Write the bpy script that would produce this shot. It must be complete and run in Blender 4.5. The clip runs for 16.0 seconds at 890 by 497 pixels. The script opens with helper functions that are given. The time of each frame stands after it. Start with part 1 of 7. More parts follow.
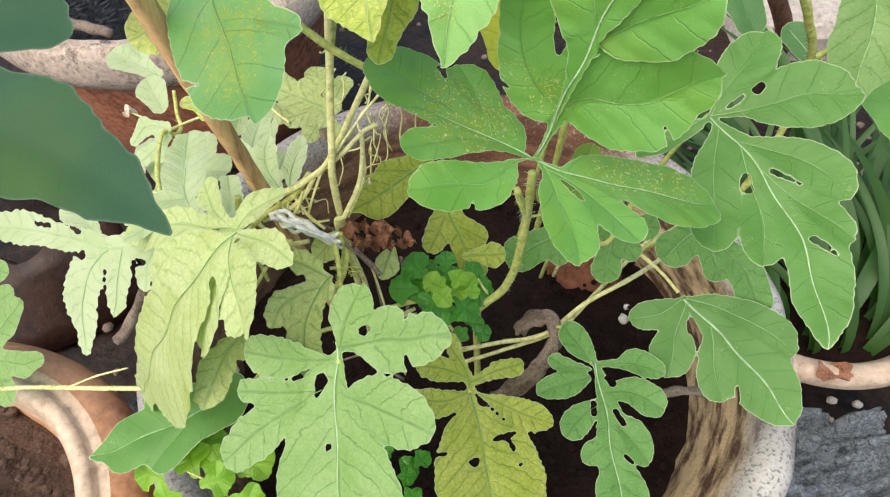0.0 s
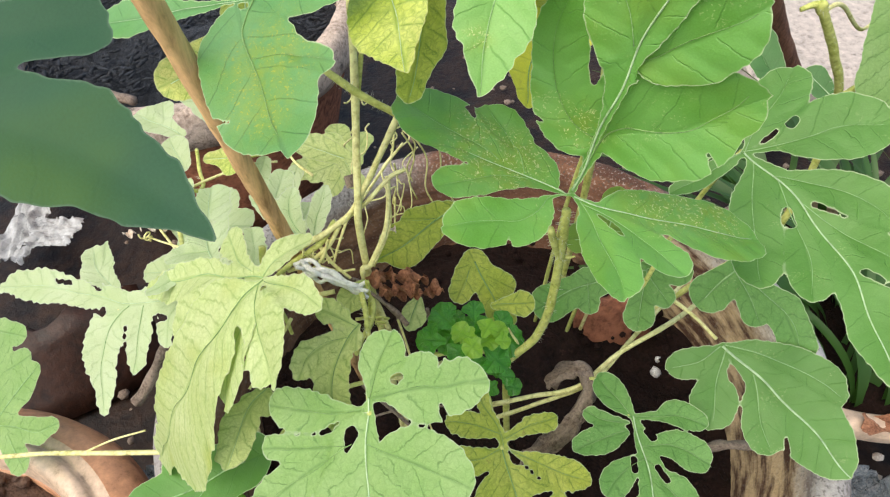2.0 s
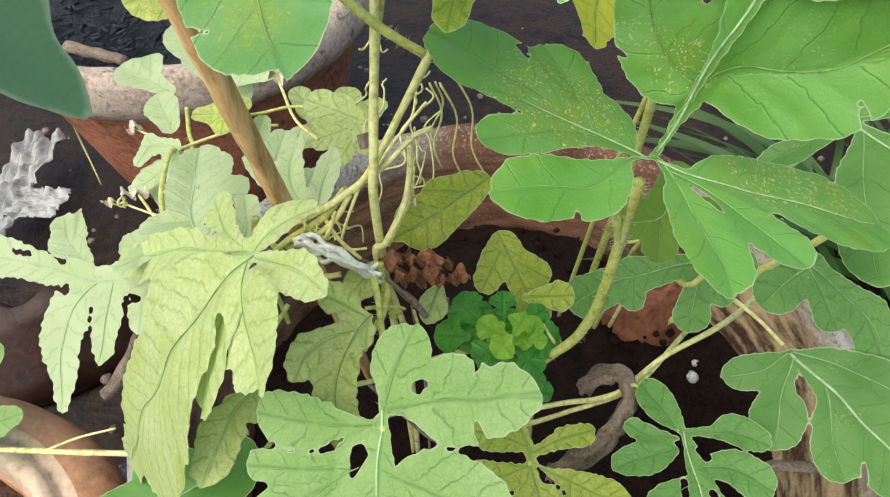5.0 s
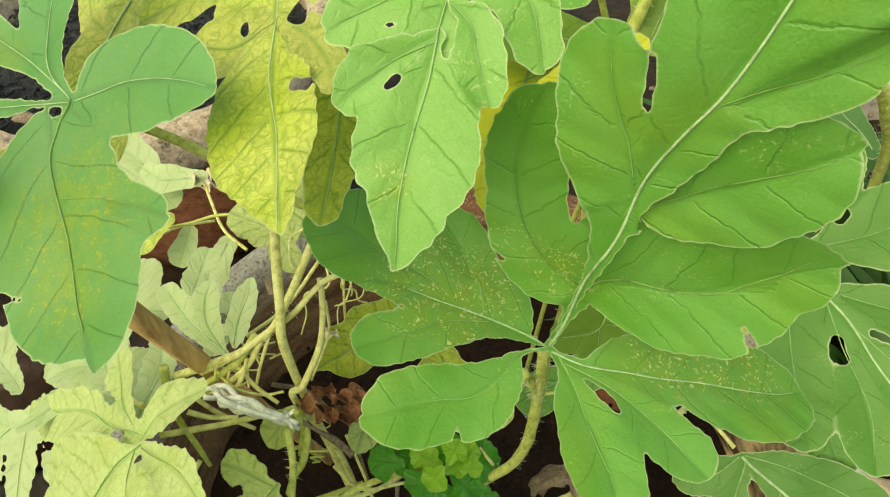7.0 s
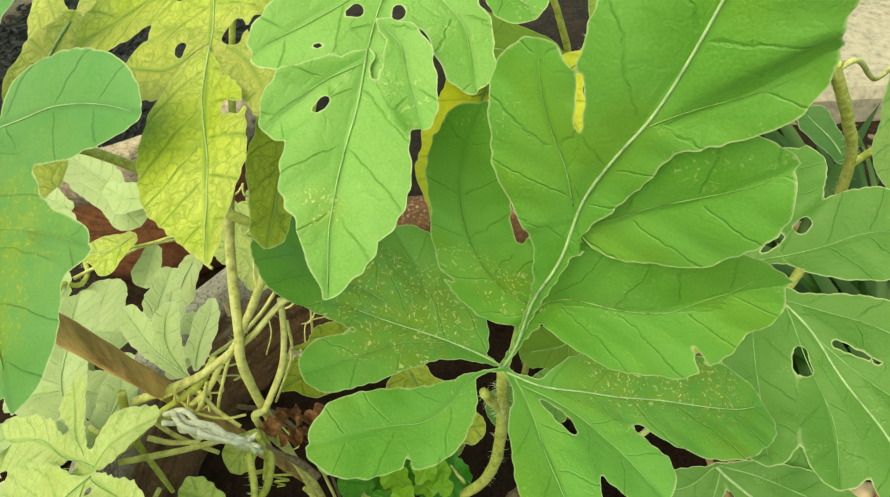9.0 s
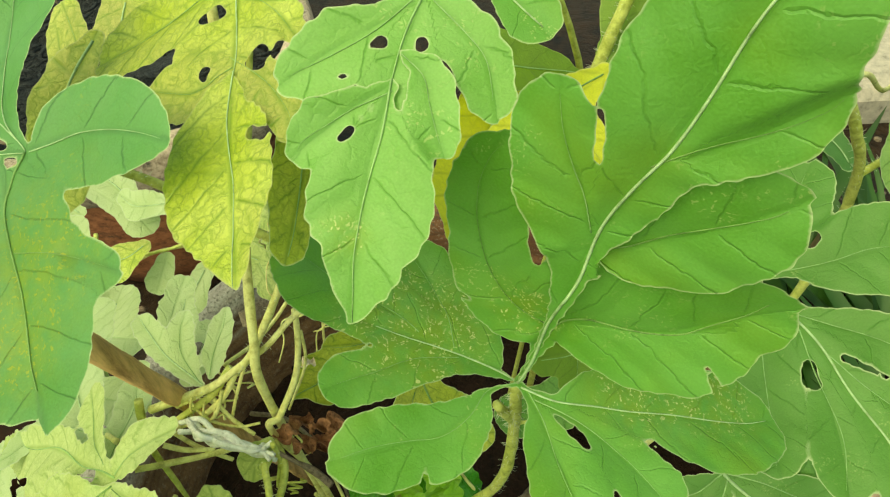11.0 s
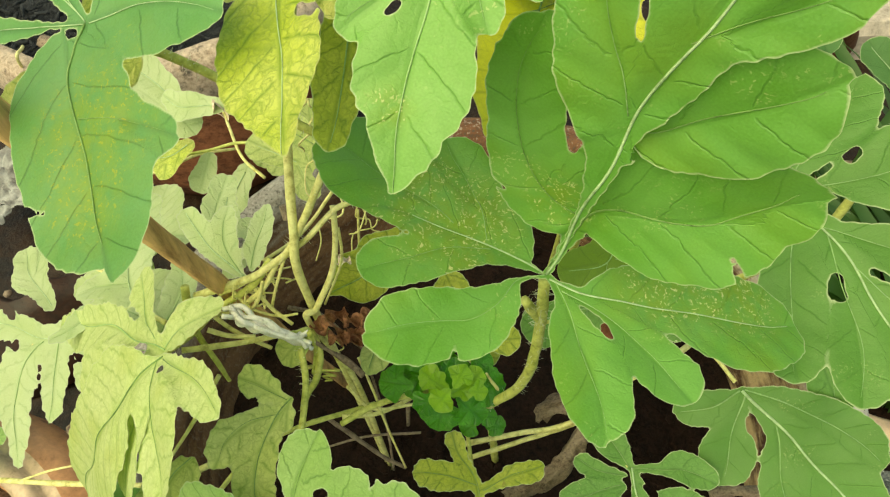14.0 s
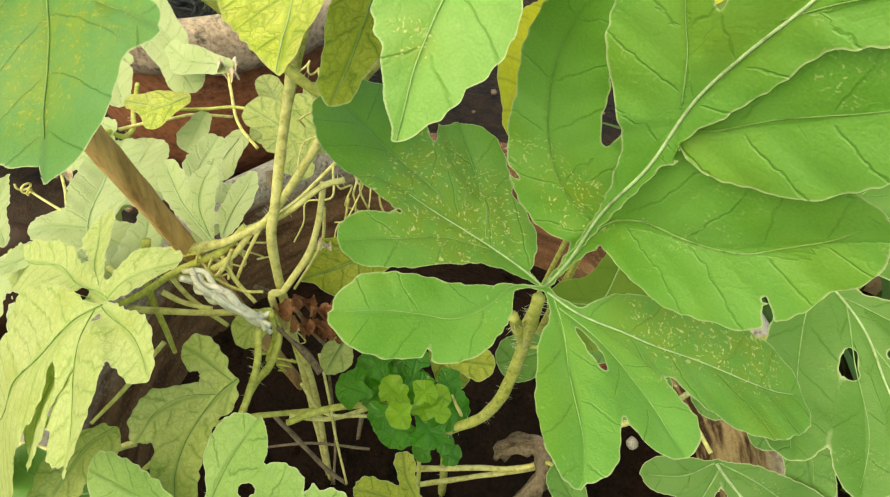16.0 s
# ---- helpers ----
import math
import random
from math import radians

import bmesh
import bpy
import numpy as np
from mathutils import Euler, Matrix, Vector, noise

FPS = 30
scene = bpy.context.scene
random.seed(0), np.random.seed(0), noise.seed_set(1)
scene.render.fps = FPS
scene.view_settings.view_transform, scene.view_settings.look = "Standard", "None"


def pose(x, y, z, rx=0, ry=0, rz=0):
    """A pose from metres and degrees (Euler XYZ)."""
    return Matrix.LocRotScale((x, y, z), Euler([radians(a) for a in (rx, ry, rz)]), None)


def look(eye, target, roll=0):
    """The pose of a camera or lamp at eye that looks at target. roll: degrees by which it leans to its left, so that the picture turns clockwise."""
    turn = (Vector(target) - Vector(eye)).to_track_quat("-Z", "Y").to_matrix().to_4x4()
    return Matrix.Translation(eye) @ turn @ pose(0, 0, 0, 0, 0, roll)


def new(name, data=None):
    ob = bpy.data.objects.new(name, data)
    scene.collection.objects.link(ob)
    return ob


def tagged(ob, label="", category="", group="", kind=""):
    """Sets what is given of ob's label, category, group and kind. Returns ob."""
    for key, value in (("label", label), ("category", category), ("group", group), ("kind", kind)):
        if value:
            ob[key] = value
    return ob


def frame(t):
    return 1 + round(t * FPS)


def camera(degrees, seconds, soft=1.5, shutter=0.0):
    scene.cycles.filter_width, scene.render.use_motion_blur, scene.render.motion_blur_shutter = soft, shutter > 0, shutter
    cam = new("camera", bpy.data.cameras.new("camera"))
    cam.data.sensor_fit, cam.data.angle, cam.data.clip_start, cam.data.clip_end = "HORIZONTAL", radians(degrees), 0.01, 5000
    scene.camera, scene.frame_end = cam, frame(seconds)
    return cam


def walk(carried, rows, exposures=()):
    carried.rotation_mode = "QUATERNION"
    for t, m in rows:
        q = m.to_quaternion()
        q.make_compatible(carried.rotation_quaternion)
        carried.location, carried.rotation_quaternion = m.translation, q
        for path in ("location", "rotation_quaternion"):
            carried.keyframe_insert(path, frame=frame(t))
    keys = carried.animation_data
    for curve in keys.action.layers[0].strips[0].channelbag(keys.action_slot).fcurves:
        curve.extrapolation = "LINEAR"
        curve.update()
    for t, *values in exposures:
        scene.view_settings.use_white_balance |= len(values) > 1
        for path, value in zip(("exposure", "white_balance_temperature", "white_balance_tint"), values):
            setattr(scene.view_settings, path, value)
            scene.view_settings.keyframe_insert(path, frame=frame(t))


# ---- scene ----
cam = camera(68.0, 16.0, soft=1.2)
METRES, EYE, TILT, LEAN, TURN = 0.45, 0.66, -55.0, 0.0, 0.0
ROWS = [
    (0.0, 0.0, 0.0, 0.0, -0.0, 0.0, 0.0),
    (0.5, -0.0058, -0.0309, 0.0053, 2.08, 1.28, -1.21),
    (1.0, -0.0232, 0.0851, -0.0386, -2.23, 5.74, -1.45),
    (1.5, -0.0181, 0.0497, -0.0148, -0.41, 5.11, 1.47),
    (2.0, -0.0176, 0.0216, -0.0192, 1.17, 5.69, 1.26),
    (2.5, -0.0245, 0.0125, -0.0034, 0.57, 4.22, 1.22),
    (3.0, -0.0022, 0.0323, 0.0086, 0.41, 5.31, 2.33),
    (5.5, -0.0511, 0.1683, 0.0047, 1.06, 4.71, -1.02),
    (6.0, 0.0125, 0.1609, 0.0746, 0.0, 4.98, 0.96),
    (6.5, 0.0288, 0.1669, 0.0933, 0.64, 4.47, 2.22),
    (7.0, 0.0249, 0.1596, 0.1037, 1.23, 4.62, 1.73),
    (7.5, 0.0316, 0.1586, 0.1029, 0.99, 5.21, 1.49),
    (8.0, 0.0359, 0.1567, 0.1101, 1.14, 5.25, 1.95),
    (8.5, 0.0384, 0.1761, 0.1074, 0.31, 4.74, 2.7),
    (9.0, 0.0467, 0.1675, 0.1107, 0.35, 5.23, 2.98),
    (11.5, 0.0335, 0.1529, 0.1272, 0.82, 4.86, 2.62),
    (12.0, 0.0258, 0.1109, 0.1212, 1.96, 4.24, 0.43),
    (12.5, 0.0272, 0.1165, 0.1177, 1.72, 3.79, 0.48),
    (13.0, 0.03, 0.1288, 0.1241, 2.52, 2.33, 4.32),
    (13.5, 0.0188, 0.1182, 0.1059, 1.02, 3.54, 3.14),
    (14.0, 0.0372, 0.1481, 0.0976, 3.23, -0.84, 0.26),
    (14.5, 0.0333, 0.1521, 0.0721, 2.16, 0.45, -8.32),
    (15.0, 0.0216, 0.1823, 0.052, 1.19, 0.84, -10.64),
    (15.5, 0.0374, 0.177, 0.0875, 1.45, 1.88, -10.01),
    (16.0, 0.0318, 0.1917, 0.0738, 1.67, 2.05, -10.26),
]
walk(cam, [(t, pose(0, 0, EYE, TILT, LEAN, TURN) @ pose(METRES * x, METRES * y, METRES * z, 90 + pitch, roll, yaw)) for t, x, y, z, yaw, pitch, roll in ROWS],
     [(0.0, 0.52, 7000, 8), (4.6, 0.48, 7000, 7), (5.4, 0.42, 7000, 0), (5.9, 0.42, 7200, 1), (6.5, 0.36, 9400, -12), (7.0, 0.34, 10100, -14), (7.4, 0.34, 10300, -15), (8.0, 0.28, 10900, -21), (8.7, 0.32, 10800, -23), (11.5, 0.28, 11400, -28), (12.5, 0.27, 11200, -25), (14.0, 0.36, 10700, -15), (14.6, 0.41, 10200, -8), (15.1, 0.45, 9100, -3), (15.6, 0.45, 9200, -4), (16.0, 0.46, 10500, -9)])
# ==== place ====
# ---------------------------------------------------------------- world and light
world = bpy.data.worlds.new("sky")
scene.world = world
world.use_nodes = True
sky = world.node_tree.nodes.new("ShaderNodeTexSky")
sky.sky_type, sky.sun_disc = "NISHITA", False
sky.sun_elevation, sky.sun_rotation = radians(61), radians(234)
sky.air_density, sky.dust_density = 1.0, 2.5
world.node_tree.nodes["Background"].inputs["Strength"].default_value = 0.15
world.node_tree.links.new(sky.outputs["Color"], world.node_tree.nodes["Background"].inputs["Color"])
sun_data = bpy.data.lights.new("sun", "SUN")
sun_data.energy, sun_data.angle, sun_data.color = 1.95, radians(85), (1.0, 0.95, 0.84)
sun = new("sun", sun_data)
sun.matrix_world = look((-1.9, -1.4, 4.2), (0, 0.25, 0.3))

# ---------------------------------------------------------------- mesh helpers
WORLD = {}


def put(ob, parent, m):
    """Place ob at the world pose m, under parent where one is given."""
    WORLD[ob.name] = m
    if parent is not None:
        ob.parent = parent
        ob.matrix_basis = WORLD[parent.name].inverted() @ m
    else:
        ob.matrix_basis = m
    return ob


def part(name, geo, material, parent=None, label="", m=None, smooth=True):
    """Link (vertices, faces) as one mesh object, in world space unless m is given."""
    data = bpy.data.meshes.new(name)
    data.from_pydata([tuple(v) for v in geo[0]], [], geo[1])
    data.materials.append(material)
    if smooth:
        data.polygons.foreach_set("use_smooth", [True] * len(data.polygons))
    data.update()
    ob = new(name, data)
    if m is None:
        m = Matrix.Identity(4)
        if parent is not None:
            put(ob, parent, m)
            return tagged(ob, label) if label else ob
    put(ob, parent, m)
    return tagged(ob, label) if label else ob


def thing(name, at, label, category, group="", kind=""):
    """An Empty that stands at the base of a thing and holds its parts."""
    ob = put(new(name), None, Matrix.Translation(at))
    return tagged(ob, label, category, group, kind)


def spline(points, res=6):
    """A smooth curve through the points (Catmull-Rom)."""
    p = [Vector(q) for q in points]
    p = [p[0] * 2 - p[1]] + p + [p[-1] * 2 - p[-2]]
    out = []
    for i in range(1, len(p) - 2):
        for k in range(res):
            t = k / res
            a, b, c, d = p[i - 1], p[i], p[i + 1], p[i + 2]
            out.append(0.5 * (2 * b + (c - a) * t + (2 * a - 5 * b + 4 * c - d) * t * t + (3 * b - a - 3 * c + d) * t ** 3))
    return out + [p[-2]]


def tube(points, r0, r1, sides=8, res=6, knobs=0.0, flat=1.0, ribs=0.0):
    """A tapered, slightly uneven stalk along a smooth curve."""
    path = spline(points, res)
    n = len(path)
    verts, faces = [], []
    side = Vector((0.31, 0.17, 0.93))
    for i, p in enumerate(path):
        d = (path[min(i + 1, n - 1)] - path[max(i - 1, 0)]).normalized()
        x = (side - d * side.dot(d)).normalized()
        y = d.cross(x)
        side = x
        r = r0 + (r1 - r0) * i / (n - 1)
        for s in range(sides):
            a = 2 * math.pi * s / sides
            k = 1 + knobs * noise.noise(p * 90 + Vector((s * 3.1, 0, 0))) + ribs * (s % 2)
            verts.append(p + x * math.cos(a) * r * k + y * math.sin(a) * r * k * flat)
    for i in range(n - 1):
        for s in range(sides):
            e = (s + 1) % sides
            faces.append((i * sides + s, i * sides + e, (i + 1) * sides + e, (i + 1) * sides + s))
    faces.append(tuple(range(sides))[::-1])
    faces.append(tuple((n - 1) * sides + s for s in range(sides)))
    return verts, faces


def lathe(profile, sides=96, wobble=0.0, scale=8.0, closed=False):
    """A turned body from (radius, height) pairs."""
    verts, faces = [], []
    for r, z in profile:
        for s in range(sides):
            a = 2 * math.pi * s / sides
            v = Vector((r * math.cos(a), r * math.sin(a), z))
            k = wobble * noise.noise(v * scale)
            verts.append(Vector((v.x * (1 + k), v.y * (1 + k), z + wobble * 0.15 * noise.noise(v * scale * 2.3))))
    m = len(profile)
    for i in range(m - (0 if closed else 1)):
        for s in range(sides):
            e, j = (s + 1) % sides, (i + 1) % m
            faces.append((i * sides + s, i * sides + e, j * sides + e, j * sides + s))
    return verts, faces


def dome(radius, height, rings=26, sides=72, rough=0.004, scale=60.0, seed=0.0):
    """A disc of loose soil, uneven at two scales."""
    verts, faces = [Vector((0, 0, height))], []
    for i in range(1, rings + 1):
        r = radius * i / rings
        for s in range(sides):
            a = 2 * math.pi * (s + 0.5 * (i % 2)) / sides
            v = Vector((r * math.cos(a), r * math.sin(a), seed))
            h = rough * (noise.noise(v * scale) + 0.6 * noise.noise(v * scale * 2.7)) + 2.5 * rough * noise.noise(v * scale * 0.25)
            verts.append(Vector((v.x, v.y, height * (1 - (i / rings) ** 2) + h)))
    for s in range(sides):
        faces.append((0, 1 + s, 1 + (s + 1) % sides))
    for i in range(rings - 1):
        for s in range(sides):
            e, a, b = (s + 1) % sides, 1 + i * sides, 1 + (i + 1) * sides
            faces.append((a + s, b + s, b + e, a + e))
    return verts, faces


def lump(radius, seed, squash=(1, 1, 1), rough=0.35, level=2):
    """A rounded, irregular stone or clod."""
    bm = bmesh.new()
    bmesh.ops.create_icosphere(bm, subdivisions=level, radius=1)
    off = Vector((seed * 7.3, seed * 3.1, seed))
    verts = []
    for v in bm.verts:
        k = 1 + rough * noise.noise(v.co * 1.3 + off) + 0.4 * rough * noise.noise(v.co * 3.1 + off)
        verts.append(Vector((v.co.x * squash[0], v.co.y * squash[1], v.co.z * squash[2])) * (k * radius))
    faces = [tuple(v.index for v in f.verts) for f in bm.faces]
    bm.free()
    return verts, faces


def merge(pieces):
    verts, faces = [], []
    for v, f in pieces:
        k = len(verts)
        verts += v
        faces += [tuple(i + k for i in q) for q in f]
    return verts, faces


def moved(geo, m):
    return [m @ Vector(v) for v in geo[0]], geo[1]


# ---------------------------------------------------------------- materials
def nodes_of(name):
    mat = bpy.data.materials.new(name)
    mat.use_nodes = True
    nt = mat.node_tree
    return mat, nt, nt.nodes["Principled BSDF"]


def node(nt, kind, inputs=None, **props):
    n = nt.nodes.new("ShaderNode" + kind)
    for k, v in props.items():
        set_prop(n, k, v)
    for k, v in (inputs or {}).items():
        if hasattr(v, "is_output"):
            nt.links.new(v, n.inputs[k])
        else:
            n.inputs[k].default_value = v
    return n


def set_prop(n, k, v):
    if k == "operation":
        n.operation = v
    elif k == "feature":
        n.feature = v
    elif k == "attribute_name":
        n.attribute_name = v
    elif k == "uv_map":
        n.uv_map = v
    elif k == "data_type":
        n.data_type = v
    elif k == "blend_type":
        n.blend_type = v
    elif k == "clamp":
        n.use_clamp = v


def math_node(nt, op, a, b=0.0, c=0.0, clamp=False):
    return node(nt, "Math", {0: a, 1: b, 2: c}, operation=op, clamp=clamp).outputs[0]


def step_node(nt, value, lo, hi):
    return node(nt, "MapRange", {"Value": value, "From Min": lo, "From Max": hi}).outputs[0]


def mix(nt, fac, a, b, blend="MIX"):
    n = nt.nodes.new("ShaderNodeMix")
    n.data_type, n.blend_type = "RGBA", blend
    for sock, v in ((n.inputs[0], fac), (n.inputs[6], a), (n.inputs[7], b)):
        if hasattr(v, "is_output"):
            nt.links.new(v, sock)
        else:
            sock.default_value = (*v, 1) if isinstance(v, tuple) else v
    return n.outputs[2]


def rough_mat(name, dark, light, scale, rough=0.85, bump=0.4, third=None, third_at=0.6, fine=6.0, stretch=(1, 1, 1), dist=0.002, spec=0.4):
    """A mottled surface: two tones in broad patches, fine grain over them, a third tone in spots."""
    mat, nt, bsdf = nodes_of(name)
    co = nt.nodes.new("ShaderNodeTexCoord").outputs["Object"]
    mp = node(nt, "Mapping", {"Vector": co, "Scale": stretch}).outputs[0]
    big = node(nt, "TexNoise", {"Vector": mp, "Scale": scale, "Detail": 5.0, "Roughness": 0.6}).outputs[0]
    small = node(nt, "TexNoise", {"Vector": mp, "Scale": scale * fine, "Detail": 6.0, "Roughness": 0.7}).outputs[0]
    col = mix(nt, step_node(nt, big, 0.35, 0.65), dark, light)
    col = mix(nt, step_node(nt, small, 0.4, 0.75), col, tuple(min(1, c * 1.5) for c in light))
    col = mix(nt, step_node(nt, small, 0.42, 0.25), col, tuple(c * 0.5 for c in dark))
    if third:
        spot = node(nt, "TexNoise", {"Vector": mp, "Scale": scale * 2.3, "Detail": 7.0, "Roughness": 0.75}).outputs[0]
        col = mix(nt, step_node(nt, spot, third_at - 0.06, third_at + 0.06), col, third)
    nt.links.new(col, bsdf.inputs["Base Color"])
    bsdf.inputs["Roughness"].default_value = rough
    bsdf.inputs["Specular IOR Level"].default_value = spec
    b = node(nt, "Bump", {"Strength": bump, "Distance": dist, "Height": math_node(nt, "ADD", small, big)})
    nt.links.new(b.outputs[0], bsdf.inputs["Normal"])
    return mat


def leaf_mat(name, base, second, vein, vein_amount=0.4, net=0.4, edge=(0.60, 0.70, 0.42), specks=0.0, speck_col=(0.74, 0.78, 0.36),
             patch=None, patch_at=0.62, gloss=0.5, glow=0.28, pucker=0.6, brown=0.0, soft=0.04, gap=12.0, spec=0.65, stray=0.24):
    """A leaf blade: mottled colour, side veins off each lobe's axis, a fine vein net, specks, paler rim."""
    mat, nt, bsdf = nodes_of(name)
    flat = node(nt, "UVMap", uv_map="flat").outputs[0]
    lobe = node(nt, "SeparateXYZ", {0: node(nt, "UVMap", uv_map="lobe").outputs[0]})
    rim = node(nt, "Attribute", attribute_name="rim").outputs["Fac"]
    sick = node(nt, "Attribute", attribute_name="sick").outputs["Fac"]
    rand = nt.nodes.new("ShaderNodeObjectInfo").outputs["Random"]
    big = node(nt, "TexNoise", {"Vector": flat, "Scale": 4.5, "Detail": 3.0}).outputs[0]
    mid = node(nt, "TexNoise", {"Vector": flat, "Scale": 22.0, "Detail": 4.0, "Roughness": 0.6})
    fine = node(nt, "TexNoise", {"Vector": flat, "Scale": 190.0, "Detail": 3.0}).outputs[0]
    warp = node(nt, "VectorMath", {0: flat, 1: node(nt, "VectorMath", {0: mid.outputs["Color"], 1: (0.07, 0.07, 0.0)}, operation="MULTIPLY").outputs[0]}, operation="ADD").outputs[0]
    cell = node(nt, "TexVoronoi", {"Vector": warp, "Scale": 27.0}, feature="DISTANCE_TO_EDGE").outputs["Distance"]
    cell2 = node(nt, "TexVoronoi", {"Vector": warp, "Scale": 48.0}, feature="DISTANCE_TO_EDGE").outputs["Distance"]
    # side veins leave the axis at a slant
    away = math_node(nt, "ABSOLUTE", lobe.outputs["Y"])
    phase = math_node(nt, "DIVIDE", math_node(nt, "SUBTRACT", lobe.outputs["X"], math_node(nt, "MULTIPLY", away, 0.75)), gap / 100)
    phase = math_node(nt, "ADD", phase, math_node(nt, "MULTIPLY", math_node(nt, "ADD", mid.outputs[0], math_node(nt, "MULTIPLY", big, 2.0)), stray))
    ridge = math_node(nt, "ABSOLUTE", math_node(nt, "SUBTRACT", math_node(nt, "FRACT", phase), 0.5))
    side = math_node(nt, "MULTIPLY", step_node(nt, ridge, soft, 0.0), step_node(nt, away, 0.0, 0.02))
    near = step_node(nt, away, 0.012, 0.0)
    lines = math_node(nt, "MAXIMUM", math_node(nt, "MULTIPLY", side, 0.9), math_node(nt, "MULTIPLY", step_node(nt, cell, 0.12, 0.0), net * 0.6))
    lines = math_node(nt, "MAXIMUM", lines, math_node(nt, "MULTIPLY", step_node(nt, cell2, 0.15, 0.0), net * 0.35))
    lines = math_node(nt, "MAXIMUM", lines, math_node(nt, "MULTIPLY", near, 0.8))
    lines = math_node(nt, "MULTIPLY", lines, step_node(nt, mid.outputs[0], 0.2, 0.5))
    col = mix(nt, step_node(nt, big, 0.35, 0.68), base, second)
    if patch:
        blot = node(nt, "TexNoise", {"Vector": flat, "Scale": 3.0, "Detail": 2.0}).outputs[0]
        col = mix(nt, step_node(nt, math_node(nt, "ADD", blot, math_node(nt, "MULTIPLY", rand, 0.06)), patch_at - 0.1, patch_at + 0.08), col, patch)
    col = mix(nt, math_node(nt, "MULTIPLY", step_node(nt, fine, 0.35, 0.7), 0.22), col, tuple(min(1, c * 1.5) for c in second))
    col = mix(nt, math_node(nt, "MULTIPLY", lines, vein_amount), col, vein)
    if specks:
        dots = node(nt, "TexVoronoi", {"Vector": warp, "Scale": 115.0, "Randomness": 1.0}, feature="F1")
        keep = step_node(nt, node(nt, "SeparateColor", {0: dots.outputs["Color"]}).outputs[0], 0.50, 0.55)
        where = step_node(nt, node(nt, "TexNoise", {"Vector": flat, "Scale": 5.5, "Detail": 3.0}).outputs[0], 0.56, 0.66)
        where = math_node(nt, "MULTIPLY", where, step_node(nt, away, 0.20, 0.05))
        where = math_node(nt, "MAXIMUM", math_node(nt, "MULTIPLY", where, 0.5), math_node(nt, "MULTIPLY", step_node(nt, sick, 0.3, 0.55), step_node(nt, mid.outputs[0], 0.36, 0.5)))
        col = mix(nt, math_node(nt, "MULTIPLY", math_node(nt, "MULTIPLY", sick, 0.55), step_node(nt, mid.outputs[0], 0.35, 0.6)), col, (0.33, 0.43, 0.03))
        dot = math_node(nt, "MULTIPLY", math_node(nt, "MULTIPLY", step_node(nt, dots.outputs["Distance"], 0.42, 0.26), keep), math_node(nt, "MULTIPLY", where, specks))
        col = mix(nt, dot, col, speck_col)
    if brown:
        scab = node(nt, "TexNoise", {"Vector": flat, "Scale": 13.0, "Detail": 5.0, "Roughness": 0.7}).outputs[0]
        col = mix(nt, math_node(nt, "MULTIPLY", step_node(nt, scab, 0.62, 0.70), brown), col, (0.16, 0.08, 0.03))
    col = mix(nt, math_node(nt, "MULTIPLY", step_node(nt, rim, 0.9, 0.1), 0.9), col, edge)
    nt.links.new(col, bsdf.inputs["Base Color"])
    nt.links.new(math_node(nt, "ADD", math_node(nt, "MULTIPLY", fine, 0.22), gloss - 0.1), bsdf.inputs["Roughness"])
    bsdf.inputs["Specular IOR Level"].default_value = spec
    hill = math_node(nt, "ADD", math_node(nt, "MULTIPLY", lines, -pucker), math_node(nt, "MULTIPLY", fine, 0.10))
    hill = math_node(nt, "ADD", hill, math_node(nt, "MULTIPLY", step_node(nt, cell, 0.0, 0.3), pucker * 0.2))
    bump = node(nt, "Bump", {"Strength": 0.45, "Distance": 0.0009, "Height": hill})
    nt.links.new(bump.outputs[0], bsdf.inputs["Normal"])
    thin = node(nt, "BsdfTranslucent", {"Color": mix(nt, 0.5, col, (0.30, 0.46, 0.06), "MIX"), "Normal": bump.outputs[0]})
    both = node(nt, "MixShader", {0: glow, 1: bsdf.outputs[0], 2: thin.outputs[0]})
    nt.links.new(both.outputs[0], nt.nodes["Material Output"].inputs["Surface"])
    return mat


def stalk_mat(name, a, b, scale=60.0, rough=0.5, stretch=(1, 1, 1), bump=0.3):
    return rough_mat(name, a, b, scale, rough, bump, fine=4.0, stretch=stretch, dist=0.0008)


# dimmer copy of green_leaf: shade on lower and right-hand leaves put into colour
GREEN_DIM = leaf_mat("dim_green_leaf", (0.085, 0.250, 0.032), (0.128, 0.320, 0.064), (0.055, 0.20, 0.025), 0.30, 0.12, specks=0.6, gloss=0.46)
GREEN = leaf_mat("green_leaf", (0.130, 0.375, 0.050), (0.200, 0.480, 0.110), (0.070, 0.250, 0.030), 0.36, 0.12, specks=1.0, patch=(0.22, 0.43, 0.05), patch_at=0.66, pucker=0.6, gloss=0.44)
BLUEGREEN = leaf_mat("blue_green_leaf", (0.100, 0.315, 0.070), (0.160, 0.395, 0.145), (0.040, 0.16, 0.06), 0.6, 0.2, soft=0.03, stray=0.15, specks=0.7, patch=(0.24, 0.34, 0.03), patch_at=0.74, speck_col=(0.5, 0.5, 0.05))
LIGHT = leaf_mat("light_green_leaf", (0.230, 0.420, 0.110), (0.320, 0.500, 0.175), (0.07, 0.20, 0.035), 0.80, 0.6, stray=0.6, gap=10.0, soft=0.08, specks=0.3, pucker=0.6, edge=(0.45, 0.55, 0.35))
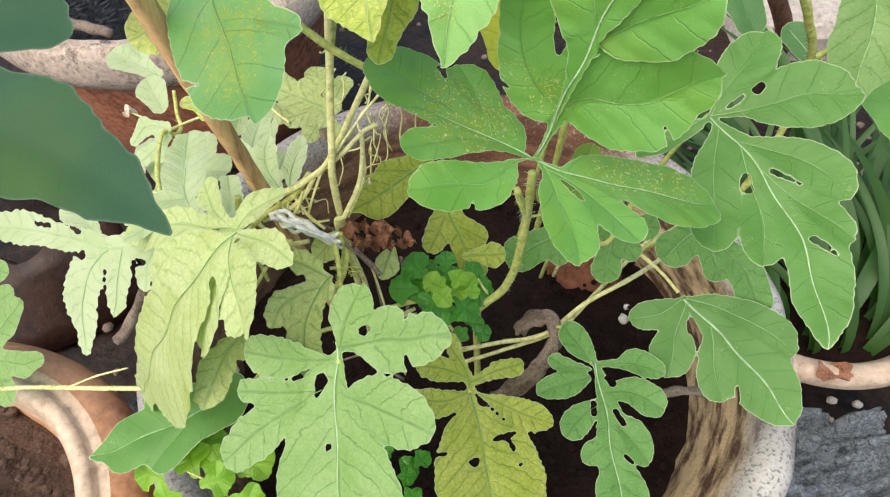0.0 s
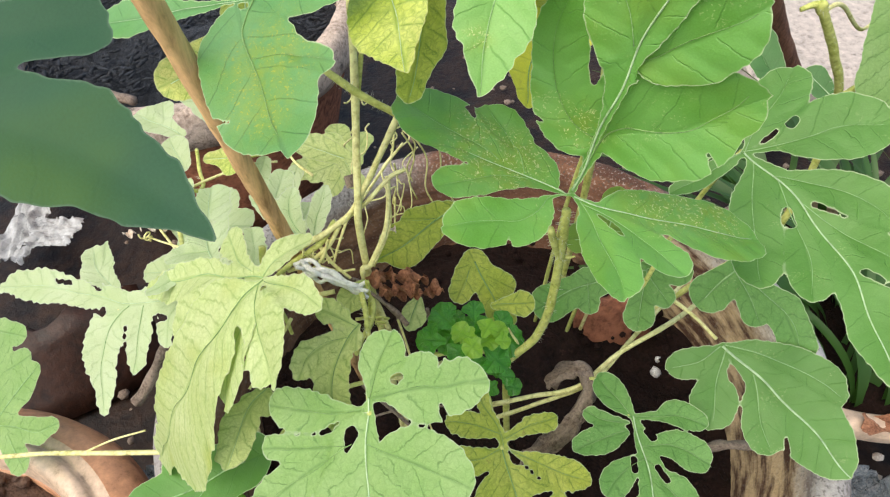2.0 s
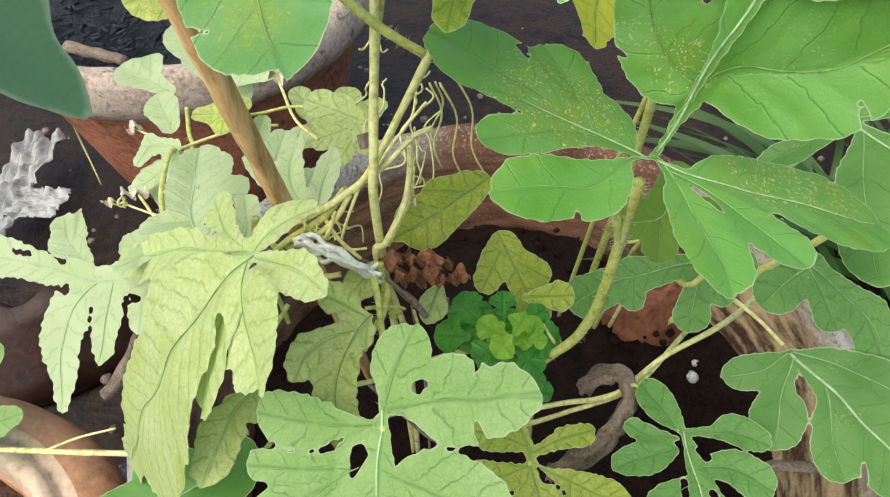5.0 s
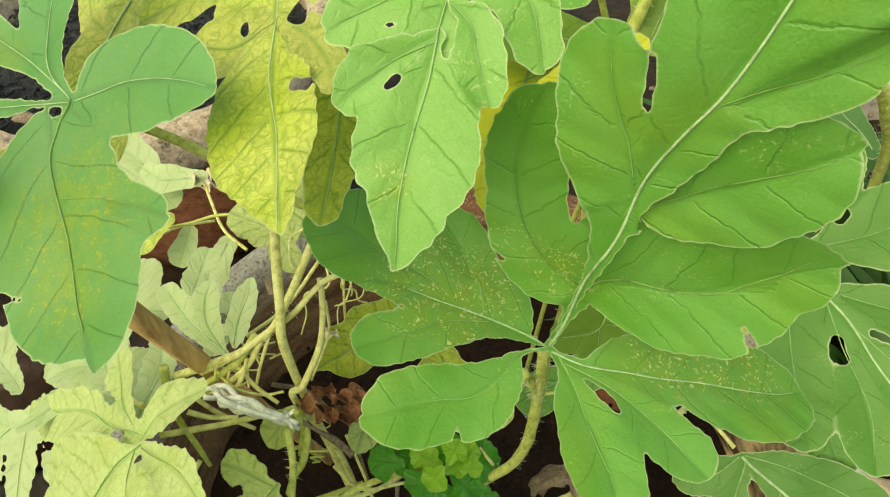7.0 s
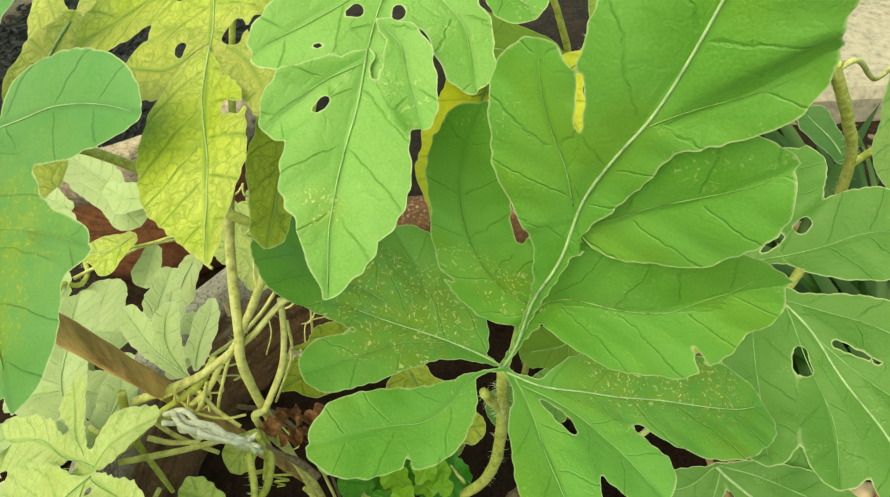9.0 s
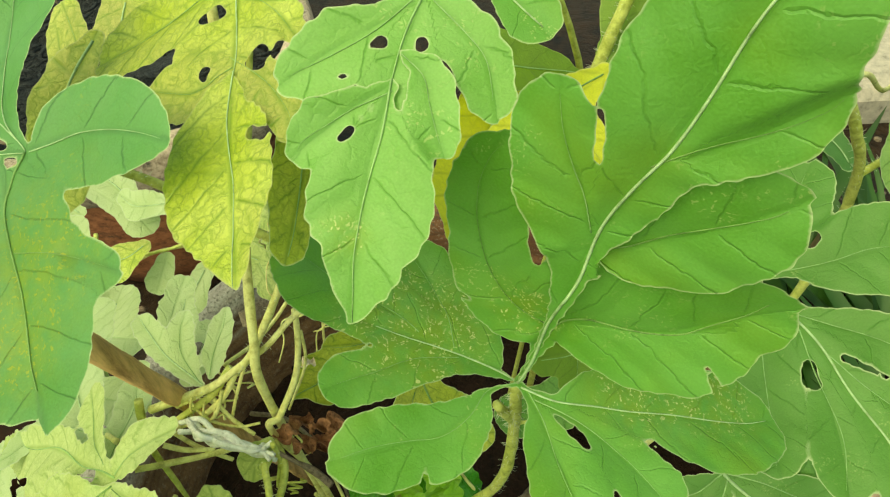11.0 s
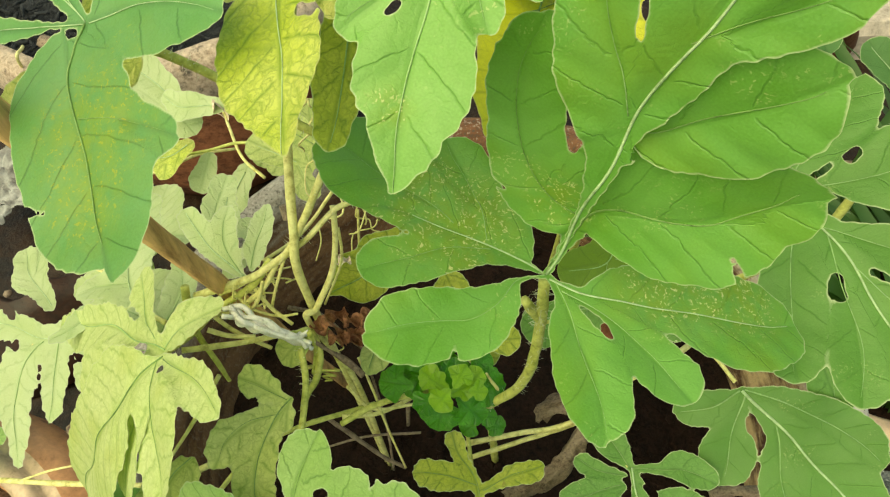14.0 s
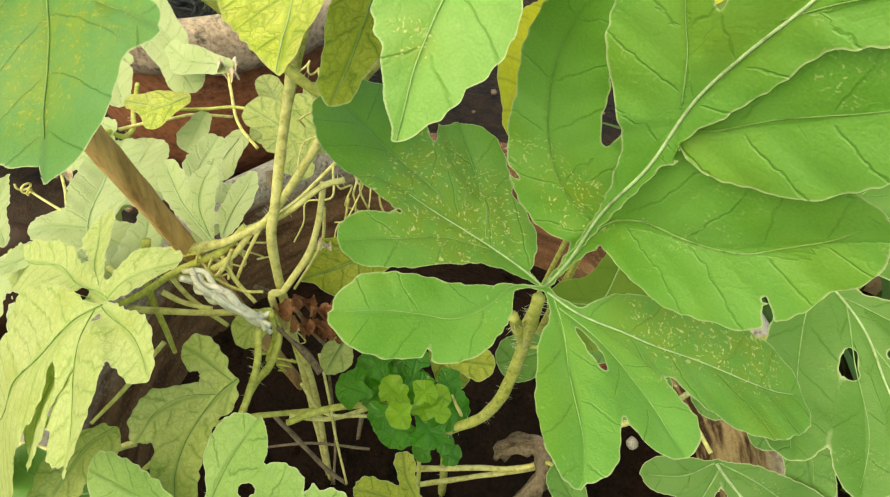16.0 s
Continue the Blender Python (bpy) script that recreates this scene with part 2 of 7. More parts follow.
# olive taken dark: the shade behind other leaves is in the base colour
OLIVE_SHADED = leaf_mat("shaded_olive_leaf", (0.120, 0.240, 0.020), (0.190, 0.330, 0.030), (0.05, 0.12, 0.015), 0.4, 0.4, glow=0.25, edge=(0.3, 0.4, 0.1))
LIME = leaf_mat("lime_green_leaf", (0.190, 0.450, 0.080), (0.270, 0.540, 0.150), (0.085, 0.280, 0.035), 0.5, 0.25, specks=0.9, pucker=0.7, gloss=0.42)
MIDGREEN = leaf_mat("mid_green_leaf", (0.110, 0.310, 0.050), (0.170, 0.390, 0.090), (0.035, 0.14, 0.02), 0.75, 0.7, stray=0.6, specks=0.6, gap=10.0, soft=0.1)
SPRIG = leaf_mat("sprig_leaf", (0.190, 0.450, 0.020), (0.300, 0.550, 0.040), (0.06, 0.24, 0.015), 0.5, 0.6, gloss=0.34, gap=6.0, soft=0.12, edge=(0.24, 0.48, 0.06))
DEEP = leaf_mat("deep_green_leaf", (0.060, 0.200, 0.045), (0.095, 0.255, 0.075), (0.04, 0.13, 0.03), 0.55, 0.5, specks=0.25)
PALE = leaf_mat("pale_leaf", (0.560, 0.680, 0.270), (0.660, 0.750, 0.380), (0.20, 0.37, 0.06), 0.7, 0.8, glow=0.30, stray=0.9, specks=0.3, gap=9.0, soft=0.13, patch=(0.46, 0.54, 0.12), patch_at=0.70, edge=(0.6, 0.65, 0.42))
VEINY = leaf_mat("veined_leaf", (0.560, 0.680, 0.210), (0.680, 0.770, 0.330), (0.14, 0.30, 0.05), 0.80, 0.8, glow=0.40, stray=0.9, gap=8.0, soft=0.15, specks=0.2, edge=(0.5, 0.56, 0.3))
WHITISH = leaf_mat("bleached_leaf", (0.480, 0.610, 0.300), (0.600, 0.710, 0.430), (0.24, 0.42, 0.15), 0.40, 0.3, glow=0.32, stray=0.9, gap=8.0, soft=0.13, specks=0.2, edge=(0.6, 0.66, 0.5))
YELLOW = leaf_mat("yellow_leaf", (0.540, 0.640, 0.055), (0.720, 0.780, 0.220), (0.15, 0.29, 0.02), 0.95, 1.0, gap=10.0, soft=0.09, specks=0.9, speck_col=(0.66, 0.62, 0.2), edge=(0.55, 0.58, 0.25), patch=(0.50, 0.50, 0.14), patch_at=0.55, gloss=0.42)
OLIVE = leaf_mat("olive_leaf", (0.430, 0.520, 0.050), (0.570, 0.610, 0.110), (0.10, 0.21, 0.015), 0.90, 0.9, stray=0.7, specks=0.5, brown=0.5, gap=8.0, soft=0.13)
MUSTARD = leaf_mat("mustard_leaf", (0.580, 0.620, 0.030), (0.700, 0.700, 0.060), (0.28, 0.34, 0.02), 0.6, 0.6, specks=0.6, speck_col=(0.62, 0.55, 0.12), brown=0.2, gap=9.0, soft=0.12, edge=(0.62, 0.60, 0.2), glow=0.18)
CRINKLED = leaf_mat("crinkled_leaf", (0.025, 0.230, 0.010), (0.085, 0.400, 0.026), (0.010, 0.11, 0.006), 0.6, 0.9, specks=0.9, speck_col=(0.34, 0.58, 0.10), gloss=0.20, pucker=1.4, gap=5.0, soft=0.12, edge=(0.09, 0.36, 0.03))
# near leaf: its shade is put into the dark base colours
SHADED = leaf_mat("shaded_leaf", (0.022, 0.080, 0.040), (0.034, 0.100, 0.050), (0.02, 0.07, 0.04), 0.12, 0.0, spec=0.25, patch=(0.05, 0.12, 0.03), glow=0.10, edge=(0.10, 0.17, 0.11), pucker=0.05, gloss=0.6)
GRASS = leaf_mat("grass_blade", (0.045, 0.130, 0.018), (0.100, 0.230, 0.040), (0.12, 0.24, 0.07), 0.3, 0.1, edge=(0.035, 0.11, 0.018))
RIB_PALE = stalk_mat("pale_rib", (0.330, 0.480, 0.240), (0.420, 0.560, 0.330))
RIB_SOFT = stalk_mat("soft_rib", (0.200, 0.370, 0.120), (0.280, 0.440, 0.190))
RIB_DARK = stalk_mat("dark_rib", (0.130, 0.260, 0.070), (0.200, 0.330, 0.110))
STALK = stalk_mat("hairy_stalk", (0.400, 0.440, 0.090), (0.520, 0.540, 0.180), 80.0)
STRAW = stalk_mat("yellowed_stalk", (0.600, 0.560, 0.200), (0.740, 0.680, 0.330), 70.0)
FUZZ = stalk_mat("fine_hair", (0.60, 0.64, 0.44), (0.70, 0.72, 0.55), 30.0)
STICK = stalk_mat("brown_stick", (0.400, 0.220, 0.090), (0.680, 0.430, 0.210), 55.0, 0.75, (1, 1, 0.12), 0.8)
TWIG = rough_mat("dry_root", (0.150, 0.105, 0.080), (0.310, 0.240, 0.190), 90.0, 0.9, 0.9, dist=0.002)
TWINE = stalk_mat("white_twine", (0.76, 0.75, 0.73), (0.88, 0.87, 0.85), 120.0, 0.8, (1, 1, 0.2))
DRY = rough_mat("dry_leaf", (0.150, 0.055, 0.030), (0.400, 0.190, 0.110), 110.0, 0.8, 0.7, dist=0.002)
SOIL = rough_mat("wet_soil", (0.008, 0.0045, 0.0038), (0.025, 0.012, 0.009), 60.0, 0.75, 1.0, third=(0.070, 0.034, 0.024), third_at=0.66, dist=0.004, spec=0.15)
BROWN_SOIL = rough_mat("crumbly_soil", (0.085, 0.047, 0.032), (0.180, 0.108, 0.078), 55.0, 0.95, 1.0, third=(0.05, 0.03, 0.02), third_at=0.62, dist=0.005)
MUD = rough_mat("wet_mud", (0.008, 0.0045, 0.0035), (0.034, 0.018, 0.011), 9.0, 0.36, 0.6, third=(0.006, 0.004, 0.004), third_at=0.56, fine=9.0, dist=0.004, spec=0.25)
CHARCOAL = rough_mat("charcoal", (0.010, 0.011, 0.014), (0.050, 0.056, 0.068), 120.0, 0.5, 1.0, third=(0.16, 0.18, 0.21), third_at=0.68, dist=0.004)
TERRACOTTA = rough_mat("terracotta", (0.150, 0.050, 0.028), (0.290, 0.110, 0.060), 16.0, 0.85, 0.5, third=(0.10, 0.045, 0.03), third_at=0.63, fine=8.0)
CLAY = rough_mat("dark_wet_clay", (0.014, 0.006, 0.004), (0.040, 0.015, 0.009), 12.0, 0.45, 0.5, third=(0.018, 0.009, 0.007), third_at=0.6, fine=8.0)
LIP = rough_mat("limed_lip", (0.330, 0.240, 0.190), (0.520, 0.420, 0.350), 30.0, 0.95, 0.8, third=(0.12, 0.10, 0.085), third_at=0.60, fine=7.0)
CREAM = rough_mat("cream_plastic", (0.500, 0.360, 0.255), (0.600, 0.455, 0.340), 7.0, 0.4, 0.1, fine=12.0, spec=0.5)
CREAM_WALL = rough_mat("tan_plastic", (0.400, 0.180, 0.090), (0.520, 0.270, 0.150), 8.0, 0.4, 0.1, fine=12.0, spec=0.5)
CONCRETE = rough_mat("pale_concrete", (0.360, 0.310, 0.280), (0.470, 0.410, 0.370), 6.0, 0.9, 0.4, third=(0.35, 0.31, 0.28), third_at=0.68, fine=14.0)
# the near-white third tone paints glints on the creased plastic
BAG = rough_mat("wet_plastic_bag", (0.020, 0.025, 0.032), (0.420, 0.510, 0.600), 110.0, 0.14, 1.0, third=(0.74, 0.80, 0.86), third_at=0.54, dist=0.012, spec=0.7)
WHITE = rough_mat("white_scrap", (0.26, 0.27, 0.28), (0.42, 0.43, 0.44), 14.0, 0.6, 0.5, third=(0.22, 0.2, 0.18), third_at=0.72)
PERLITE = rough_mat("perlite", (0.50, 0.46, 0.42), (0.68, 0.64, 0.60), 160.0, 0.9, 0.5)
BARK = rough_mat("brown_post", (0.080, 0.035, 0.022), (0.160, 0.075, 0.045), 40.0, 0.8, 0.8, stretch=(1, 1, 0.2))


def pot_mat():
    """Weathered grit rim: grey speckle above, rust-brown streaks running down the inner wall."""
    mat, nt, bsdf = nodes_of("weathered_pot")
    co = nt.nodes.new("ShaderNodeTexCoord").outputs["Object"]
    xyz = node(nt, "SeparateXYZ", {0: co})
    away = node(nt, "VectorMath", {0: node(nt, "CombineXYZ", {0: xyz.outputs["X"], 1: xyz.outputs["Y"]}).outputs[0]}, operation="LENGTH").outputs["Value"]
    round_ = math_node(nt, "ARCTAN2", xyz.outputs["Y"], xyz.outputs["X"])
    rings = node(nt, "CombineXYZ", {0: away, 1: xyz.outputs["Z"], 2: math_node(nt, "MULTIPLY", round_, 0.05)}).outputs[0]
    streak = node(nt, "TexNoise", {"Vector": rings, "Scale": 90.0, "Detail": 6.0, "Roughness": 0.6}).outputs[0]
    grit = node(nt, "TexNoise", {"Vector": co, "Scale": 420.0, "Detail": 3.0}).outputs[0]
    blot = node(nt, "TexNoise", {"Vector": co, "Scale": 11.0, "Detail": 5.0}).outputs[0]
    # rim and wall go paler towards +X: the lit side put into colour
    lit_east = step_node(nt, math_node(nt, "ADD", xyz.outputs["X"], math_node(nt, "MULTIPLY", blot, 0.12)), 0.10, 0.20)
    grey = mix(nt, step_node(nt, blot, 0.35, 0.65), (0.270, 0.245, 0.235), mix(nt, lit_east, (0.400, 0.370, 0.355), (0.60, 0.57, 0.53)))
    rust = mix(nt, step_node(nt, streak, 0.40, 0.56), (0.080, 0.034, 0.016), mix(nt, lit_east, (0.20, 0.105, 0.055), (0.56, 0.40, 0.22)))
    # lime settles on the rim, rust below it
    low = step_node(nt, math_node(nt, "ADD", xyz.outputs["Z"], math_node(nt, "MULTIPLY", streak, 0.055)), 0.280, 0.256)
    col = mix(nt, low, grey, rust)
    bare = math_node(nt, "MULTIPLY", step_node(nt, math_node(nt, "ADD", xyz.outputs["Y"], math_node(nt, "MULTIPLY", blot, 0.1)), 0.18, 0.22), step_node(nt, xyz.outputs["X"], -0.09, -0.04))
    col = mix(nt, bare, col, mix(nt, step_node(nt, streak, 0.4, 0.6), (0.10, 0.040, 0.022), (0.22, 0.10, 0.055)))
    high = math_node(nt, "SUBTRACT", 1.0, math_node(nt, "MULTIPLY", low, 0.75))
    col = mix(nt, math_node(nt, "MULTIPLY", step_node(nt, grit, 0.54, 0.66), math_node(nt, "MULTIPLY", high, 0.7)), col, (0.085, 0.075, 0.065))
    col = mix(nt, math_node(nt, "MULTIPLY", step_node(nt, grit, 0.44, 0.34), math_node(nt, "MULTIPLY", high, 0.4)), col, (0.58, 0.55, 0.52))
    nt.links.new(col, bsdf.inputs["Base Color"])
    bsdf.inputs["Roughness"].default_value = 0.9
    b = node(nt, "Bump", {"Strength": 0.7, "Distance": 0.0015, "Height": math_node(nt, "ADD", grit, streak)})
    nt.links.new(b.outputs[0], bsdf.inputs["Normal"])
    return mat


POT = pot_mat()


# ---------------------------------------------------------------- leaves
def lobe_field(x, y, lobes, cuts, blend):
    """How far each point lies inside the union of tapered lobes, and its place along and off the nearest axis."""
    best = np.full(x.shape, -1e9)
    u, w, turn = np.zeros(x.shape), np.zeros(x.shape), np.zeros(x.shape)
    groups = {}
    for x0, y0, x1, y1, l0, l1, r0, r1, group in lobes:
        dx, dy = x1 - x0, y1 - y0
        ln = max(math.hypot(dx, dy), 1e-6)
        s = ((x - x0) * dx + (y - y0) * dy) / (ln * ln)
        t = np.clip(s, 0, 1)
        wide = np.where((x - x0) * dy > (y - y0) * dx, r0 + (r1 - r0) * t, l0 + (l1 - l0) * t)
        d = wide - np.hypot(x - x0 - dx * t, y - y0 - dy * t)
        groups[group] = np.maximum(groups[group], d) if group in groups else d
        hit = d > best
        best = np.where(hit, d, best)
        u = np.where(hit, math.hypot(x0, y0) + s * ln, u)
        turn = np.where(hit, dx / ln, turn)
        w = np.where(hit, ((x - x0) * dy - (y - y0) * dx) / ln, w)
    f = blend * np.log(sum(np.exp(np.clip(d / blend, -60, 60)) for d in groups.values()) + 1e-30)
    for x0, y0, x1, y1, r0, r1 in cuts:
        dx, dy = x1 - x0, y1 - y0
        t = np.clip(((x - x0) * dx + (y - y0) * dy) / max(dx * dx + dy * dy, 1e-9), 0, 1)
        f = np.minimum(f, np.hypot(x - x0 - dx * t, y - y0 - dy * t) - (r0 + (r1 - r0) * t))
    return f, u, w, turn


def wave(x, y, seed):
    """Smooth unevenness, about -1 to 1."""
    return (np.sin(x * 61 + seed) * np.cos(y * 47 - seed * 1.7) + 0.6 * np.sin(x * 113 - y * 89 + seed * 2.3) + 0.4 * np.sin(x * 37 + y * 151 + seed * 0.7)) / 2.0


def teeth(x, y, seed):
    return np.sin(x * 720 + 2.2 * np.sin(y * 410 + seed)) * np.sin(y * 760 + 2.2 * np.sin(x * 380 - seed)) + 0.7 * np.sin(x * 260 + y * 300 + seed)


def leaf(plant, material, base, along, normal, bend, lobes, cuts=(), label="", step=1.2, ripple=1.5, droop=3.0, jag=0.32, rib=RIB_PALE, rib_r=0.8, pucker=0.5, seed=1.0, name="leaf", ribs=True, shingle=0.05, spots=(), gap=12.0, fold=0.12, smooth=2.0, blades=(), dark=()):
    """A lobed blade with raised ribs. Lobes in mm: axis from, axis to, half width at either end. Blades: lobes along a bent axis,
    each a row of stations (place, half width to the left, half width to the right)."""
    lobes = [tuple(v / 1000 for v in l) for l in lobes]
    chains = []
    for x0, y0, x1, y1, r0, r1 in lobes:
        if chains and math.hypot(chains[-1][-1][0] - x0, chains[-1][-1][1] - y0) < 0.003:
            chains[-1].append((x1, y1, r1))
        else:
            chains.append([(x0, y0, r0), (x1, y1, r1)])
    lobes = [(x0, y0, x1, y1, r0, r1, r0, r1, -k) for k, (x0, y0, x1, y1, r0, r1) in enumerate(lobes)]
    for stations in blades:
        chains.append([(p[0] / 1000, p[1] / 1000, min(p[2], p[3]) / 1000) for p in stations])
        line = [(p.x / 1000, p.y / 1000, q.x / 1000, q.y / 1000) for p, q in zip(spline([(p[0], p[1], 0) for p in stations], 4), spline([(p[2], p[3], 0) for p in stations], 4))]
        lobes += [(a[0], a[1], b[0], b[1], a[2], b[2], a[3], b[3], len(chains)) for a, b in zip(line, line[1:])]
    cuts = [tuple(v / 1000 for v in l) for l in cuts]
    h, blend = step / 1000, 0.0009
    xs = [v for l in lobes for k in (0, 2) for v in (l[k] - max(l[4:8]), l[k] + max(l[4:8]))]
    ys = [v for l in lobes for k in (1, 3) for v in (l[k] - max(l[4:8]), l[k] + max(l[4:8]))]
    gx, gy = np.arange(min(xs) - 3 * h, max(xs) + 4 * h, h), np.arange(min(ys) - 3 * h, max(ys) + 4 * h, h)
    X, Y = np.meshgrid(gx, gy, indexing="ij")

    def inside(x, y):
        f, u, w, turn = lobe_field(x, y, lobes, cuts, blend)
        return f + jag / 1000 * teeth(x, y, seed), u, w, turn

    f = inside(X, Y)[0]
    ok = f > 0
    cell = ok[:-1, :-1].astype(int) + ok[1:, :-1] + ok[:-1, 1:] + ok[1:, 1:] >= 2
    used = np.zeros(f.shape, bool)
    used[:-1, :-1] |= cell
    used[1:, :-1] |= cell
    used[:-1, 1:] |= cell
    used[1:, 1:] |= cell
    index = -np.ones(f.shape, int)
    index[used] = np.arange(used.sum())
    x, y = X[used].copy(), Y[used].copy()
    # pull the outermost vertices onto the outline
    edge_cells = np.zeros(f.shape, int)
    edge_cells[:-1, :-1] += cell
    edge_cells[1:, :-1] += cell
    edge_cells[:-1, 1:] += cell
    edge_cells[1:, 1:] += cell
    border = edge_cells[used] < 4
    for _ in range(3):
        f0 = inside(x, y)[0]
        e = h * 0.25
        fx, fy = inside(x + e, y)[0] - f0, inside(x, y + e)[0] - f0
        g = np.maximum(np.hypot(fx, fy), 1e-9)
        k = np.where(border, np.clip(-f0, -1.1 * h, 1.1 * h), 0)
        x, y = x + k * fx / g, y + k * fy / g
    f1, u, w, turn = inside(x, y)

    def height(px, py, pu, pw, pt):
        pu = pu + 0.0035 * wave(px, py, seed + 2)
        z = bend[0] * px * px + bend[1] * px * py + bend[2] * py * py
        z = z + ripple / 1000 * wave(px, py, seed) - droop * np.minimum(np.abs(pw), 0.03) ** 2 + shingle * np.clip(pw, -0.025, 0.025) * pt + fold * (np.sqrt(np.minimum(np.abs(pw), 0.03) ** 2 + 4e-6) - 0.002)
        swell = np.abs(np.cos((pu - 0.75 * np.abs(pw)) / gap * 1000 * math.pi)) ** 0.6
        return z + pucker / 1000 * swell * np.clip(np.abs(pw) / 0.006, 0, 1) + 0.3 * pucker / 1000 * np.clip(np.abs(pw) / 0.003, 0, 1)

    z = height(x, y, u, w, turn)
    # let the folds run softly into one another
    grid = np.zeros(f.shape)
    grid[used] = z
    for _ in range(int((smooth / step) ** 2)):
        total, count = grid * used, used.astype(float)
        for axis, way in ((0, 1), (0, -1), (1, 1), (1, -1)):
            total = total + np.roll(grid * used, way, axis)
            count = count + np.roll(used, way, axis)
        grid = np.where(used, total / np.maximum(count, 1), 0)
    z = grid[used]
    i, j = np.nonzero(cell)
    quads = np.stack([index[i, j], index[i + 1, j], index[i + 1, j + 1], index[i, j + 1]], 1)
    n = Vector(normal).normalized()
    a = Vector(along)
    a = (a - n * a.dot(n)).normalized()
    r = a.cross(n)
    m = Matrix.Translation(base) @ Matrix(((r.x, a.x, n.x), (r.y, a.y, n.y), (r.z, a.z, n.z))).to_4x4()
    ob = part(name, (np.stack([x, y, z], 1).tolist(), quads.tolist()), material, plant, label, m=m)
    data = ob.data
    loops = np.empty(len(data.loops), int)
    data.loops.foreach_get("vertex_index", loops)
    for title, p, q in (("flat", x * 10 + seed, y * 10), ("lobe", (u + 0.0035 * wave(x, y, seed + 2)) * 10, w * 10)):
        layer = data.uv_layers.new(name=title)
        layer.data.foreach_set("uv", np.stack([p[loops], q[loops]], 1).ravel().astype(np.float32))
    sick = np.zeros(x.shape)
    for sx, sy, sr in spots:
        sick = np.maximum(sick, np.exp(-((x * 1000 - sx) ** 2 + (y * 1000 - sy) ** 2) / (sr * sr)))
    data.attributes.new("sick", "FLOAT", "POINT").data.foreach_set("value", sick.astype(np.float32))
    rim = data.attributes.new("rim", "FLOAT", "POINT")
    rim.data.foreach_set("value", np.where(border, 0.0, np.clip(f1 * 1000, 0, 5) + 0.6).astype(np.float32))
    if ribs:
        size = max(0.02, max(abs(v) for v in ys))
        for k, chain in enumerate(chains):
            (px, py, _), (qx, qy, qr) = chain[-2], chain[-1]
            ln = math.hypot(qx - px, qy - py)
            if sum(math.hypot(c[0] - d[0], c[1] - d[1]) for c, d in zip(chain, chain[1:])) < 0.012:
                continue
            if ln > 1e-4 and qr > 0.003:
                chain[-1] = (qx + (qx - px) / ln * 0.45 * qr, qy + (qy - py) / ln * 0.45 * qr, qr)
            pts = []
            for v in spline([(c[0], c[1], 0.0) for c in chain], 5):
                bow = 0.0007 * math.sin(v.length * 160 + k * 2.0)
                ax, ay = np.array([v.x + bow]), np.array([v.y - bow])
                _, pu, pw, pt = inside(ax, ay)
                a, c = int(round((v.x + bow - gx[0]) / h)), int(round((v.y - bow - gy[0]) / h))
                a, c = min(max(a, 1), f.shape[0] - 2), min(max(c, 1), f.shape[1] - 2)
                block = used[a - 1:a + 2, c - 1:c + 2]
                top = float(grid[a - 1:a + 2, c - 1:c + 2][block].mean()) if block.any() else float(height(ax, ay, pu, pw, pt)[0])
                pts.append((v.x + bow, v.y - bow, top + 0.00012))
            near = min(1.0, math.hypot(chain[0][0], chain[0][1]) / size)
            ra = rib_r / 1000 * max(0.35, 1 - 0.7 * near) * (1.0 if k == 0 else 0.52)
            part("midrib" if k == 0 else "side_rib", tube(pts, ra, ra * (0.4 if k == 0 else 0.2), 6, 2), RIB_DARK if k in dark else rib if k == 0 or material is BLUEGREEN or rib is RIB_DARK else RIB_SOFT, ob, m=m)
    return ob


def hairs(path, radius, count, length, seed):
    """Short bristles standing off a stalk."""
    rnd = random.Random(seed)
    line = spline(path, 10)
    pieces = []
    for _ in range(count):
        i = rnd.randrange(len(line) - 1)
        p = line[i].lerp(line[i + 1], rnd.random())
        d = (line[i + 1] - line[i]).normalized()
        o = Vector((rnd.gauss(0, 1), rnd.gauss(0, 1), rnd.gauss(0, 1)))
        o = (o - d * o.dot(d)).normalized()
        e = p + o * (radius + length * rnd.uniform(0.6, 1.2)) + d * rnd.uniform(-0.4, 0.4) * length
        s = d.cross(o) * 0.00012
        b = p + o * radius * 0.8
        pieces.append(([b + s, b - s, b + d * 0.0002, e], [(0, 1, 3), (1, 2, 3), (2, 0, 3)]))
    return merge(pieces)


# ---------------------------------------------------------------- ground and pots
def ground_sheet():
    side = [math.sinh(v / 45 * 5.2) / math.sinh(5.2) * 60 for v in range(-45, 46)]
    verts, faces = [], []
    n = len(side)
    for a in side:
        for b in side:
            v = Vector((a, b + 0.4, 0))
            near = max(0.0, 1 - v.length / 4)
            verts.append(Vector((v.x, v.y, 0.02 * near * noise.noise(v * 5) + 0.006 * near * noise.noise(v * 19) - 0.01)))
    for i in range(n - 1):
        for j in range(n - 1):
            faces.append((i * n + j, (i + 1) * n + j, (i + 1) * n + j + 1, i * n + j + 1))
    return verts, faces


ground = tagged(part("ground", ground_sheet(), MUD), "wet dark brown muddy ground between the pots", "ground", kind="structure")

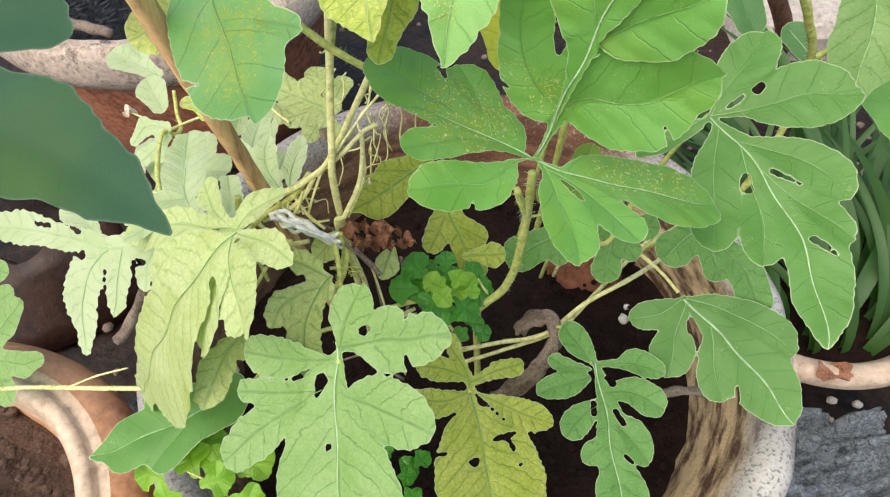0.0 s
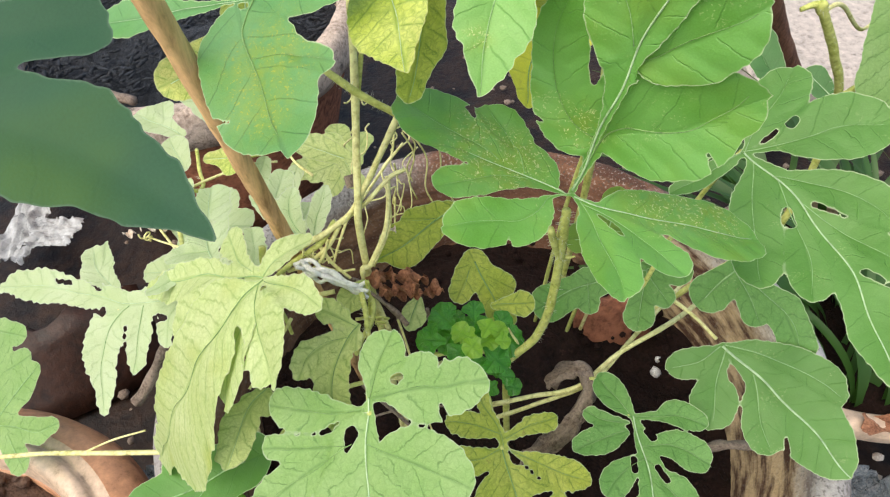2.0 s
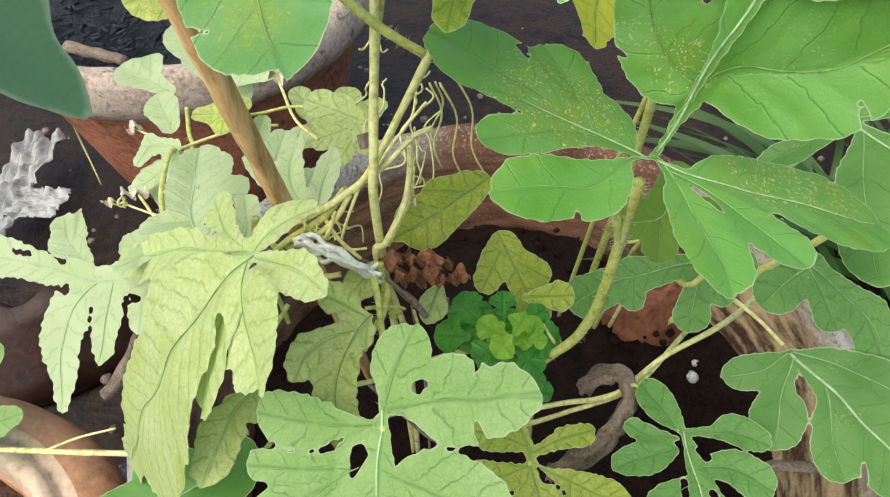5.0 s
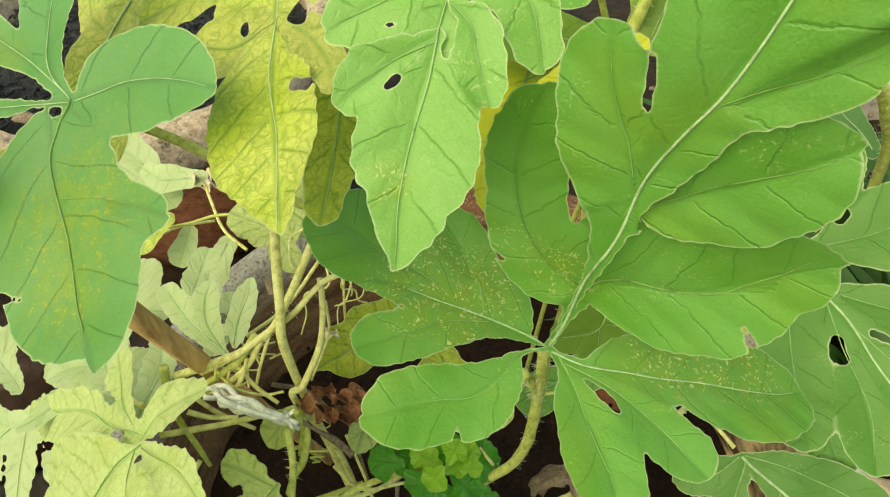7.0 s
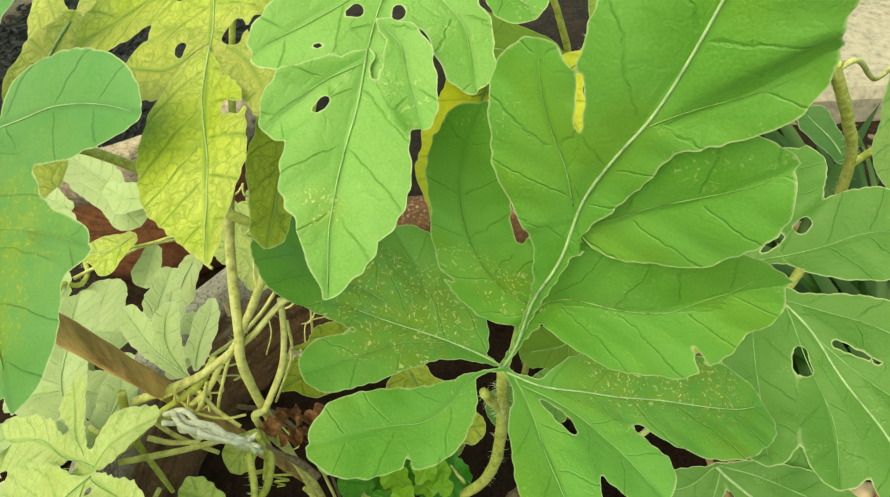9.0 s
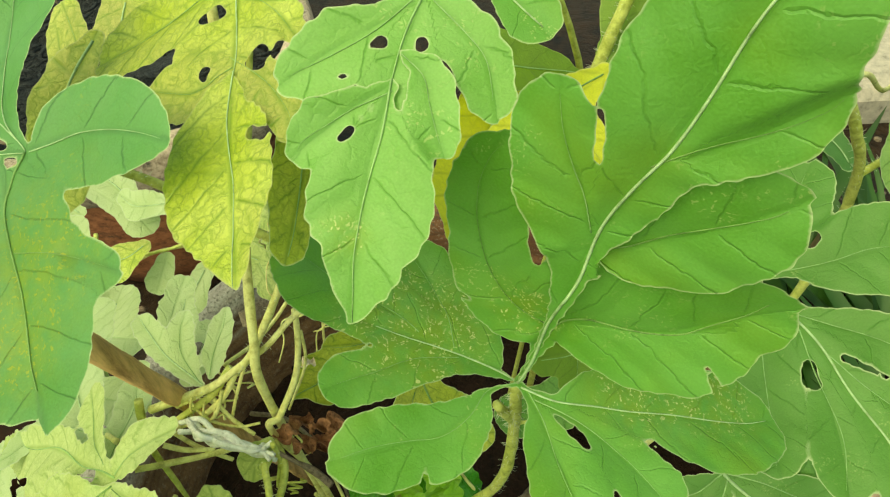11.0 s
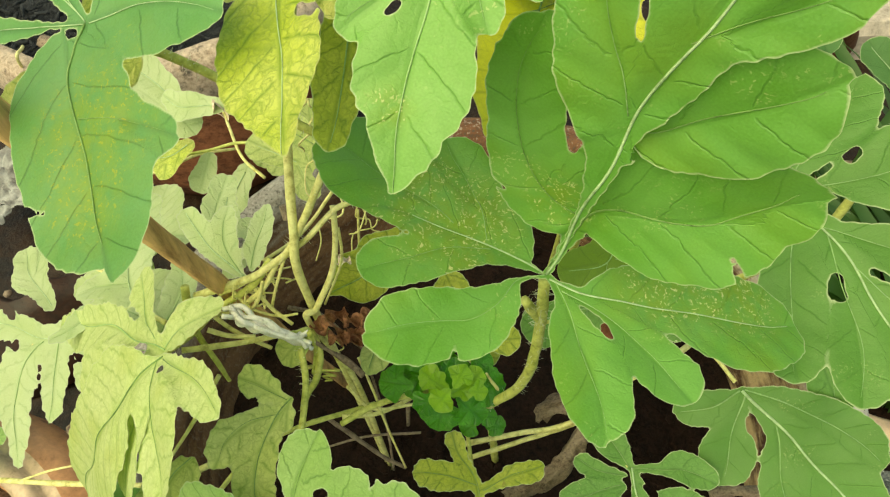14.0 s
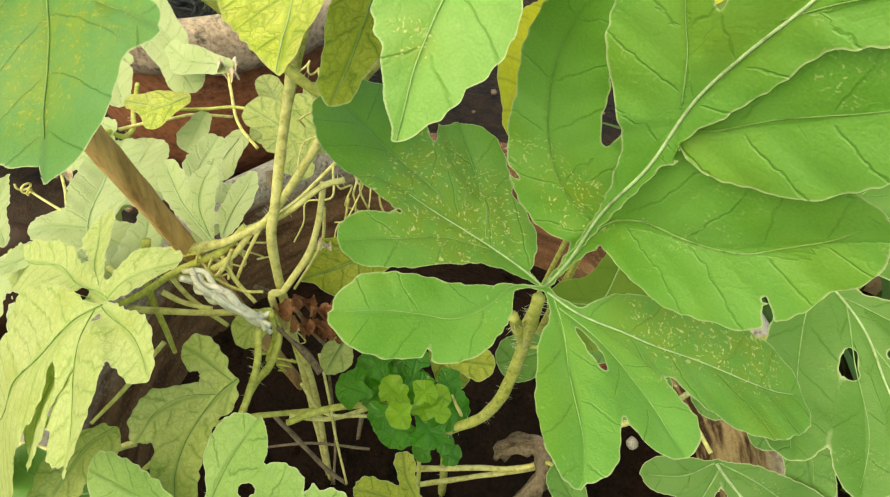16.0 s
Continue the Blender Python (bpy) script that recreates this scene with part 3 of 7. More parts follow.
# the big weathered pot
PX, PY = 0.0157, 0.232
big_pot = thing("plant_pot", (PX, PY, 0.0), "large weathered pot with lime-crusted grey rim and rusty inner wall", "plant pot")
at_pot = Matrix.Translation((PX, PY, 0))
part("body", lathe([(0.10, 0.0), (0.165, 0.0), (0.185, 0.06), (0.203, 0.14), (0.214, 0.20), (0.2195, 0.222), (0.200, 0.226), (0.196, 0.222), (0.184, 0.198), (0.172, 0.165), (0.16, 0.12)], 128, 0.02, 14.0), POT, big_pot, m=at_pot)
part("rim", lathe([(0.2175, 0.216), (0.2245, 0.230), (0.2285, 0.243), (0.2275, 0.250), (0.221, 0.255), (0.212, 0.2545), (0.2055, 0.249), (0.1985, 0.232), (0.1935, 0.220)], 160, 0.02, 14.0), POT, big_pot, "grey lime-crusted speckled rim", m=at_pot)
soil = tagged(part("potting_soil", dome(0.178, 0.012, 40, 110, 0.006, 45.0), SOIL, m=Matrix.Translation((PX, PY, 0.178))), "dark damp potting soil filling the big pot", "soil", kind="stuff")

# cream pot with crumbly soil
cream_pot = thing("plastic_pot", (-0.368, 0.076, 0.0), "cream-rimmed tan plastic pot filled with dry crumbly soil", "plant pot")
at_cream = Matrix.Translation((-0.368, 0.076, 0.0))
part("wall", lathe([(0.04, 0.0), (0.088, 0.0), (0.094, 0.02), (0.125, 0.176), (0.121, 0.178), (0.117, 0.150)], 96, 0.004), CREAM_WALL, cream_pot, m=at_cream)
part("rim", lathe([(0.121, 0.176), (0.124, 0.196), (0.128, 0.2015), (0.134, 0.2025), (0.1375, 0.200), (0.139, 0.1955), (0.1405, 0.1955), (0.147, 0.197), (0.158, 0.193), (0.166, 0.183), (0.169, 0.170), (0.166, 0.165), (0.150, 0.166), (0.126, 0.170)], 112, 0.003), CREAM, cream_pot, "cream plastic rolled rim", m=at_cream)
part("collar", lathe([(0.1478, 0.1982), (0.1588, 0.1945), (0.1672, 0.1840), (0.1702, 0.1695), (0.1675, 0.1640)], 112, 0.003), CREAM_WALL, cream_pot, "orange-tan sloping collar below the rim", m=at_cream)
tagged(part("crumbly_soil", dome(0.122, 0.014, 30, 80, 0.006, 70.0, 3.0), BROWN_SOIL, m=Matrix.Translation((-0.368, 0.076, 0.168))), "dry brown crumbly soil in the cream pot", "soil", kind="stuff")

# terracotta pot full of charcoal
clay_pot = thing("terracotta_pot", (-0.33, 0.725, 0.0), "old terracotta pot with a lime-whitened lip, filled with charcoal", "plant pot")
at_clay = Matrix.Translation((-0.33, 0.725, 0.0))
part("wall", lathe([(0.06, 0.0), (0.141, 0.0), (0.154, 0.037), (0.194, 0.199), (0.184, 0.204), (0.172, 0.148)], 96, 0.012), TERRACOTTA, clay_pot, m=at_clay)
part("lip", lathe([(0.194, 0.197), (0.209, 0.202), (0.215, 0.216), (0.214, 0.241), (0.207, 0.251), (0.191, 0.251), (0.185, 0.241), (0.183, 0.204)], 112, 0.02, 16.0), LIP, clay_pot, "lime-crusted lip", m=at_clay)
tagged(part("charcoal_fill", dome(0.187, 0.02, 34, 90, 0.008, 60.0, 5.0), CHARCOAL, m=Matrix.Translation((-0.33, 0.725, 0.212))), "black charcoal bits filling the terracotta pot", "charcoal", kind="stuff")

# cream pot with grass
grass_pot = thing("plastic_pot", (0.372, 0.386, 0.0), "low cream plastic pot holding a clump of grass", "plant pot")
at_grass = Matrix.Translation((0.372, 0.386, 0.0))
part("wall", lathe([(0.04, 0.0), (0.10, 0.0), (0.107, 0.02), (0.128, 0.095), (0.124, 0.097), (0.118, 0.07)], 96, 0.004), CREAM_WALL, grass_pot, m=at_grass)
part("rim", lathe([(0.128, 0.090), (0.143, 0.088), (0.148, 0.096), (0.148, 0.110), (0.142, 0.115), (0.132, 0.114), (0.126, 0.106), (0.122, 0.096)], 96, 0.003), CREAM, grass_pot, "cream plastic rolled rim", m=at_grass)
tagged(part("pot_soil", dome(0.124, 0.01, 20, 60, 0.005, 60.0, 7.0), SOIL, m=Matrix.Translation((0.372, 0.386, 0.09))), "dark soil in the low cream pot", "soil", kind="stuff")

grass = thing("grass_clump", (0.372, 0.386, 0.09), "clump of strappy green grass leaves in a cream pot", "grass")
rnd = random.Random(4)


def blade_geo(root, lean, length, width, sag, twist):
    """A folded, tapering strap leaf that arches over."""
    verts, faces = [], []
    d = Vector((math.cos(lean), math.sin(lean), 0))
    s = Vector((-d.y, d.x, 0))
    n = 14
    for i in range(n + 1):
        t = i / n
        p = Vector(root) + d * (length * (0.25 * t + sag * t * t)) + Vector((0, 0, length * (0.95 * t - 0.62 * sag * 1.6 * t * t)))
        k = width * (0.6 + 0.4 * math.sin(min(1, t * 2) * math.pi / 2)) * (1 - t ** 3) + 0.0003
        q = s * math.cos(twist * t) + Vector((0, 0, 1)) * math.sin(twist * t)
        verts += [p - q * k + Vector((0, 0, k * 0.35)), p, p + q * k + Vector((0, 0, k * 0.35))]
        if i:
            a, b = 3 * (i - 1), 3 * i
            faces += [(a, a + 1, b + 1, b), (a + 1, a + 2, b + 2, b + 1)]
    return verts, faces


for _ in range(150):
    a = rnd.uniform(0, 2 * math.pi)
    r = 0.116 * math.sqrt(rnd.random())
    root = (0.372 + r * math.cos(a), 0.386 + r * math.sin(a), 0.092)
    lean = a + rnd.uniform(-0.7, 0.7)
    # the clump leans away from the front rim
    lean = math.atan2(abs(math.sin(lean)) * 0.8 - 0.1, math.cos(lean))
    part("grass_blade", blade_geo(root, lean, rnd.uniform(0.16, 0.30), rnd.uniform(0.003, 0.0085), rnd.uniform(0.45, 1.15), rnd.uniform(-1, 1)), GRASS, grass)

# pale paving behind
slab = tagged(part("paving", moved(lathe([(0.001, 0.05), (0.70, 0.05), (0.71, 0.045), (0.715, 0.03), (0.715, -0.04)], 4), Matrix.Translation((2.4544, 2.3244, 0)) @ Matrix.Diagonal((3.956, 2.967, 1, 1)) @ Matrix.Rotation(radians(45), 4, "Z")), CONCRETE, smooth=False), "pale concrete paving behind the pots", "paving", kind="structure")

# ---------------------------------------------------------------- vines
green_vine = thing("watermelon_vine", (0.03, 0.21, 0.18), "green watermelon vine with large lobed leaves rooted in the pot", "plant", "watermelon vines")
pale_vine = thing("watermelon_vine", (-0.05, 0.20, 0.18), "yellowing watermelon vine with bleached dark-veined leaves tied to a stick", "plant", "watermelon vines")

leaf(green_vine, GREEN, (0.0318, 0.1675, 0.4802), (0.303, -0.017, 0.953), (-0.399, -0.91, 0.111), (-1.29, 1.15, 0.47),
     (), [(-11.3, 76.4, -15.2, 85.8, 0.7, 0.4)],
     "large mid-green lobed leaf with a pale raised midrib", spots=[(-45, -11, 19), (-58, -14, 12), (-31, -1, 11), (-54, -2, 7)], step=0.55, ripple=2.5, seed=2.0, rib_r=0.38, pucker=0.8, fold=0.16, shingle=0.12, smooth=1.5, dark=(2,), blades=[
         [(1.4, 0.9, 0.3, 0.3), (-0.4, 24.1, 1, 1), (-2.3, 45.5, 4.5, 2), (-3.8, 58.9, 9.2, 3.5), (-3.2, 70.4, 8, 5.6), (-3.2, 80.7, 8.6, 6.3), (-3.1, 91.1, 13.6, 9.1), (-2.7, 100.2, 14.7, 14.2), (-2.6, 108.7, 11, 12.4), (-2.4, 116.2, 10.5, 9.8), (-2.6, 123.1, 8.4, 7.8), (-2.9, 129.6, 3.6, 3.4), (-3, 132.5, 0.1, 0.1)],
         [(-4.5, 58.9, 10.1, 1.5), (-9.9, 66.7, 12.5, 3.7), (-14.9, 72.3, 10.8, 5.8), (-19, 77.7, 9.2, 7.4), (-21.1, 81.6, 5.8, 5.9), (-22, 83.5, 2.5, 2.5)]] + [
         [(-3.1, 79.5, 1.6, 0.4), (1, 86.3, 5.3, 4.9), (6.1, 93.7, 7.8, 6.5), (8.9, 98.7, 6.6, 5.7), (10.6, 102.4, 4.5, 3), (11, 104.8, 0.4, 0.4)]])
leaf(green_vine, GREEN, (0.034, 0.1725, 0.474), (-0.96, 0.28, 0.0), (0.255, -0.029, 0.967), (0.0, 0.0, 0.0),
     (), [(-5.8, 39.5, -11.3, 52.3, 0.6, 1.1), (20, 42.7, 25.7, 46.5, 0.6, 1.5)],
     "upper left lobes of the large green leaf, speckled yellow", spots=[(10, 22, 14), (2, 36, 16), (14, 40, 12), (-4, 22, 10)], step=0.55, ripple=1.8, seed=2.2, rib_r=0.3, shingle=0.05, fold=0.1, pucker=0.7, smooth=1.5, blades=[
         [(-0.1, 0.1, 0.4, 0.4), (1, 10.7, 3.7, 4.2), (2.1, 20.8, 7.9, 16.7), (1.7, 29.7, 9.2, 19.8), (0.9, 36.4, 8.2, 18)],
         [(3.7, 28.9, 5.1, 12.5), (7.1, 41.5, 11.3, 15.6), (10.8, 53, 15.4, 18.3), (12.9, 59.5, 14.3, 15.8), (13.5, 62.1, 11.1, 12.1)],
         [(2.9, 18.5, 6.6, 4.9), (12.9, 24.2, 9.9, 7.4), (22.1, 30.8, 11.2, 9.4), (27.1, 35.6, 8, 7.3), (29.4, 37.6, 3.7, 3.4)],
         [(0.6, 16.6, 4, 3.8), (-3.8, 26.9, 8.2, 5.3), (-11.2, 35, 8.2, 5.5), (-15.9, 40.6, 7.8, 7.3), (-17.3, 42.2, 6.5, 6.7)]])
leaf(green_vine, GREEN, (0.0327, 0.1695, 0.4799), (0.303, -0.017, 0.953), (-0.399, -0.91, 0.111), (-1.29, 1.15, 0.47),
     (), [],
     "overlapped side lobe of the large green leaf", step=0.6, ripple=2.2, seed=3.0, pucker=0.8, fold=0.14, shingle=0.1, smooth=1.5, dark=(0,), rib_r=0.3, blades=[
         [(-3.3, 55.5, 1, 1), (1.6, 58.5, 11.3, 6.7), (7, 65.9, 14.1, 11.9), (12.4, 73.9, 13.7, 12.2), (15.8, 79.7, 9.1, 7.5), (17.2, 82.6, 3.6, 3.5), (17.7, 84.1, 0.9, 0.9)]])
leaf(green_vine, GREEN, (0.0336, 0.1716, 0.4797), (0.303, -0.017, 0.953), (-0.399, -0.91, 0.111), (-1.29, 1.15, 0.47),
     (), [(38, 33.2, 31.7, 38.3, 1.3, 0.4), (-24.1, 19.3, -19.5, 18.9, 0.9, 0.5)],
     "lowest side lobes of the large green leaf", spots=[(-6, 24, 9)], step=0.6, ripple=2.2, seed=2.5, pucker=0.8, fold=0.14, shingle=0.1, smooth=1.5, dark=(0, 1, 2), rib_r=0.3, blades=[
         [(2.1, -3.1, 0.3, 0.3), (1.1, 18.9, 1.3, 1.6), (5.6, 29.3, 16.5, 10.3), (14.2, 34.8, 22.5, 16.2), (21.4, 41, 20.9, 16.3), (26, 47.9, 17.9, 10.2), (30.2, 54.4, 10.7, 8.9), (31.6, 59.3, 4.1, 3)],
         [(1.2, 20.6, 1.5, 1.5), (-8.1, 22, 10.3, 8.6), (-18, 29.1, 9.4, 11.5), (-24.3, 37.9, 7.6, 12.6), (-27.7, 48.3, 7.3, 11), (-28.8, 58.5, 5.8, 7.7), (-28.1, 63.9, 1.9, 3.7)],
         [(2.1, -3.1, 0.3, 0.3), (1.1, 18.9, 2.7, 2.6), (-0.7, 42.3, 7.4, 7.4), (-2, 59.8, 9.2, 6.5), (-2.1, 68.8, 4.1, 4)]])
leaf(green_vine, GREEN, (0.0325, 0.1658, 0.4767), (0.298, -0.944, -0.141), (0.263, -0.061, 0.963), (-1.54, -2.36, 1.16),
     (), [(29.7, 16.1, 27.5, 10.6, 1.2, 0.5), (-29.9, 22, -35.1, 31.1, 0.7, 1.5)],
     "lower lobes of the large green leaf, speckled yellow", spots=[(-34, 7, 12), (-48, 8, 15), (-59, 12, 16)], step=0.6, ripple=1.6, seed=4.0, rib_r=0.32, shingle=0.06, pucker=0.7, smooth=1.5, blades=[
         [(-3.6, -1.5, 0.3, 0.3), (-11.6, 5, 2.2, 1.5), (-22.6, 8.5, 10, 6.7), (-36.4, 14, 13.9, 8.1), (-50.4, 19.7, 15.6, 15.4), (-62.3, 22.5, 14.4, 13.8), (-70.5, 23.7, 6.4, 7.2)],
         [(-3, -3, 0.3, 0.3), (5.5, -3.5, 1.5, 1.2), (12.7, 0.7, 6.3, 4.2), (21.5, 3.8, 10.7, 7.4), (29, 3.5, 10.2, 8.5), (36.9, 3.1, 10.6, 9.1), (41.8, 2.9, 8.2, 7.1), (43.9, 2.8, 5.3, 4.9)]] + [
         [(-3.9, -1.1, 0.5, 0.5), (-4.7, 6.9, 3.3, 3.4), (-4.7, 15.6, 6, 8.1), (-4.4, 23.9, 9.4, 10.7), (-3.7, 30.9, 9.1, 10.8), (-2.4, 36, 6.9, 8.7), (-1.5, 38.4, 4.1, 5)],
         [(-5.8, 2.7, 0.7, 0.7), (-15.3, 11.8, 6.5, 2.2), (-20.6, 21.1, 6.7, 6.4), (-23.7, 29.4, 9.4, 8.9), (-24.6, 32.8, 6.7, 7)]])
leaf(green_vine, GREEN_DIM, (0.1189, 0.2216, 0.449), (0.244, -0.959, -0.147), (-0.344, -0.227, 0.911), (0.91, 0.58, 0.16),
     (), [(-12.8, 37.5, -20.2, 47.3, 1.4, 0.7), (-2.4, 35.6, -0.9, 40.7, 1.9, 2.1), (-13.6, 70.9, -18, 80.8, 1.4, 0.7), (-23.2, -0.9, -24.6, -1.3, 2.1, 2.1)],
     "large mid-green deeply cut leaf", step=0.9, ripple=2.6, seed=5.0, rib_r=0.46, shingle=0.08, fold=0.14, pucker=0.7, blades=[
         [(-1.2, 1.7, 0.7, 0.7), (-6, 18.9, 5, 5.3), (-8.9, 40.1, 8.6, 7.4), (-10.2, 60.6, 12.7, 7.9), (-8.1, 79.2, 14.7, 8.4), (-4.4, 95.8, 11.2, 9.6), (-0.9, 106.9, 5.3, 5), (2.1, 113.8, 0.4, 0.4)],
         [(-0.9, 1.2, 0.8, 0.8), (-14.7, 4.6, 3.1, 3.9), (-27.9, 8.2, 12.6, 11.4), (-41.5, 10.3, 14.9, 16.3), (-49.1, 14.4, 7.8, 11.5)],
         [(-5.5, 17.3, 1.1, 1.1), (-14.8, 26.7, 5.5, 4.9), (-24.7, 36.5, 8.9, 7.9), (-31.6, 48.6, 8.2, 8.7), (-32.9, 55, 5.2, 5.6)]] + [
         [(-8.2, 33.4, 1, 1), (-14.6, 48.6, 4.5, 7.1), (-20.2, 61, 7.8, 9.5), (-24.3, 70.4, 5.4, 7.5), (-24.9, 73.5, 2.9, 3.5)],
         [(-5.6, 19.7, 0.9, 0.9), (-3.6, 38.4, 5.6, 3.2), (-0.4, 53.8, 8.3, 7.8), (4.1, 66.3, 8, 8.3), (5.6, 69.7, 5.9, 6)],
         [(-1.6, 6.8, 0.9, 0.9), (6, 24.8, 8.7, 9.3), (13.8, 39.2, 10.8, 9.6), (18.5, 52.1, 9.3, 9.5), (19.9, 57.6, 6.2, 6.3)],
         [(-1.6, 0.7, 0.7, 0.8), (-12.1, -7, 5.5, 5.7), (-23.7, -16, 10.8, 12.9), (-31.5, -22.2, 8.8, 10.8), (-33.4, -23.5, 5.2, 6)]] + [
         [(-0.6, 1.7, 0.8, 0.8), (11.5, 2.6, 5, 3.5), (24.1, 4.6, 5.9, 4.9), (32.6, 5.8, 3.1, 2.9)]])
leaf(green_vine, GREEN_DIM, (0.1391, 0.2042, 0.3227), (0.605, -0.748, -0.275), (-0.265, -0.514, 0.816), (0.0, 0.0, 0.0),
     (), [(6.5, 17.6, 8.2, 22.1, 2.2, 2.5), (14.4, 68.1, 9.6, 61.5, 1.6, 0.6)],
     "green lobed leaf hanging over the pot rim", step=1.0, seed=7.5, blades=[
         [(-0.4, 5.5, 1, 1), (-1.6, 22.6, 8.1, 5.9), (-3.1, 42.6, 17.7, 11.4), (-3.4, 61.3, 19.5, 17.7), (-2.5, 78.8, 13.9, 15.2), (-1, 92.5, 3.7, 3.7), (-0.9, 96.1, 0.6, 0.6)],
         [(0.6, 4.7, 1, 1), (15.2, 3.1, 8.5, 8), (24.6, -0.8, 8, 8.8), (27.6, -2.3, 4, 4.1)],
         [(0.3, 6.3, 0.9, 0.9), (14, 16.8, 6.9, 7.1), (25.2, 25.3, 12.6, 13.6), (30.7, 29.5, 8.2, 9.1)],
         [(-0.7, 26.1, 1.6, 1.6), (8.9, 41.7, 9.9, 8.8), (15.7, 53, 11.1, 11.4), (18.1, 57.4, 6.8, 6.9)]] + [
         [(-1.5, 5.6, 1, 1), (-10.6, 19.1, 7.3, 4.6), (-19.9, 36.9, 11.4, 9.8), (-24.1, 50.5, 12.1, 9.7), (-25.8, 59.7, 6.3, 6.4)]])
leaf(green_vine, MIDGREEN, (0.0871, 0.169, 0.2995), (0.146, -0.969, -0.197), (-0.095, -0.212, 0.973), (0.0, 0.0, 0.0),
     (), [(-6.9, 10.2, -9.4, 13.9, 1.6, 1.9), (-6.8, 29.4, -9.5, 37, 1.5, 1.5), (-6.2, 54.7, -9, 58.8, 0.9, 0.9), (4.2, 23, 5.5, 28.7, 1.6, 1.9)],
     "small deep green many-lobed leaf", step=0.9, seed=3.1, pucker=0.7, dark=(1, 2, 3, 4, 5, 6, 7, 8), rib_r=0.45, blades=[
         [(-2.4, 0.6, 1, 1), (-2, 14, 6.2, 2.7), (-1.5, 27.2, 8.1, 3.9), (-0.5, 43.2, 12.1, 8.1), (0.9, 61.5, 11.3, 9.5), (1.5, 76.4, 15.4, 14), (3.5, 90.6, 9, 9.2), (4.2, 96.1, 3, 3)],
         [(-1.4, 0.5, 1.4, 1.4), (4.2, -11.7, 7.7, 7.5), (8.4, -19.1, 7.1, 8.5), (9.2, -22.9, 2.8, 3.4)],
         [(1.6, 3.4, 1.3, 1.3), (14.3, -0.6, 4.3, 4.7), (20.1, -5.2, 4.9, 4.8)],
         [(4.3, 8, 2.3, 1.9), (16.5, 9.3, 8.2, 7.3), (27.6, 10.8, 6, 7.2), (30.5, 12, 2.6, 3.9)]] + [
         [(-2.3, 1, 1, 1), (-15.5, 2.8, 3.3, 2.7), (-25.2, 4.5, 8.4, 6.1), (-33.9, 9.4, 6.7, 6.1), (-36.6, 11.6, 2.7, 3.4)],
         [(-2.6, 17.4, 3.3, 2.6), (-17.9, 19.9, 8.1, 6.7), (-27.7, 26.6, 9.2, 9.5), (-30, 30.2, 4, 5.5)],
         [(-2.2, 32.2, 3.3, 3.4), (-11.4, 44.9, 10.7, 8.2), (-15.9, 54.9, 5.8, 6.6), (-16.3, 57.4, 2.6, 2.6)],
         [(-3.3, 22.5, 1.9, 1.9), (6.8, 25.9, 5, 5), (16.7, 32.5, 8.6, 8.7), (19.6, 35.3, 5.6, 5.6)],
         [(-1, 44.8, 4.5, 3), (9.2, 49.5, 7.4, 6.6), (13.6, 51.9, 4.8, 4.8)]])
leaf(pale_vine, OLIVE, (0.0145, 0.1517, 0.2981), (0.255, -0.827, -0.501), (0.243, -0.447, 0.861), (0.0, 0.0, 0.0),
     (), [(-18.9, 29.8, -7, 30.2, 1.7, 1), (-13.7, 29.2, -16.2, 39.1, 1, 1), (9.7, 38.5, 7.6, 38.9, 2.1, 2.1), (-17.6, 48.2, -19.1, 48, 1, 1), (29.7, 27.2, 21.9, 29.6, 1.9, 0.6)],
     "yellowing brown-spotted small leaf", gap=8.0, step=0.8, seed=4.2, rib_r=0.35, rib=RIB_DARK, pucker=0.9, jag=0.6, blades=[
         [(0, 0, 2.3, 2.3), (-0.3, 11.8, 4.3, 5.5), (0.1, 21.7, 12.8, 15.3), (1.1, 31.4, 14.6, 24.2), (2, 41.1, 25.4, 30), (2.6, 52.6, 33.5, 31.7), (4.3, 65, 31, 30.2), (7.1, 77, 13.3, 13.6)],
         [(-1.1, -8.2, 2, 2), (10.8, -16.6, 8, 6.5), (20.2, -21, 7, 6.4), (23.4, -21.9, 3.8, 4.5)],
         [(-2.8, -5.3, 1.7, 1.6), (-16.7, -7.1, 5, 4.9), (-29.5, -6.9, 5.4, 6), (-34.5, -7.2, 2, 2)],
         [(-5.1, 3.1, 1.3, 1.3), (-16.9, 12.4, 4.9, 5.9), (-28.8, 22.1, 9.2, 9.2), (-37.9, 28.2, 6.6, 6.6), (-40.1, 29.5, 3.3, 3.3)]] + [
         [(-0.6, 0.2, 1.6, 1.6), (13.6, 1.1, 8.1, 6), (25, -2.4, 9.4, 6.4), (30.6, -7.4, 3.1, 3.1)],
         [(-0.6, 0.2, 1.7, 1.6), (-0.8, -13.3, 2.8, 2.7), (3.3, -24.6, 4.1, 4), (4, -31.6, 4.8, 4.7)]])
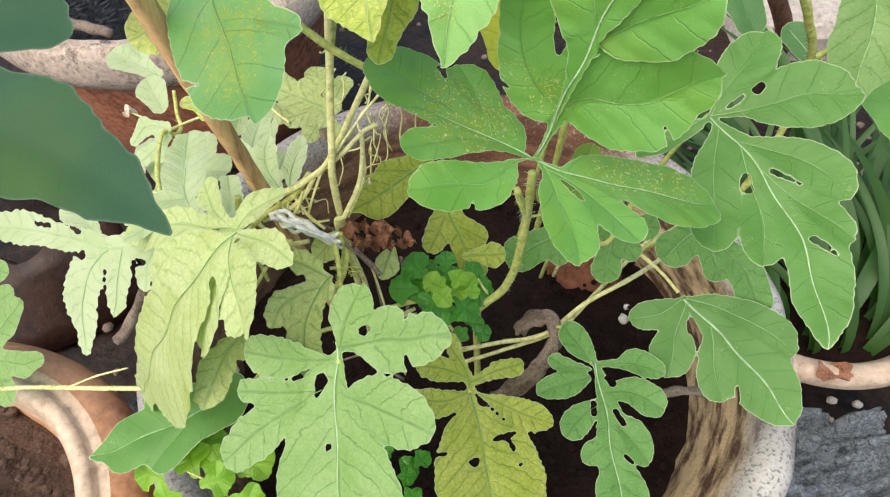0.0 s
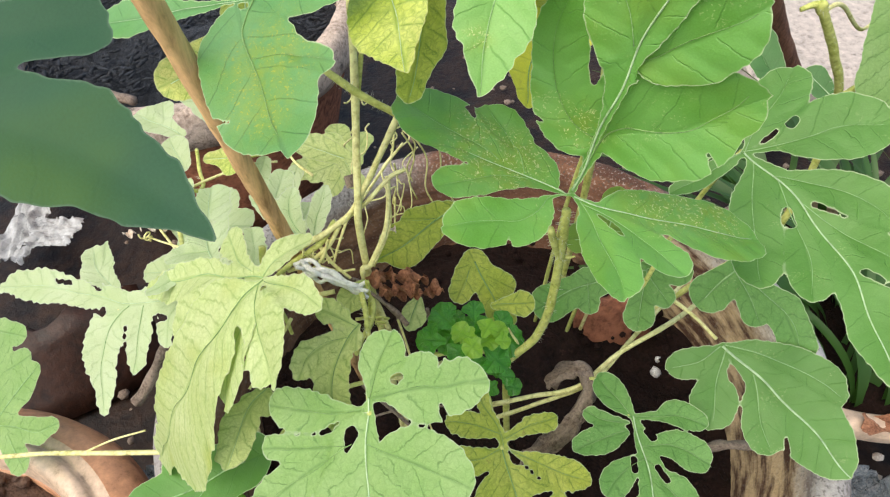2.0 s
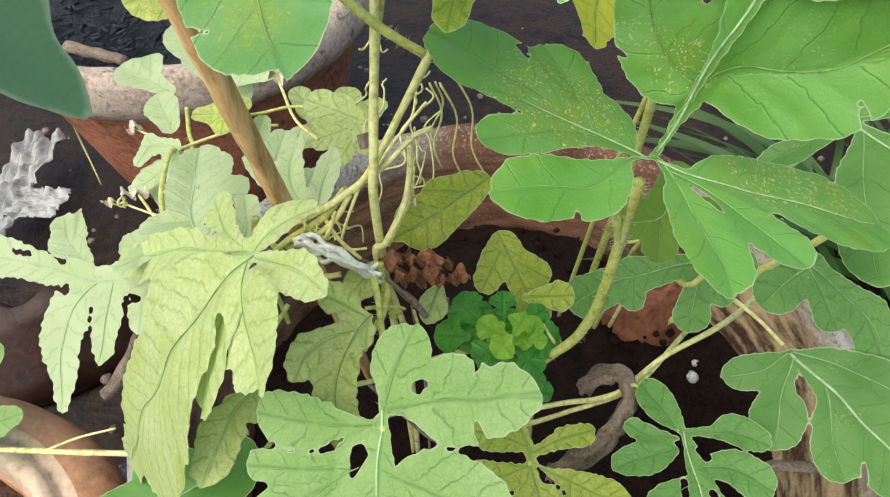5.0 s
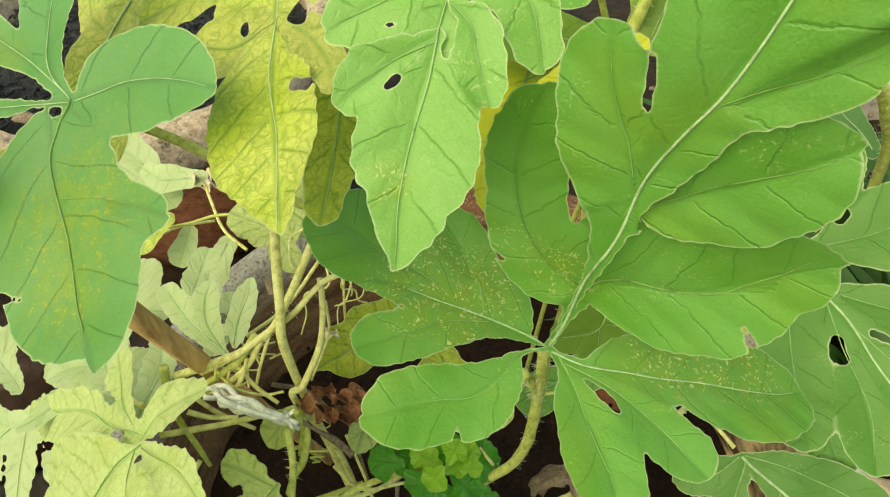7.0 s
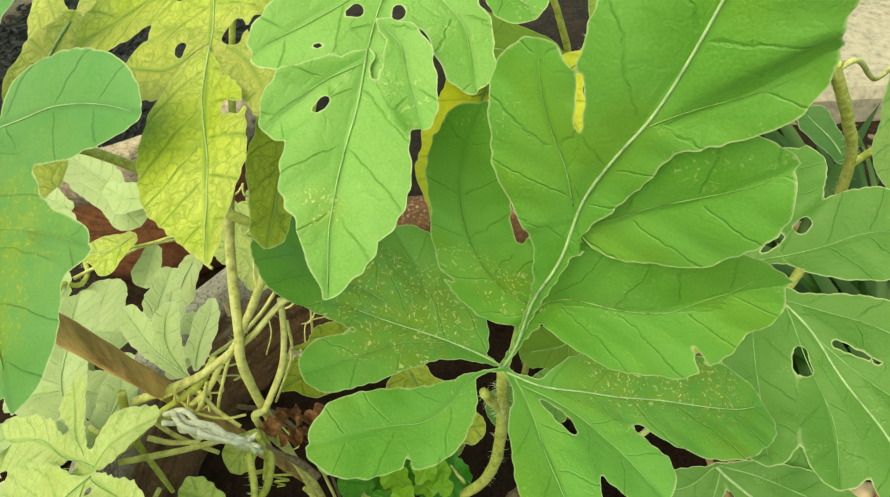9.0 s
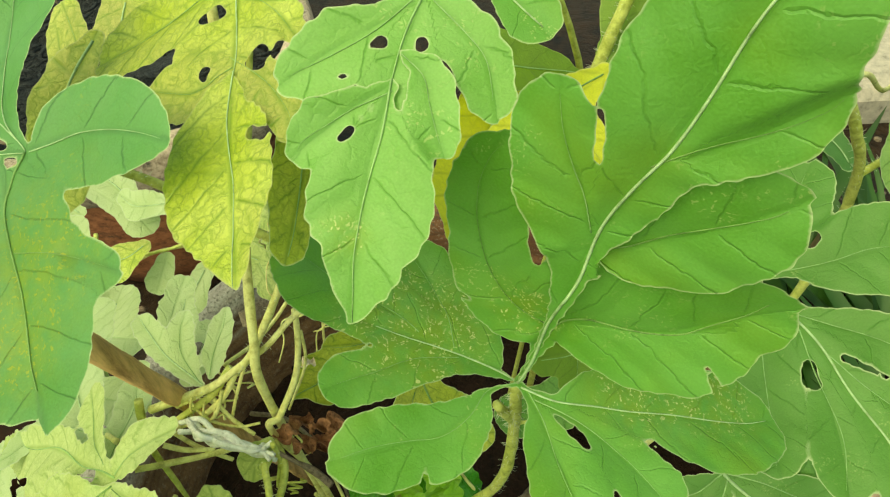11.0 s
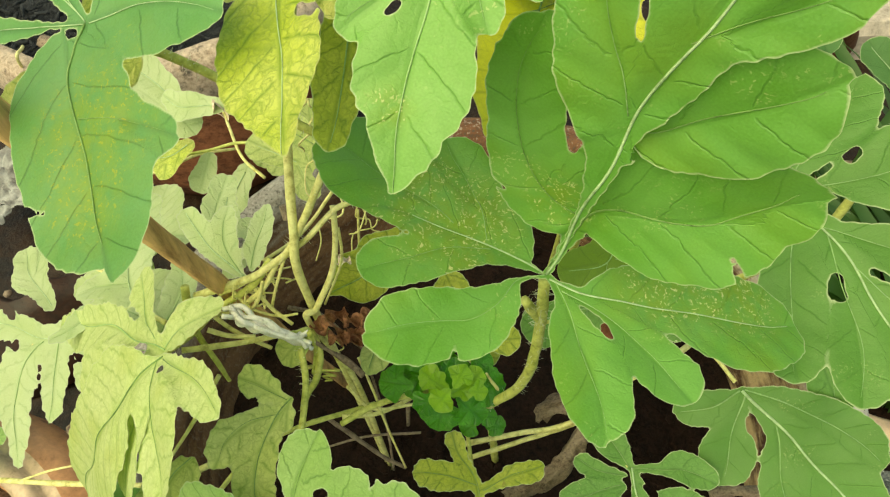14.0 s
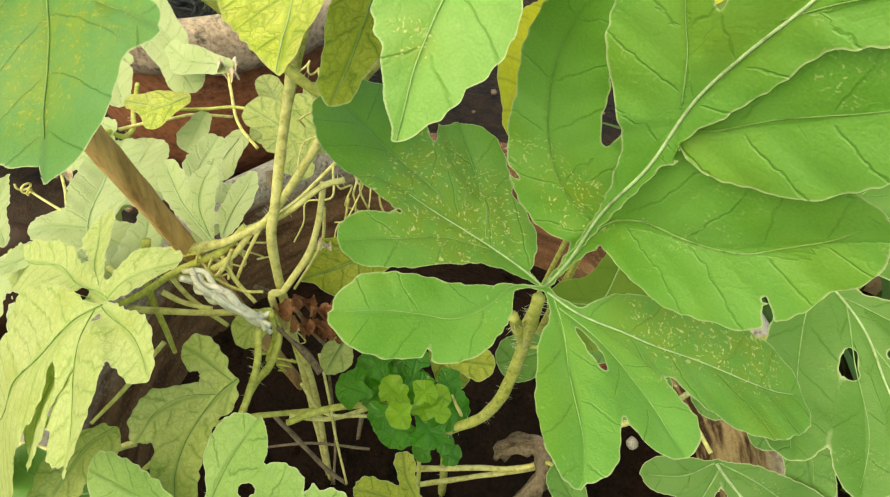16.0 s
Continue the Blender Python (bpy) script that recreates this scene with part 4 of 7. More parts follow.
leaf(green_vine, LIGHT, (-0.0423, 0.1139, 0.4169), (0.028, -0.883, -0.469), (-0.416, -0.437, 0.798), (0.0, 0.0, 0.0),
     (), [(10.1, 12.7, 7.9, 6.2, 1, 2.5), (7.7, 35, 5, 32.4, 0.5, 0.7), (-12.3, -12.7, -14.4, -13.7, 1.9, 1.2), (-30.3, -2.1, -33.4, 5.4, 0.7, 2.1), (-30.3, -15.9, -32.1, -20.4, 0.4, 0.9)],
     "light green lobed leaf with faint veins", gap=10.0, step=0.9, seed=6.3, rib_r=0.4, pucker=0.7, jag=0.5, dark=(1, 2, 3, 4, 5, 6), blades=[
         [(-0.2, -5.7, 1.1, 1.1), (1.2, 8.8, 5, 10.1), (1.8, 19.9, 6.1, 21.2), (1.8, 31, 14.1, 23), (1.4, 41.9, 23.6, 26.8), (0.4, 52.5, 29.2, 29.6), (-0.6, 64.9, 23, 24.4), (-0.4, 75.4, 10.3, 10)],
         [(-0.2, -6.4, 1.1, 1.1), (-2.5, -15.8, 5.2, 7.8), (-5.1, -21.4, 8.9, 11.2), (-6.4, -23.6, 8.1, 9)],
         [(-1.1, -6.4, 0.9, 0.9), (-11.8, -7.8, 3.5, 4.9), (-24.4, -9.1, 13.1, 12.5), (-30.2, -8.5, 7.1, 11.1), (-38.9, -10.1, 8.9, 9.5), (-42.5, -10, 4.7, 7.4)]] + [
         [(1.2, 11, 0.9, 0.9), (-6.1, 13.8, 3.5, 3.4), (-16.4, 16.9, 12.4, 8.9), (-29.1, 21.1, 12.7, 10.7), (-36.3, 24, 5.4, 5.9)],
         [(1.8, -1.9, 0.9, 0.9), (14.8, -1.5, 3.4, 4.2), (30.7, -2.5, 8.5, 9.6), (40.7, -3.9, 7.2, 7.9), (43.6, -4.6, 3.6, 4.5)],
         [(9.6, 11.1, 4.5, 3.4), (30.7, 12, 5.8, 5.2), (45.1, 11.6, 5.2, 5.3), (48.6, 11.7, 2.9, 3.4)],
         [(7, 11.1, 3.4, 4.6), (24.5, 18.3, 6.1, 4.9), (39.7, 26.9, 11.2, 9.1), (51.6, 35.5, 9.1, 7.9), (54.5, 38, 5.3, 5)]])
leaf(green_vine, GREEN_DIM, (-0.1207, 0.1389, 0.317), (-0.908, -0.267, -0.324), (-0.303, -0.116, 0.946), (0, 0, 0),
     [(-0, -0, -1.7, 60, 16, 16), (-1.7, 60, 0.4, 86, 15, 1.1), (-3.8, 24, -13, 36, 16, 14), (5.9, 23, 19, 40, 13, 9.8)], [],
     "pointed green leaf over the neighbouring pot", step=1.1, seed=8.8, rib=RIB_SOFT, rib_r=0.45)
leaf(pale_vine, PALE, (-0.0853, 0.1612, 0.4403), (-0.467, -0.798, -0.381), (-0.551, -0.075, 0.831), (0.0, 0.0, -6.0),
     (), [(-0.8, 22.1, -5.9, 29.8, 2, 2.6), (-9.8, 36.3, -12.8, 35.7, 1.9, 2.2)],
     "pale yellow-green leaf with darker veins", gap=8.5, step=0.8, seed=9.4, rib=RIB_SOFT, rib_r=0.3, jag=0.6, pucker=0.9, fold=0.2, ripple=2.6, dark=(0, 1, 2), blades=[
         [(0.2, -0.2, 1.6, 1.5), (6, 10.6, 7.2, 8.2), (18, 27.3, 20.1, 21.3), (31.1, 44.4, 25.3, 18.8), (52.7, 65.3, 32.5, 16.9), (75, 85.2, 11.6, 8.9), (101.3, 99.9, 10.1, 5.9)],
         [(1.2, 1.9, 1.4, 1.2), (-4.3, 11.1, 6.4, 10), (-11.6, 19.4, 16.7, 13.6), (-19, 25.2, 16.4, 11.8), (-23.2, 27.6, 7.9, 5.8)],
         [(-0.5, -0.4, 0.9, 0.9), (-14, -1.4, 4.6, 4.6), (-24.9, -1.3, 6.5, 7.6), (-35.7, -0.1, 4, 4.3)]])
leaf(pale_vine, PALE, (-0.0842, 0.1613, 0.4386), (-0.467, -0.798, -0.381), (-0.551, -0.075, 0.831), (0.0, 0.0, -6.0),
     (), [(27.4, 7.8, 18.8, 3.5, 1.2, 1.7), (4.1, 5, -3.5, 2.5, 2.1, 2.6), (44.7, -1.8, 35.8, -1.9, 1, 1.4)],
     "rear lobes of the pale yellow-green leaf", gap=8.5, step=0.8, seed=5.1, rib=RIB_SOFT, rib_r=0.3, jag=0.6, pucker=0.9, ripple=1.8, fold=0.2, blades=[
         [(4.4, -0.9, 0.9, 0.9), (24.9, 2.9, 6, 7.9), (54.7, 8.6, 11, 8.2), (77.5, 17.1, 10.6, 6.2), (101.5, 25.3, 4.1, 3.2)],
         [(5.3, -1.9, 1.5, 1.8), (3.7, -8.5, 6.9, 7.2), (-0.5, -14.8, 8.1, 7.5), (-5.4, -20.3, 4.7, 4.1)],
         [(14.4, 2.9, 2.8, 2.8), (35.4, 13.5, 8, 8.7), (50.2, 24.8, 9.4, 11.1), (57.2, 33.8, 7.5, 6.2)],
         [(12.9, -1.1, 2, 2), (33.4, -5, 5.1, 6.7), (46.1, -9.6, 6.4, 9), (50.1, -11.6, 4.9, 6.7)],
         [(4.9, 1.8, 2.9, 2.2), (5.1, 16.9, 12.3, 8.2), (6.7, 32.9, 16.2, 11.4), (7.2, 44.6, 8.6, 6.2)]])
leaf(pale_vine, VEINY, (-0.1048, 0.1476, 0.378), (-0.111, -0.947, -0.301), (0.108, -0.313, 0.944), (0.0, 0.0, 0.0),
     (), [],
     "small yellow-green leaf with a green vein net", gap=8.5, step=0.9, seed=1.4, rib=RIB_SOFT, rib_r=0.28, jag=0.6, pucker=0.7, blades=[
         [(-8.6, -0.4, 0.9, 0.8), (-3.3, 6.3, 4.2, 5.5), (-0.2, 16.9, 8.1, 9), (1.9, 27.7, 7.1, 6.7), (2.4, 32.4, 3.1, 3.1)],
         [(-4.8, 0.6, 1.3, 1.3), (-9.5, 3.6, 3.6, 3.6), (-10.9, 8.1, 2.6, 2.6)]])
leaf(pale_vine, VEINY, (-0.047, 0.1618, 0.4109), (-0.36, -0.895, -0.264), (0.076, -0.31, 0.948), (0.0, 0.0, 0.0),
     (), [(15.4, 9.4, 13.3, 7.6, 0.9, 1.1)],
     "small yellow-green leaf with a green vein net", gap=8.5, step=0.9, seed=2.6, rib=RIB_SOFT, rib_r=0.28, jag=0.6, pucker=0.8, dark=(0, 1, 2, 3), blades=[
         [(2.5, 3.6, 0.6, 0.6), (4.8, 12.6, 3.3, 4), (5.5, 24.8, 7, 6.4), (1.9, 34.8, 7.7, 7.1), (-3.4, 41.5, 6.5, 6.3), (-5.9, 44.7, 3, 3)],
         [(4, 4.6, 0.9, 0.9), (12.5, 3.6, 4.4, 5.3), (17.1, 3.3, 6, 6.1), (19.2, 3.5, 4.5, 4.5)],
         [(4.9, 9.5, 1.1, 1.1), (12.7, 16.7, 5.5, 5), (17.2, 24.9, 5.9, 6.4), (17.3, 30.2, 4.5, 4.9), (16.9, 32.1, 2.1, 2.4)],
         [(3.3, 4.1, 0.7, 0.7), (2.1, 8.8, 3, 2.9), (0.8, 12.2, 2.6, 2.5)]])
leaf(pale_vine, WHITISH, (-0.1849, 0.1992, 0.3705), (-0.003, -0.907, -0.421), (-0.195, -0.413, 0.89), (0.0, 0.0, 0.0),
     (), [(20.1, -1.1, 9, 0.7, 1.1, 2.1), (-7.1, 16.3, -5.2, 29.8, 0.6, 1.8), (13.5, -14.4, 20.9, -23.8, 2.7, 2.4), (39.9, -18.1, 30.2, -16, 1.1, 1.4), (-27.2, 5.6, -28.5, 5.6, 1.2, 1.2), (-22.1, 7.8, -25, 16.7, 0.7, 2)],
     "bleached ragged-edged lobed leaf", gap=8.5, step=0.9, seed=3.7, rib=RIB_PALE, rib_r=0.5, pucker=0.9, jag=0.8, ripple=2.6, blades=[
         [(-43.2, -5.1, 1.2, 1.2), (-27.2, -4, 6.7, 6.6), (-7.1, -2.2, 10.4, 7.5), (16.4, -9, 7.9, 6.7), (39.7, -14.1, 8.3, 8.6), (58.7, -16.5, 7.9, 9.5), (73.5, -17.1, 3.2, 3.1)],
         [(-7.2, -1.6, 4.2, 4.3), (4.9, 9.9, 10.4, 12.3), (5.9, 25.1, 10.1, 8.8), (3.4, 40, 7.7, 4.9), (2.1, 49.3, 4.3, 2.6)],
         [(-15.9, -1.3, 6.7, 7), (-13.6, 13.4, 7.9, 7), (-13.6, 25.3, 6.6, 5.1), (-12.6, 34.2, 1.1, 1)],
         [(-36.9, -3.7, 2.8, 2.7), (-30.5, 5.1, 7.3, 6), (-30.4, 16.9, 3.7, 3.4)]])
leaf(green_vine, BLUEGREEN, (-0.0707, 0.194, 0.5421), (0.221, -0.925, -0.31), (-0.309, -0.368, 0.877), (0.0, 0.0, 0.0),
     (), [(20.5, 38.2, 14.2, 40.1, 1.2, 0.5)],
     "blue-green lobed leaf with a yellow blotch", step=0.5, seed=5.9, rib_r=0.30, ripple=2.0, pucker=0.8, dark=(0, 1), spots=[(-2, 28, 17), (2, 40, 12)], blades=[
         [(-1.3, 0.7, 0.7, 0.7), (2.2, 7.4, 2.2, 2.5), (4, 11, 5.7, 3.6), (4.4, 15.4, 12.8, 15.9), (3.7, 22.6, 16.8, 17), (2.5, 30.7, 17.5, 17.2), (1.2, 39.4, 18.7, 16.6), (-0.1, 46.4, 14.9, 10.9), (-1.3, 50.7, 6.7, 5.6), (-1.7, 52.4, 3, 2.8)],
         [(2.9, 22.2, 5.3, 5.2), (-10.1, 28.4, 5.6, 6.3), (-19.9, 34.6, 3.8, 4.8)],
         [(-1.8, 0.4, 0.6, 0.6), (-7.1, 1, 4.5, 5.4), (-15.1, 2.3, 10.4, 11.3), (-22.8, 5.3, 11.4, 12), (-29.7, 9.2, 7.7, 8.3), (-33, 11.7, 3.8, 4.5)]] + [
         [(-1.3, 0.2, 0.6, 0.6), (3.2, -9, 3.7, 3.8), (4.2, -19.9, 6.4, 6.8), (4.4, -31.5, 7.9, 10.7), (1.7, -43.5, 10.1, 15.7), (-1.8, -53, 6.7, 10.6)],
         [(0.1, -2.7, 0.6, 0.6), (9.9, -15.7, 3.2, 2.1), (19.8, -27.6, 7.1, 4.8), (31.7, -40.7, 11.5, 8.1), (48.5, -58.8, 11.5, 9.9), (61.9, -73.6, 5.1, 5.2)],
         [(-0.4, 0.2, 0.4, 0.4), (10.5, -4.6, 1, 1), (24.6, -10.1, 3.4, 2.9), (35.5, -13.5, 5, 5.9), (48.6, -17.3, 7.3, 7), (60.3, -21.5, 3.4, 3.3)]])
leaf(pale_vine, YELLOW, (-0.0315, 0.2466, 0.5562), (0.108, -0.972, -0.209), (-0.339, -0.234, 0.911), (0.0, 0.0, 0.0),
     (), [(-4.4, 55.7, -7.7, 58.4, 1.1, 1.5)],
     "bright yellow lobed leaf with green veins", step=0.5, seed=7.1, rib_r=0.26, pucker=0.9, ripple=1.8, jag=0.45, blades=[
         [(0.4, 36.6, 0.5, 0.5), (1.2, 50.1, 5.5, 10.3), (1.3, 56.9, 9.8, 13.7), (0.9, 65.1, 11.8, 15.2), (0.7, 72.9, 9.6, 11), (-0.1, 80.6, 5.6, 6.5), (-0.8, 86.7, 2.3, 2.8), (-1.1, 90.8, 0.1, 0.1)]])
leaf(green_vine, LIME, (0.0159, 0.1986, 0.5727), (-0.266, -0.713, -0.649), (-0.042, -0.664, 0.747), (0.0, 0.0, 0.0),
     (), [(-1.1, 20.7, -1.1, 24.5, 0.5, 0.2), (8.8, 30.3, 7.3, 28.3, 1, 0.5)],
     "light green pointed lobed leaf", spots=[(4, 47, 4)], step=0.4, seed=8.3, rib_r=0.30, rib=RIB_SOFT, ripple=1.9, jag=0.45, fold=0.2, pucker=0.8, smooth=1.4, blades=[
         [(1.9, 18, 0.2, 0.2), (2.3, 26.5, 3.4, 3.5), (2.6, 33.3, 9, 7.4), (2.3, 38.7, 12.7, 10.7), (2, 41.7, 12.9, 10), (1.4, 46.5, 8.6, 7.4), (1, 51.9, 8.2, 5.2), (0.3, 57.3, 4.3, 2.4), (-0.1, 62, 0.1, 0.1)],
         [(2.1, 19.3, 0.2, 0.2), (7.7, 24.2, 2.4, 3.6), (11.5, 28.8, 4.4, 5.7), (14.9, 32.7, 4.1, 4.2), (15.7, 34.5, 2.2, 2.4)],
         [(1.3, 13.1, 0.5, 0.3), (-3.8, 16.6, 4.4, 2.6), (-6.5, 22, 5.2, 4.9), (-8.6, 26.3, 3.9, 3.5), (-9.5, 28, 2.1, 2.1)]])
leaf(green_vine, LIME, (0.016, 0.1997, 0.5715), (-0.266, -0.713, -0.649), (-0.042, -0.664, 0.747), (0.0, 0.0, 0.0),
     (), [(7.5, 12.7, 5.9, 11.8, 0.7, 0.9), (11.4, 19.2, 9.7, 18.7, 0.4, 0.4), (-2, 10.8, -1.5, 9.9, 1, 0.9)],
     "rear lobes of the light green pointed leaf", step=0.5, seed=6.8, rib_r=0.3, rib=RIB_SOFT, ripple=1.9, jag=0.45, fold=0.16, blades=[
         [(-0.3, 1.3, 0.4, 0.4), (1, 10.2, 5.4, 5.1), (2.2, 19.6, 6, 5.3)],
         [(0.1, 2, 0.4, 0.4), (6, 7.7, 3.7, 4.1), (13.1, 13.7, 7.6, 6.4), (18.2, 18.6, 6.2, 5.6), (19.7, 20.1, 3.7, 3.5)],
         [(-0.9, 1.2, 0.3, 0.3), (-8.3, 6.1, 5.1, 5.3), (-13.8, 10.7, 4.8, 6.5), (-16.5, 16.1, 4.1, 5.3), (-17.1, 18.3, 2.1, 3)]])
leaf(pale_vine, YELLOW, (-0.031, 0.247, 0.5549), (0.108, -0.972, -0.209), (-0.339, -0.234, 0.911), (0.0, 0.0, 0.0),
     (), [(7.2, 16.6, 4.7, 15.5, 1.7, 1.9), (-5.7, 35.6, -5.8, 35.7, 3.1, 3.1), (8.1, 34.6, 7.4, 33, 0.7, 1.1), (23, 25.6, 20.4, 25, 1.8, 1.2)],
     "rear lobes of the bright yellow leaf", step=0.5, seed=3.2, rib_r=0.26, pucker=0.9, ripple=1.8, jag=0.45, blades=[
         [(-2.3, 1.1, 3.7, 3.6), (-0.6, 12.2, 12.7, 11), (0.5, 21.7, 16.2, 14.1), (0.9, 31.7, 11.8, 13.5), (1.1, 41.1, 5, 6.7)],
         [(1.2, 31.6, 1.5, 1.5), (-7.8, 43.1, 5.4, 6.2), (-11.8, 52.4, 4.4, 5.4), (-12.2, 57.3, 2.8, 3.4)],
         [(1.2, 34.5, 8.7, 4.3), (10.9, 37.3, 8.6, 8.1), (17.5, 35, 5.8, 6.6), (20, 33.7, 3.3, 4)],
         [(2.4, 7.2, 2.1, 2.1), (15.4, 9.9, 9.8, 10.5), (27.1, 11.4, 12.9, 11.8), (36, 12.4, 7.9, 7)],
         [(-0.7, 10.4, 0.8, 0.8), (-10.2, 22.6, 5.6, 5.4), (-14.8, 31.6, 3.1, 3.5)]])
leaf(green_vine, GREEN, (0.0323, 0.2624, 0.5427), (0.566, -0.687, -0.456), (0.001, -0.552, 0.834), (0, 0, 0),
     [(0, 0, -0.9, 19, 3.5, 8.3)], [],
     "light green rounded leaf lobe", step=0.9, seed=1.9, rib_r=0.5)
leaf(pale_vine, MUSTARD, (0.0408, 0.2803, 0.494), (-0.292, -0.953, -0.085), (0.489, -0.225, 0.843), (0, 0, 0),
     [(-2.1, -12, 0.8, 41, 9, 15), (0.8, 41, 1.2, 58, 15, 11), (1.2, 58, -1, 70, 11, 5), (3.8, 21, -9, 3.2, 8.4, 11)], [],
     "mottled olive yellow leaf", step=1.0, seed=4.9, rib=RIB_DARK, rib_r=0.5)
leaf(pale_vine, OLIVE, (-0.0167, 0.2235, 0.5235), (-0.139, -0.795, -0.59), (-0.203, -0.56, 0.803), (0, 0, 0),
     [(0.2, -1.7, 0.5, 15, 7.1, 9.9), (0.5, 15, 2.2, 33, 9.5, 5.3)], [],
     "olive green leaf half hidden behind a yellow one", step=0.8, seed=4.6, rib_r=0.3, rib=RIB_SOFT)
leaf(green_vine, OLIVE_SHADED, (0.115, 0.3248, 0.5245), (-0.54, -0.562, -0.627), (-0.33, -0.544, 0.772), (0, 0, 0),
     [(0, 0, 0.4, 36, 16, 18), (0.4, 36, -0.6, 53, 17, 11)], [],
     "shaded olive green leaf behind a hairy stem", step=1.0, seed=5.3, rib_r=0.4, rib=RIB_SOFT)
leaf(green_vine, OLIVE_SHADED, (0.0351, 0.269, 0.5075), (0.974, -0.033, -0.223), (0.197, -0.357, 0.913), (0, 0, 0),
     [(-0, 0, 0.1, 19, 14, 6.7), (0.1, 19, 0.2, 32, 6.7, 0.5)], [],
     "small pointed olive leaf", step=0.9, seed=7.9, rib_r=0.3, rib=RIB_SOFT)
leaf(pale_vine, MUSTARD, (0.0683, 0.2581, 0.51), (-0.691, -0.588, -0.421), (-0.196, -0.408, 0.892), (0, 0, 0),
     [(-1.4, 1.6, 3.5, 18, 4.1, 9.1), (3.5, 18, 5.5, 38, 9, 10), (0.5, 16, -18, 24, 6.7, 6.5)], [],
     "mottled mustard yellow leaf", step=0.9, seed=2.8, rib_r=0.3, rib=RIB_DARK)
leaf(pale_vine, OLIVE, (-0.0118, 0.2379, 0.398), (-0.842, -0.423, -0.335), (0.202, -0.823, 0.531), (0, 0, 0),
     [(-0, 0, -0.9, 29, 6.3, 13), (-0.9, 29, -0.7, 45, 12, 1.3), (1.6, 8, 8.3, 18, 9.3, 5.5)], [],
     "olive green leaf with dark veins", step=0.9, seed=6.6, rib=RIB_DARK, rib_r=0.5)
leaf(pale_vine, OLIVE, (0.002, 0.2384, 0.3558), (0.328, -0.788, -0.521), (0.229, -0.469, 0.853), (0, 0, 0),
     [(-0, 0, -3.9, 34, 7.6, 9), (4.9, 3.7, 14, 13, 8, 7.3), (-3.7, 10, -12, 18, 6.8, 6.9)], [],
     "yellowish lower leaf", step=0.9, seed=9.9, rib=RIB_DARK, rib_r=0.5)
leaf(green_vine, MIDGREEN, (0.1039, 0.2422, 0.3397), (-0.874, -0.097, -0.476), (-0.321, -0.62, 0.716), (0, 0, 0),
     [(0, -0, 6, 35, 4.8, 10), (6, 35, 4.2, 61, 7.8, 12), (0, -0, -23, 15, 4, 9.5), (0, -0, -18, -2.2, 4.7, 6.7), (7.6, 34, -5.7, 39, 7.1, 6.4), (0, -0, -8, -16, 4.8, 8.2)], [],
     "dark green lower leaf in shade", step=1.0, seed=2.2, rib=RIB_SOFT, rib_r=0.5)
leaf(green_vine, MIDGREEN, (0.1501, 0.2322, 0.3502), (0.588, -0.687, -0.427), (-0.259, -0.66, 0.705), (0, 0, 0),
     [(0, -0, 18, 1.8, 6.6, 12), (0, -0, 6.6, 25, 5.6, 8.2), (0, -0, -5.6, 33, 4.5, 9.6), (-5.6, 33, -0.1, 52, 10, 10)], [],
     "dark green lower leaf in shade", step=1.0, seed=3.3, rib=RIB_SOFT, rib_r=0.5)
leaf(pale_vine, WHITISH, (-0.0831, 0.2165, 0.4027), (-0.304, 0.918, 0.255), (-0.056, -0.284, 0.957), (0.0, 0.0, 0.0),
     (), [],
     "small bleached upright leaf", gap=8.5, step=0.9, seed=4.4, rib_r=0.4, pucker=0.9, jag=0.45, blades=[
         [(0.6, -0.8, 1.3, 1.3), (-9.8, 14, 4.7, 5.2), (-14.7, 26.1, 5.6, 6.2), (-17.5, 33, 4.8, 4.9)],
         [(-0.5, 0.1, 1.5, 1.5), (-4.1, 13.3, 5.2, 5.7), (-2.9, 24.4, 5.7, 6.2), (-0.6, 29.2, 2.9, 3.1)],
         [(4.9, 0.7, 1.6, 1.6), (8.6, 11.9, 5, 6.3), (13.5, 20.7, 4.1, 5.4), (16, 25.4, 1.9, 2.5)]])
leaf(pale_vine, WHITISH, (-0.1565, 0.2492, 0.3399), (-0.536, 0.816, 0.217), (0.114, -0.185, 0.976), (0, 0, 0),
     [(0, -0, 0.3, 24, 3.1, 6.9), (-1.3, 0.4, -14, 16, 3.4, 7), (-0.6, 17, 7.6, 21, 5.2, 5.9), (-14, 16, -26, 19, 6.5, 4.5)], [],
     "small bleached lobed leaf", gap=8.5, step=0.9, seed=5.5, rib_r=0.4, pucker=0.9, jag=0.45)
leaf(pale_vine, WHITISH, (-0.1642, 0.2373, 0.3544), (0.063, 0.998, 0.005), (-0.313, 0.015, 0.95), (0, 0, 0),
     [(0, -0, 2.4, 47, 11, 20), (2.7, 3.7, 38, -6.8, 8.2, 13), (-4.1, 22, -37, 63, 5.5, 8.1), (4.2, 34, 24, 30, 11, 13)], [],
     "small bleached lobed leaf", gap=8.5, step=0.9, seed=6.7, rib_r=0.4, pucker=0.9, jag=0.45)
leaf(pale_vine, WHITISH, (-0.1877, 0.328, 0.3432), (-0.593, 0.75, 0.293), (-0.019, -0.376, 0.926), (0, 0, 0),
     [(0.9, 13, 2.4, 25, 6.6, 11)], [],
     "small round bleached leaf", gap=8.5, step=0.9, seed=7.7, rib_r=0.4)
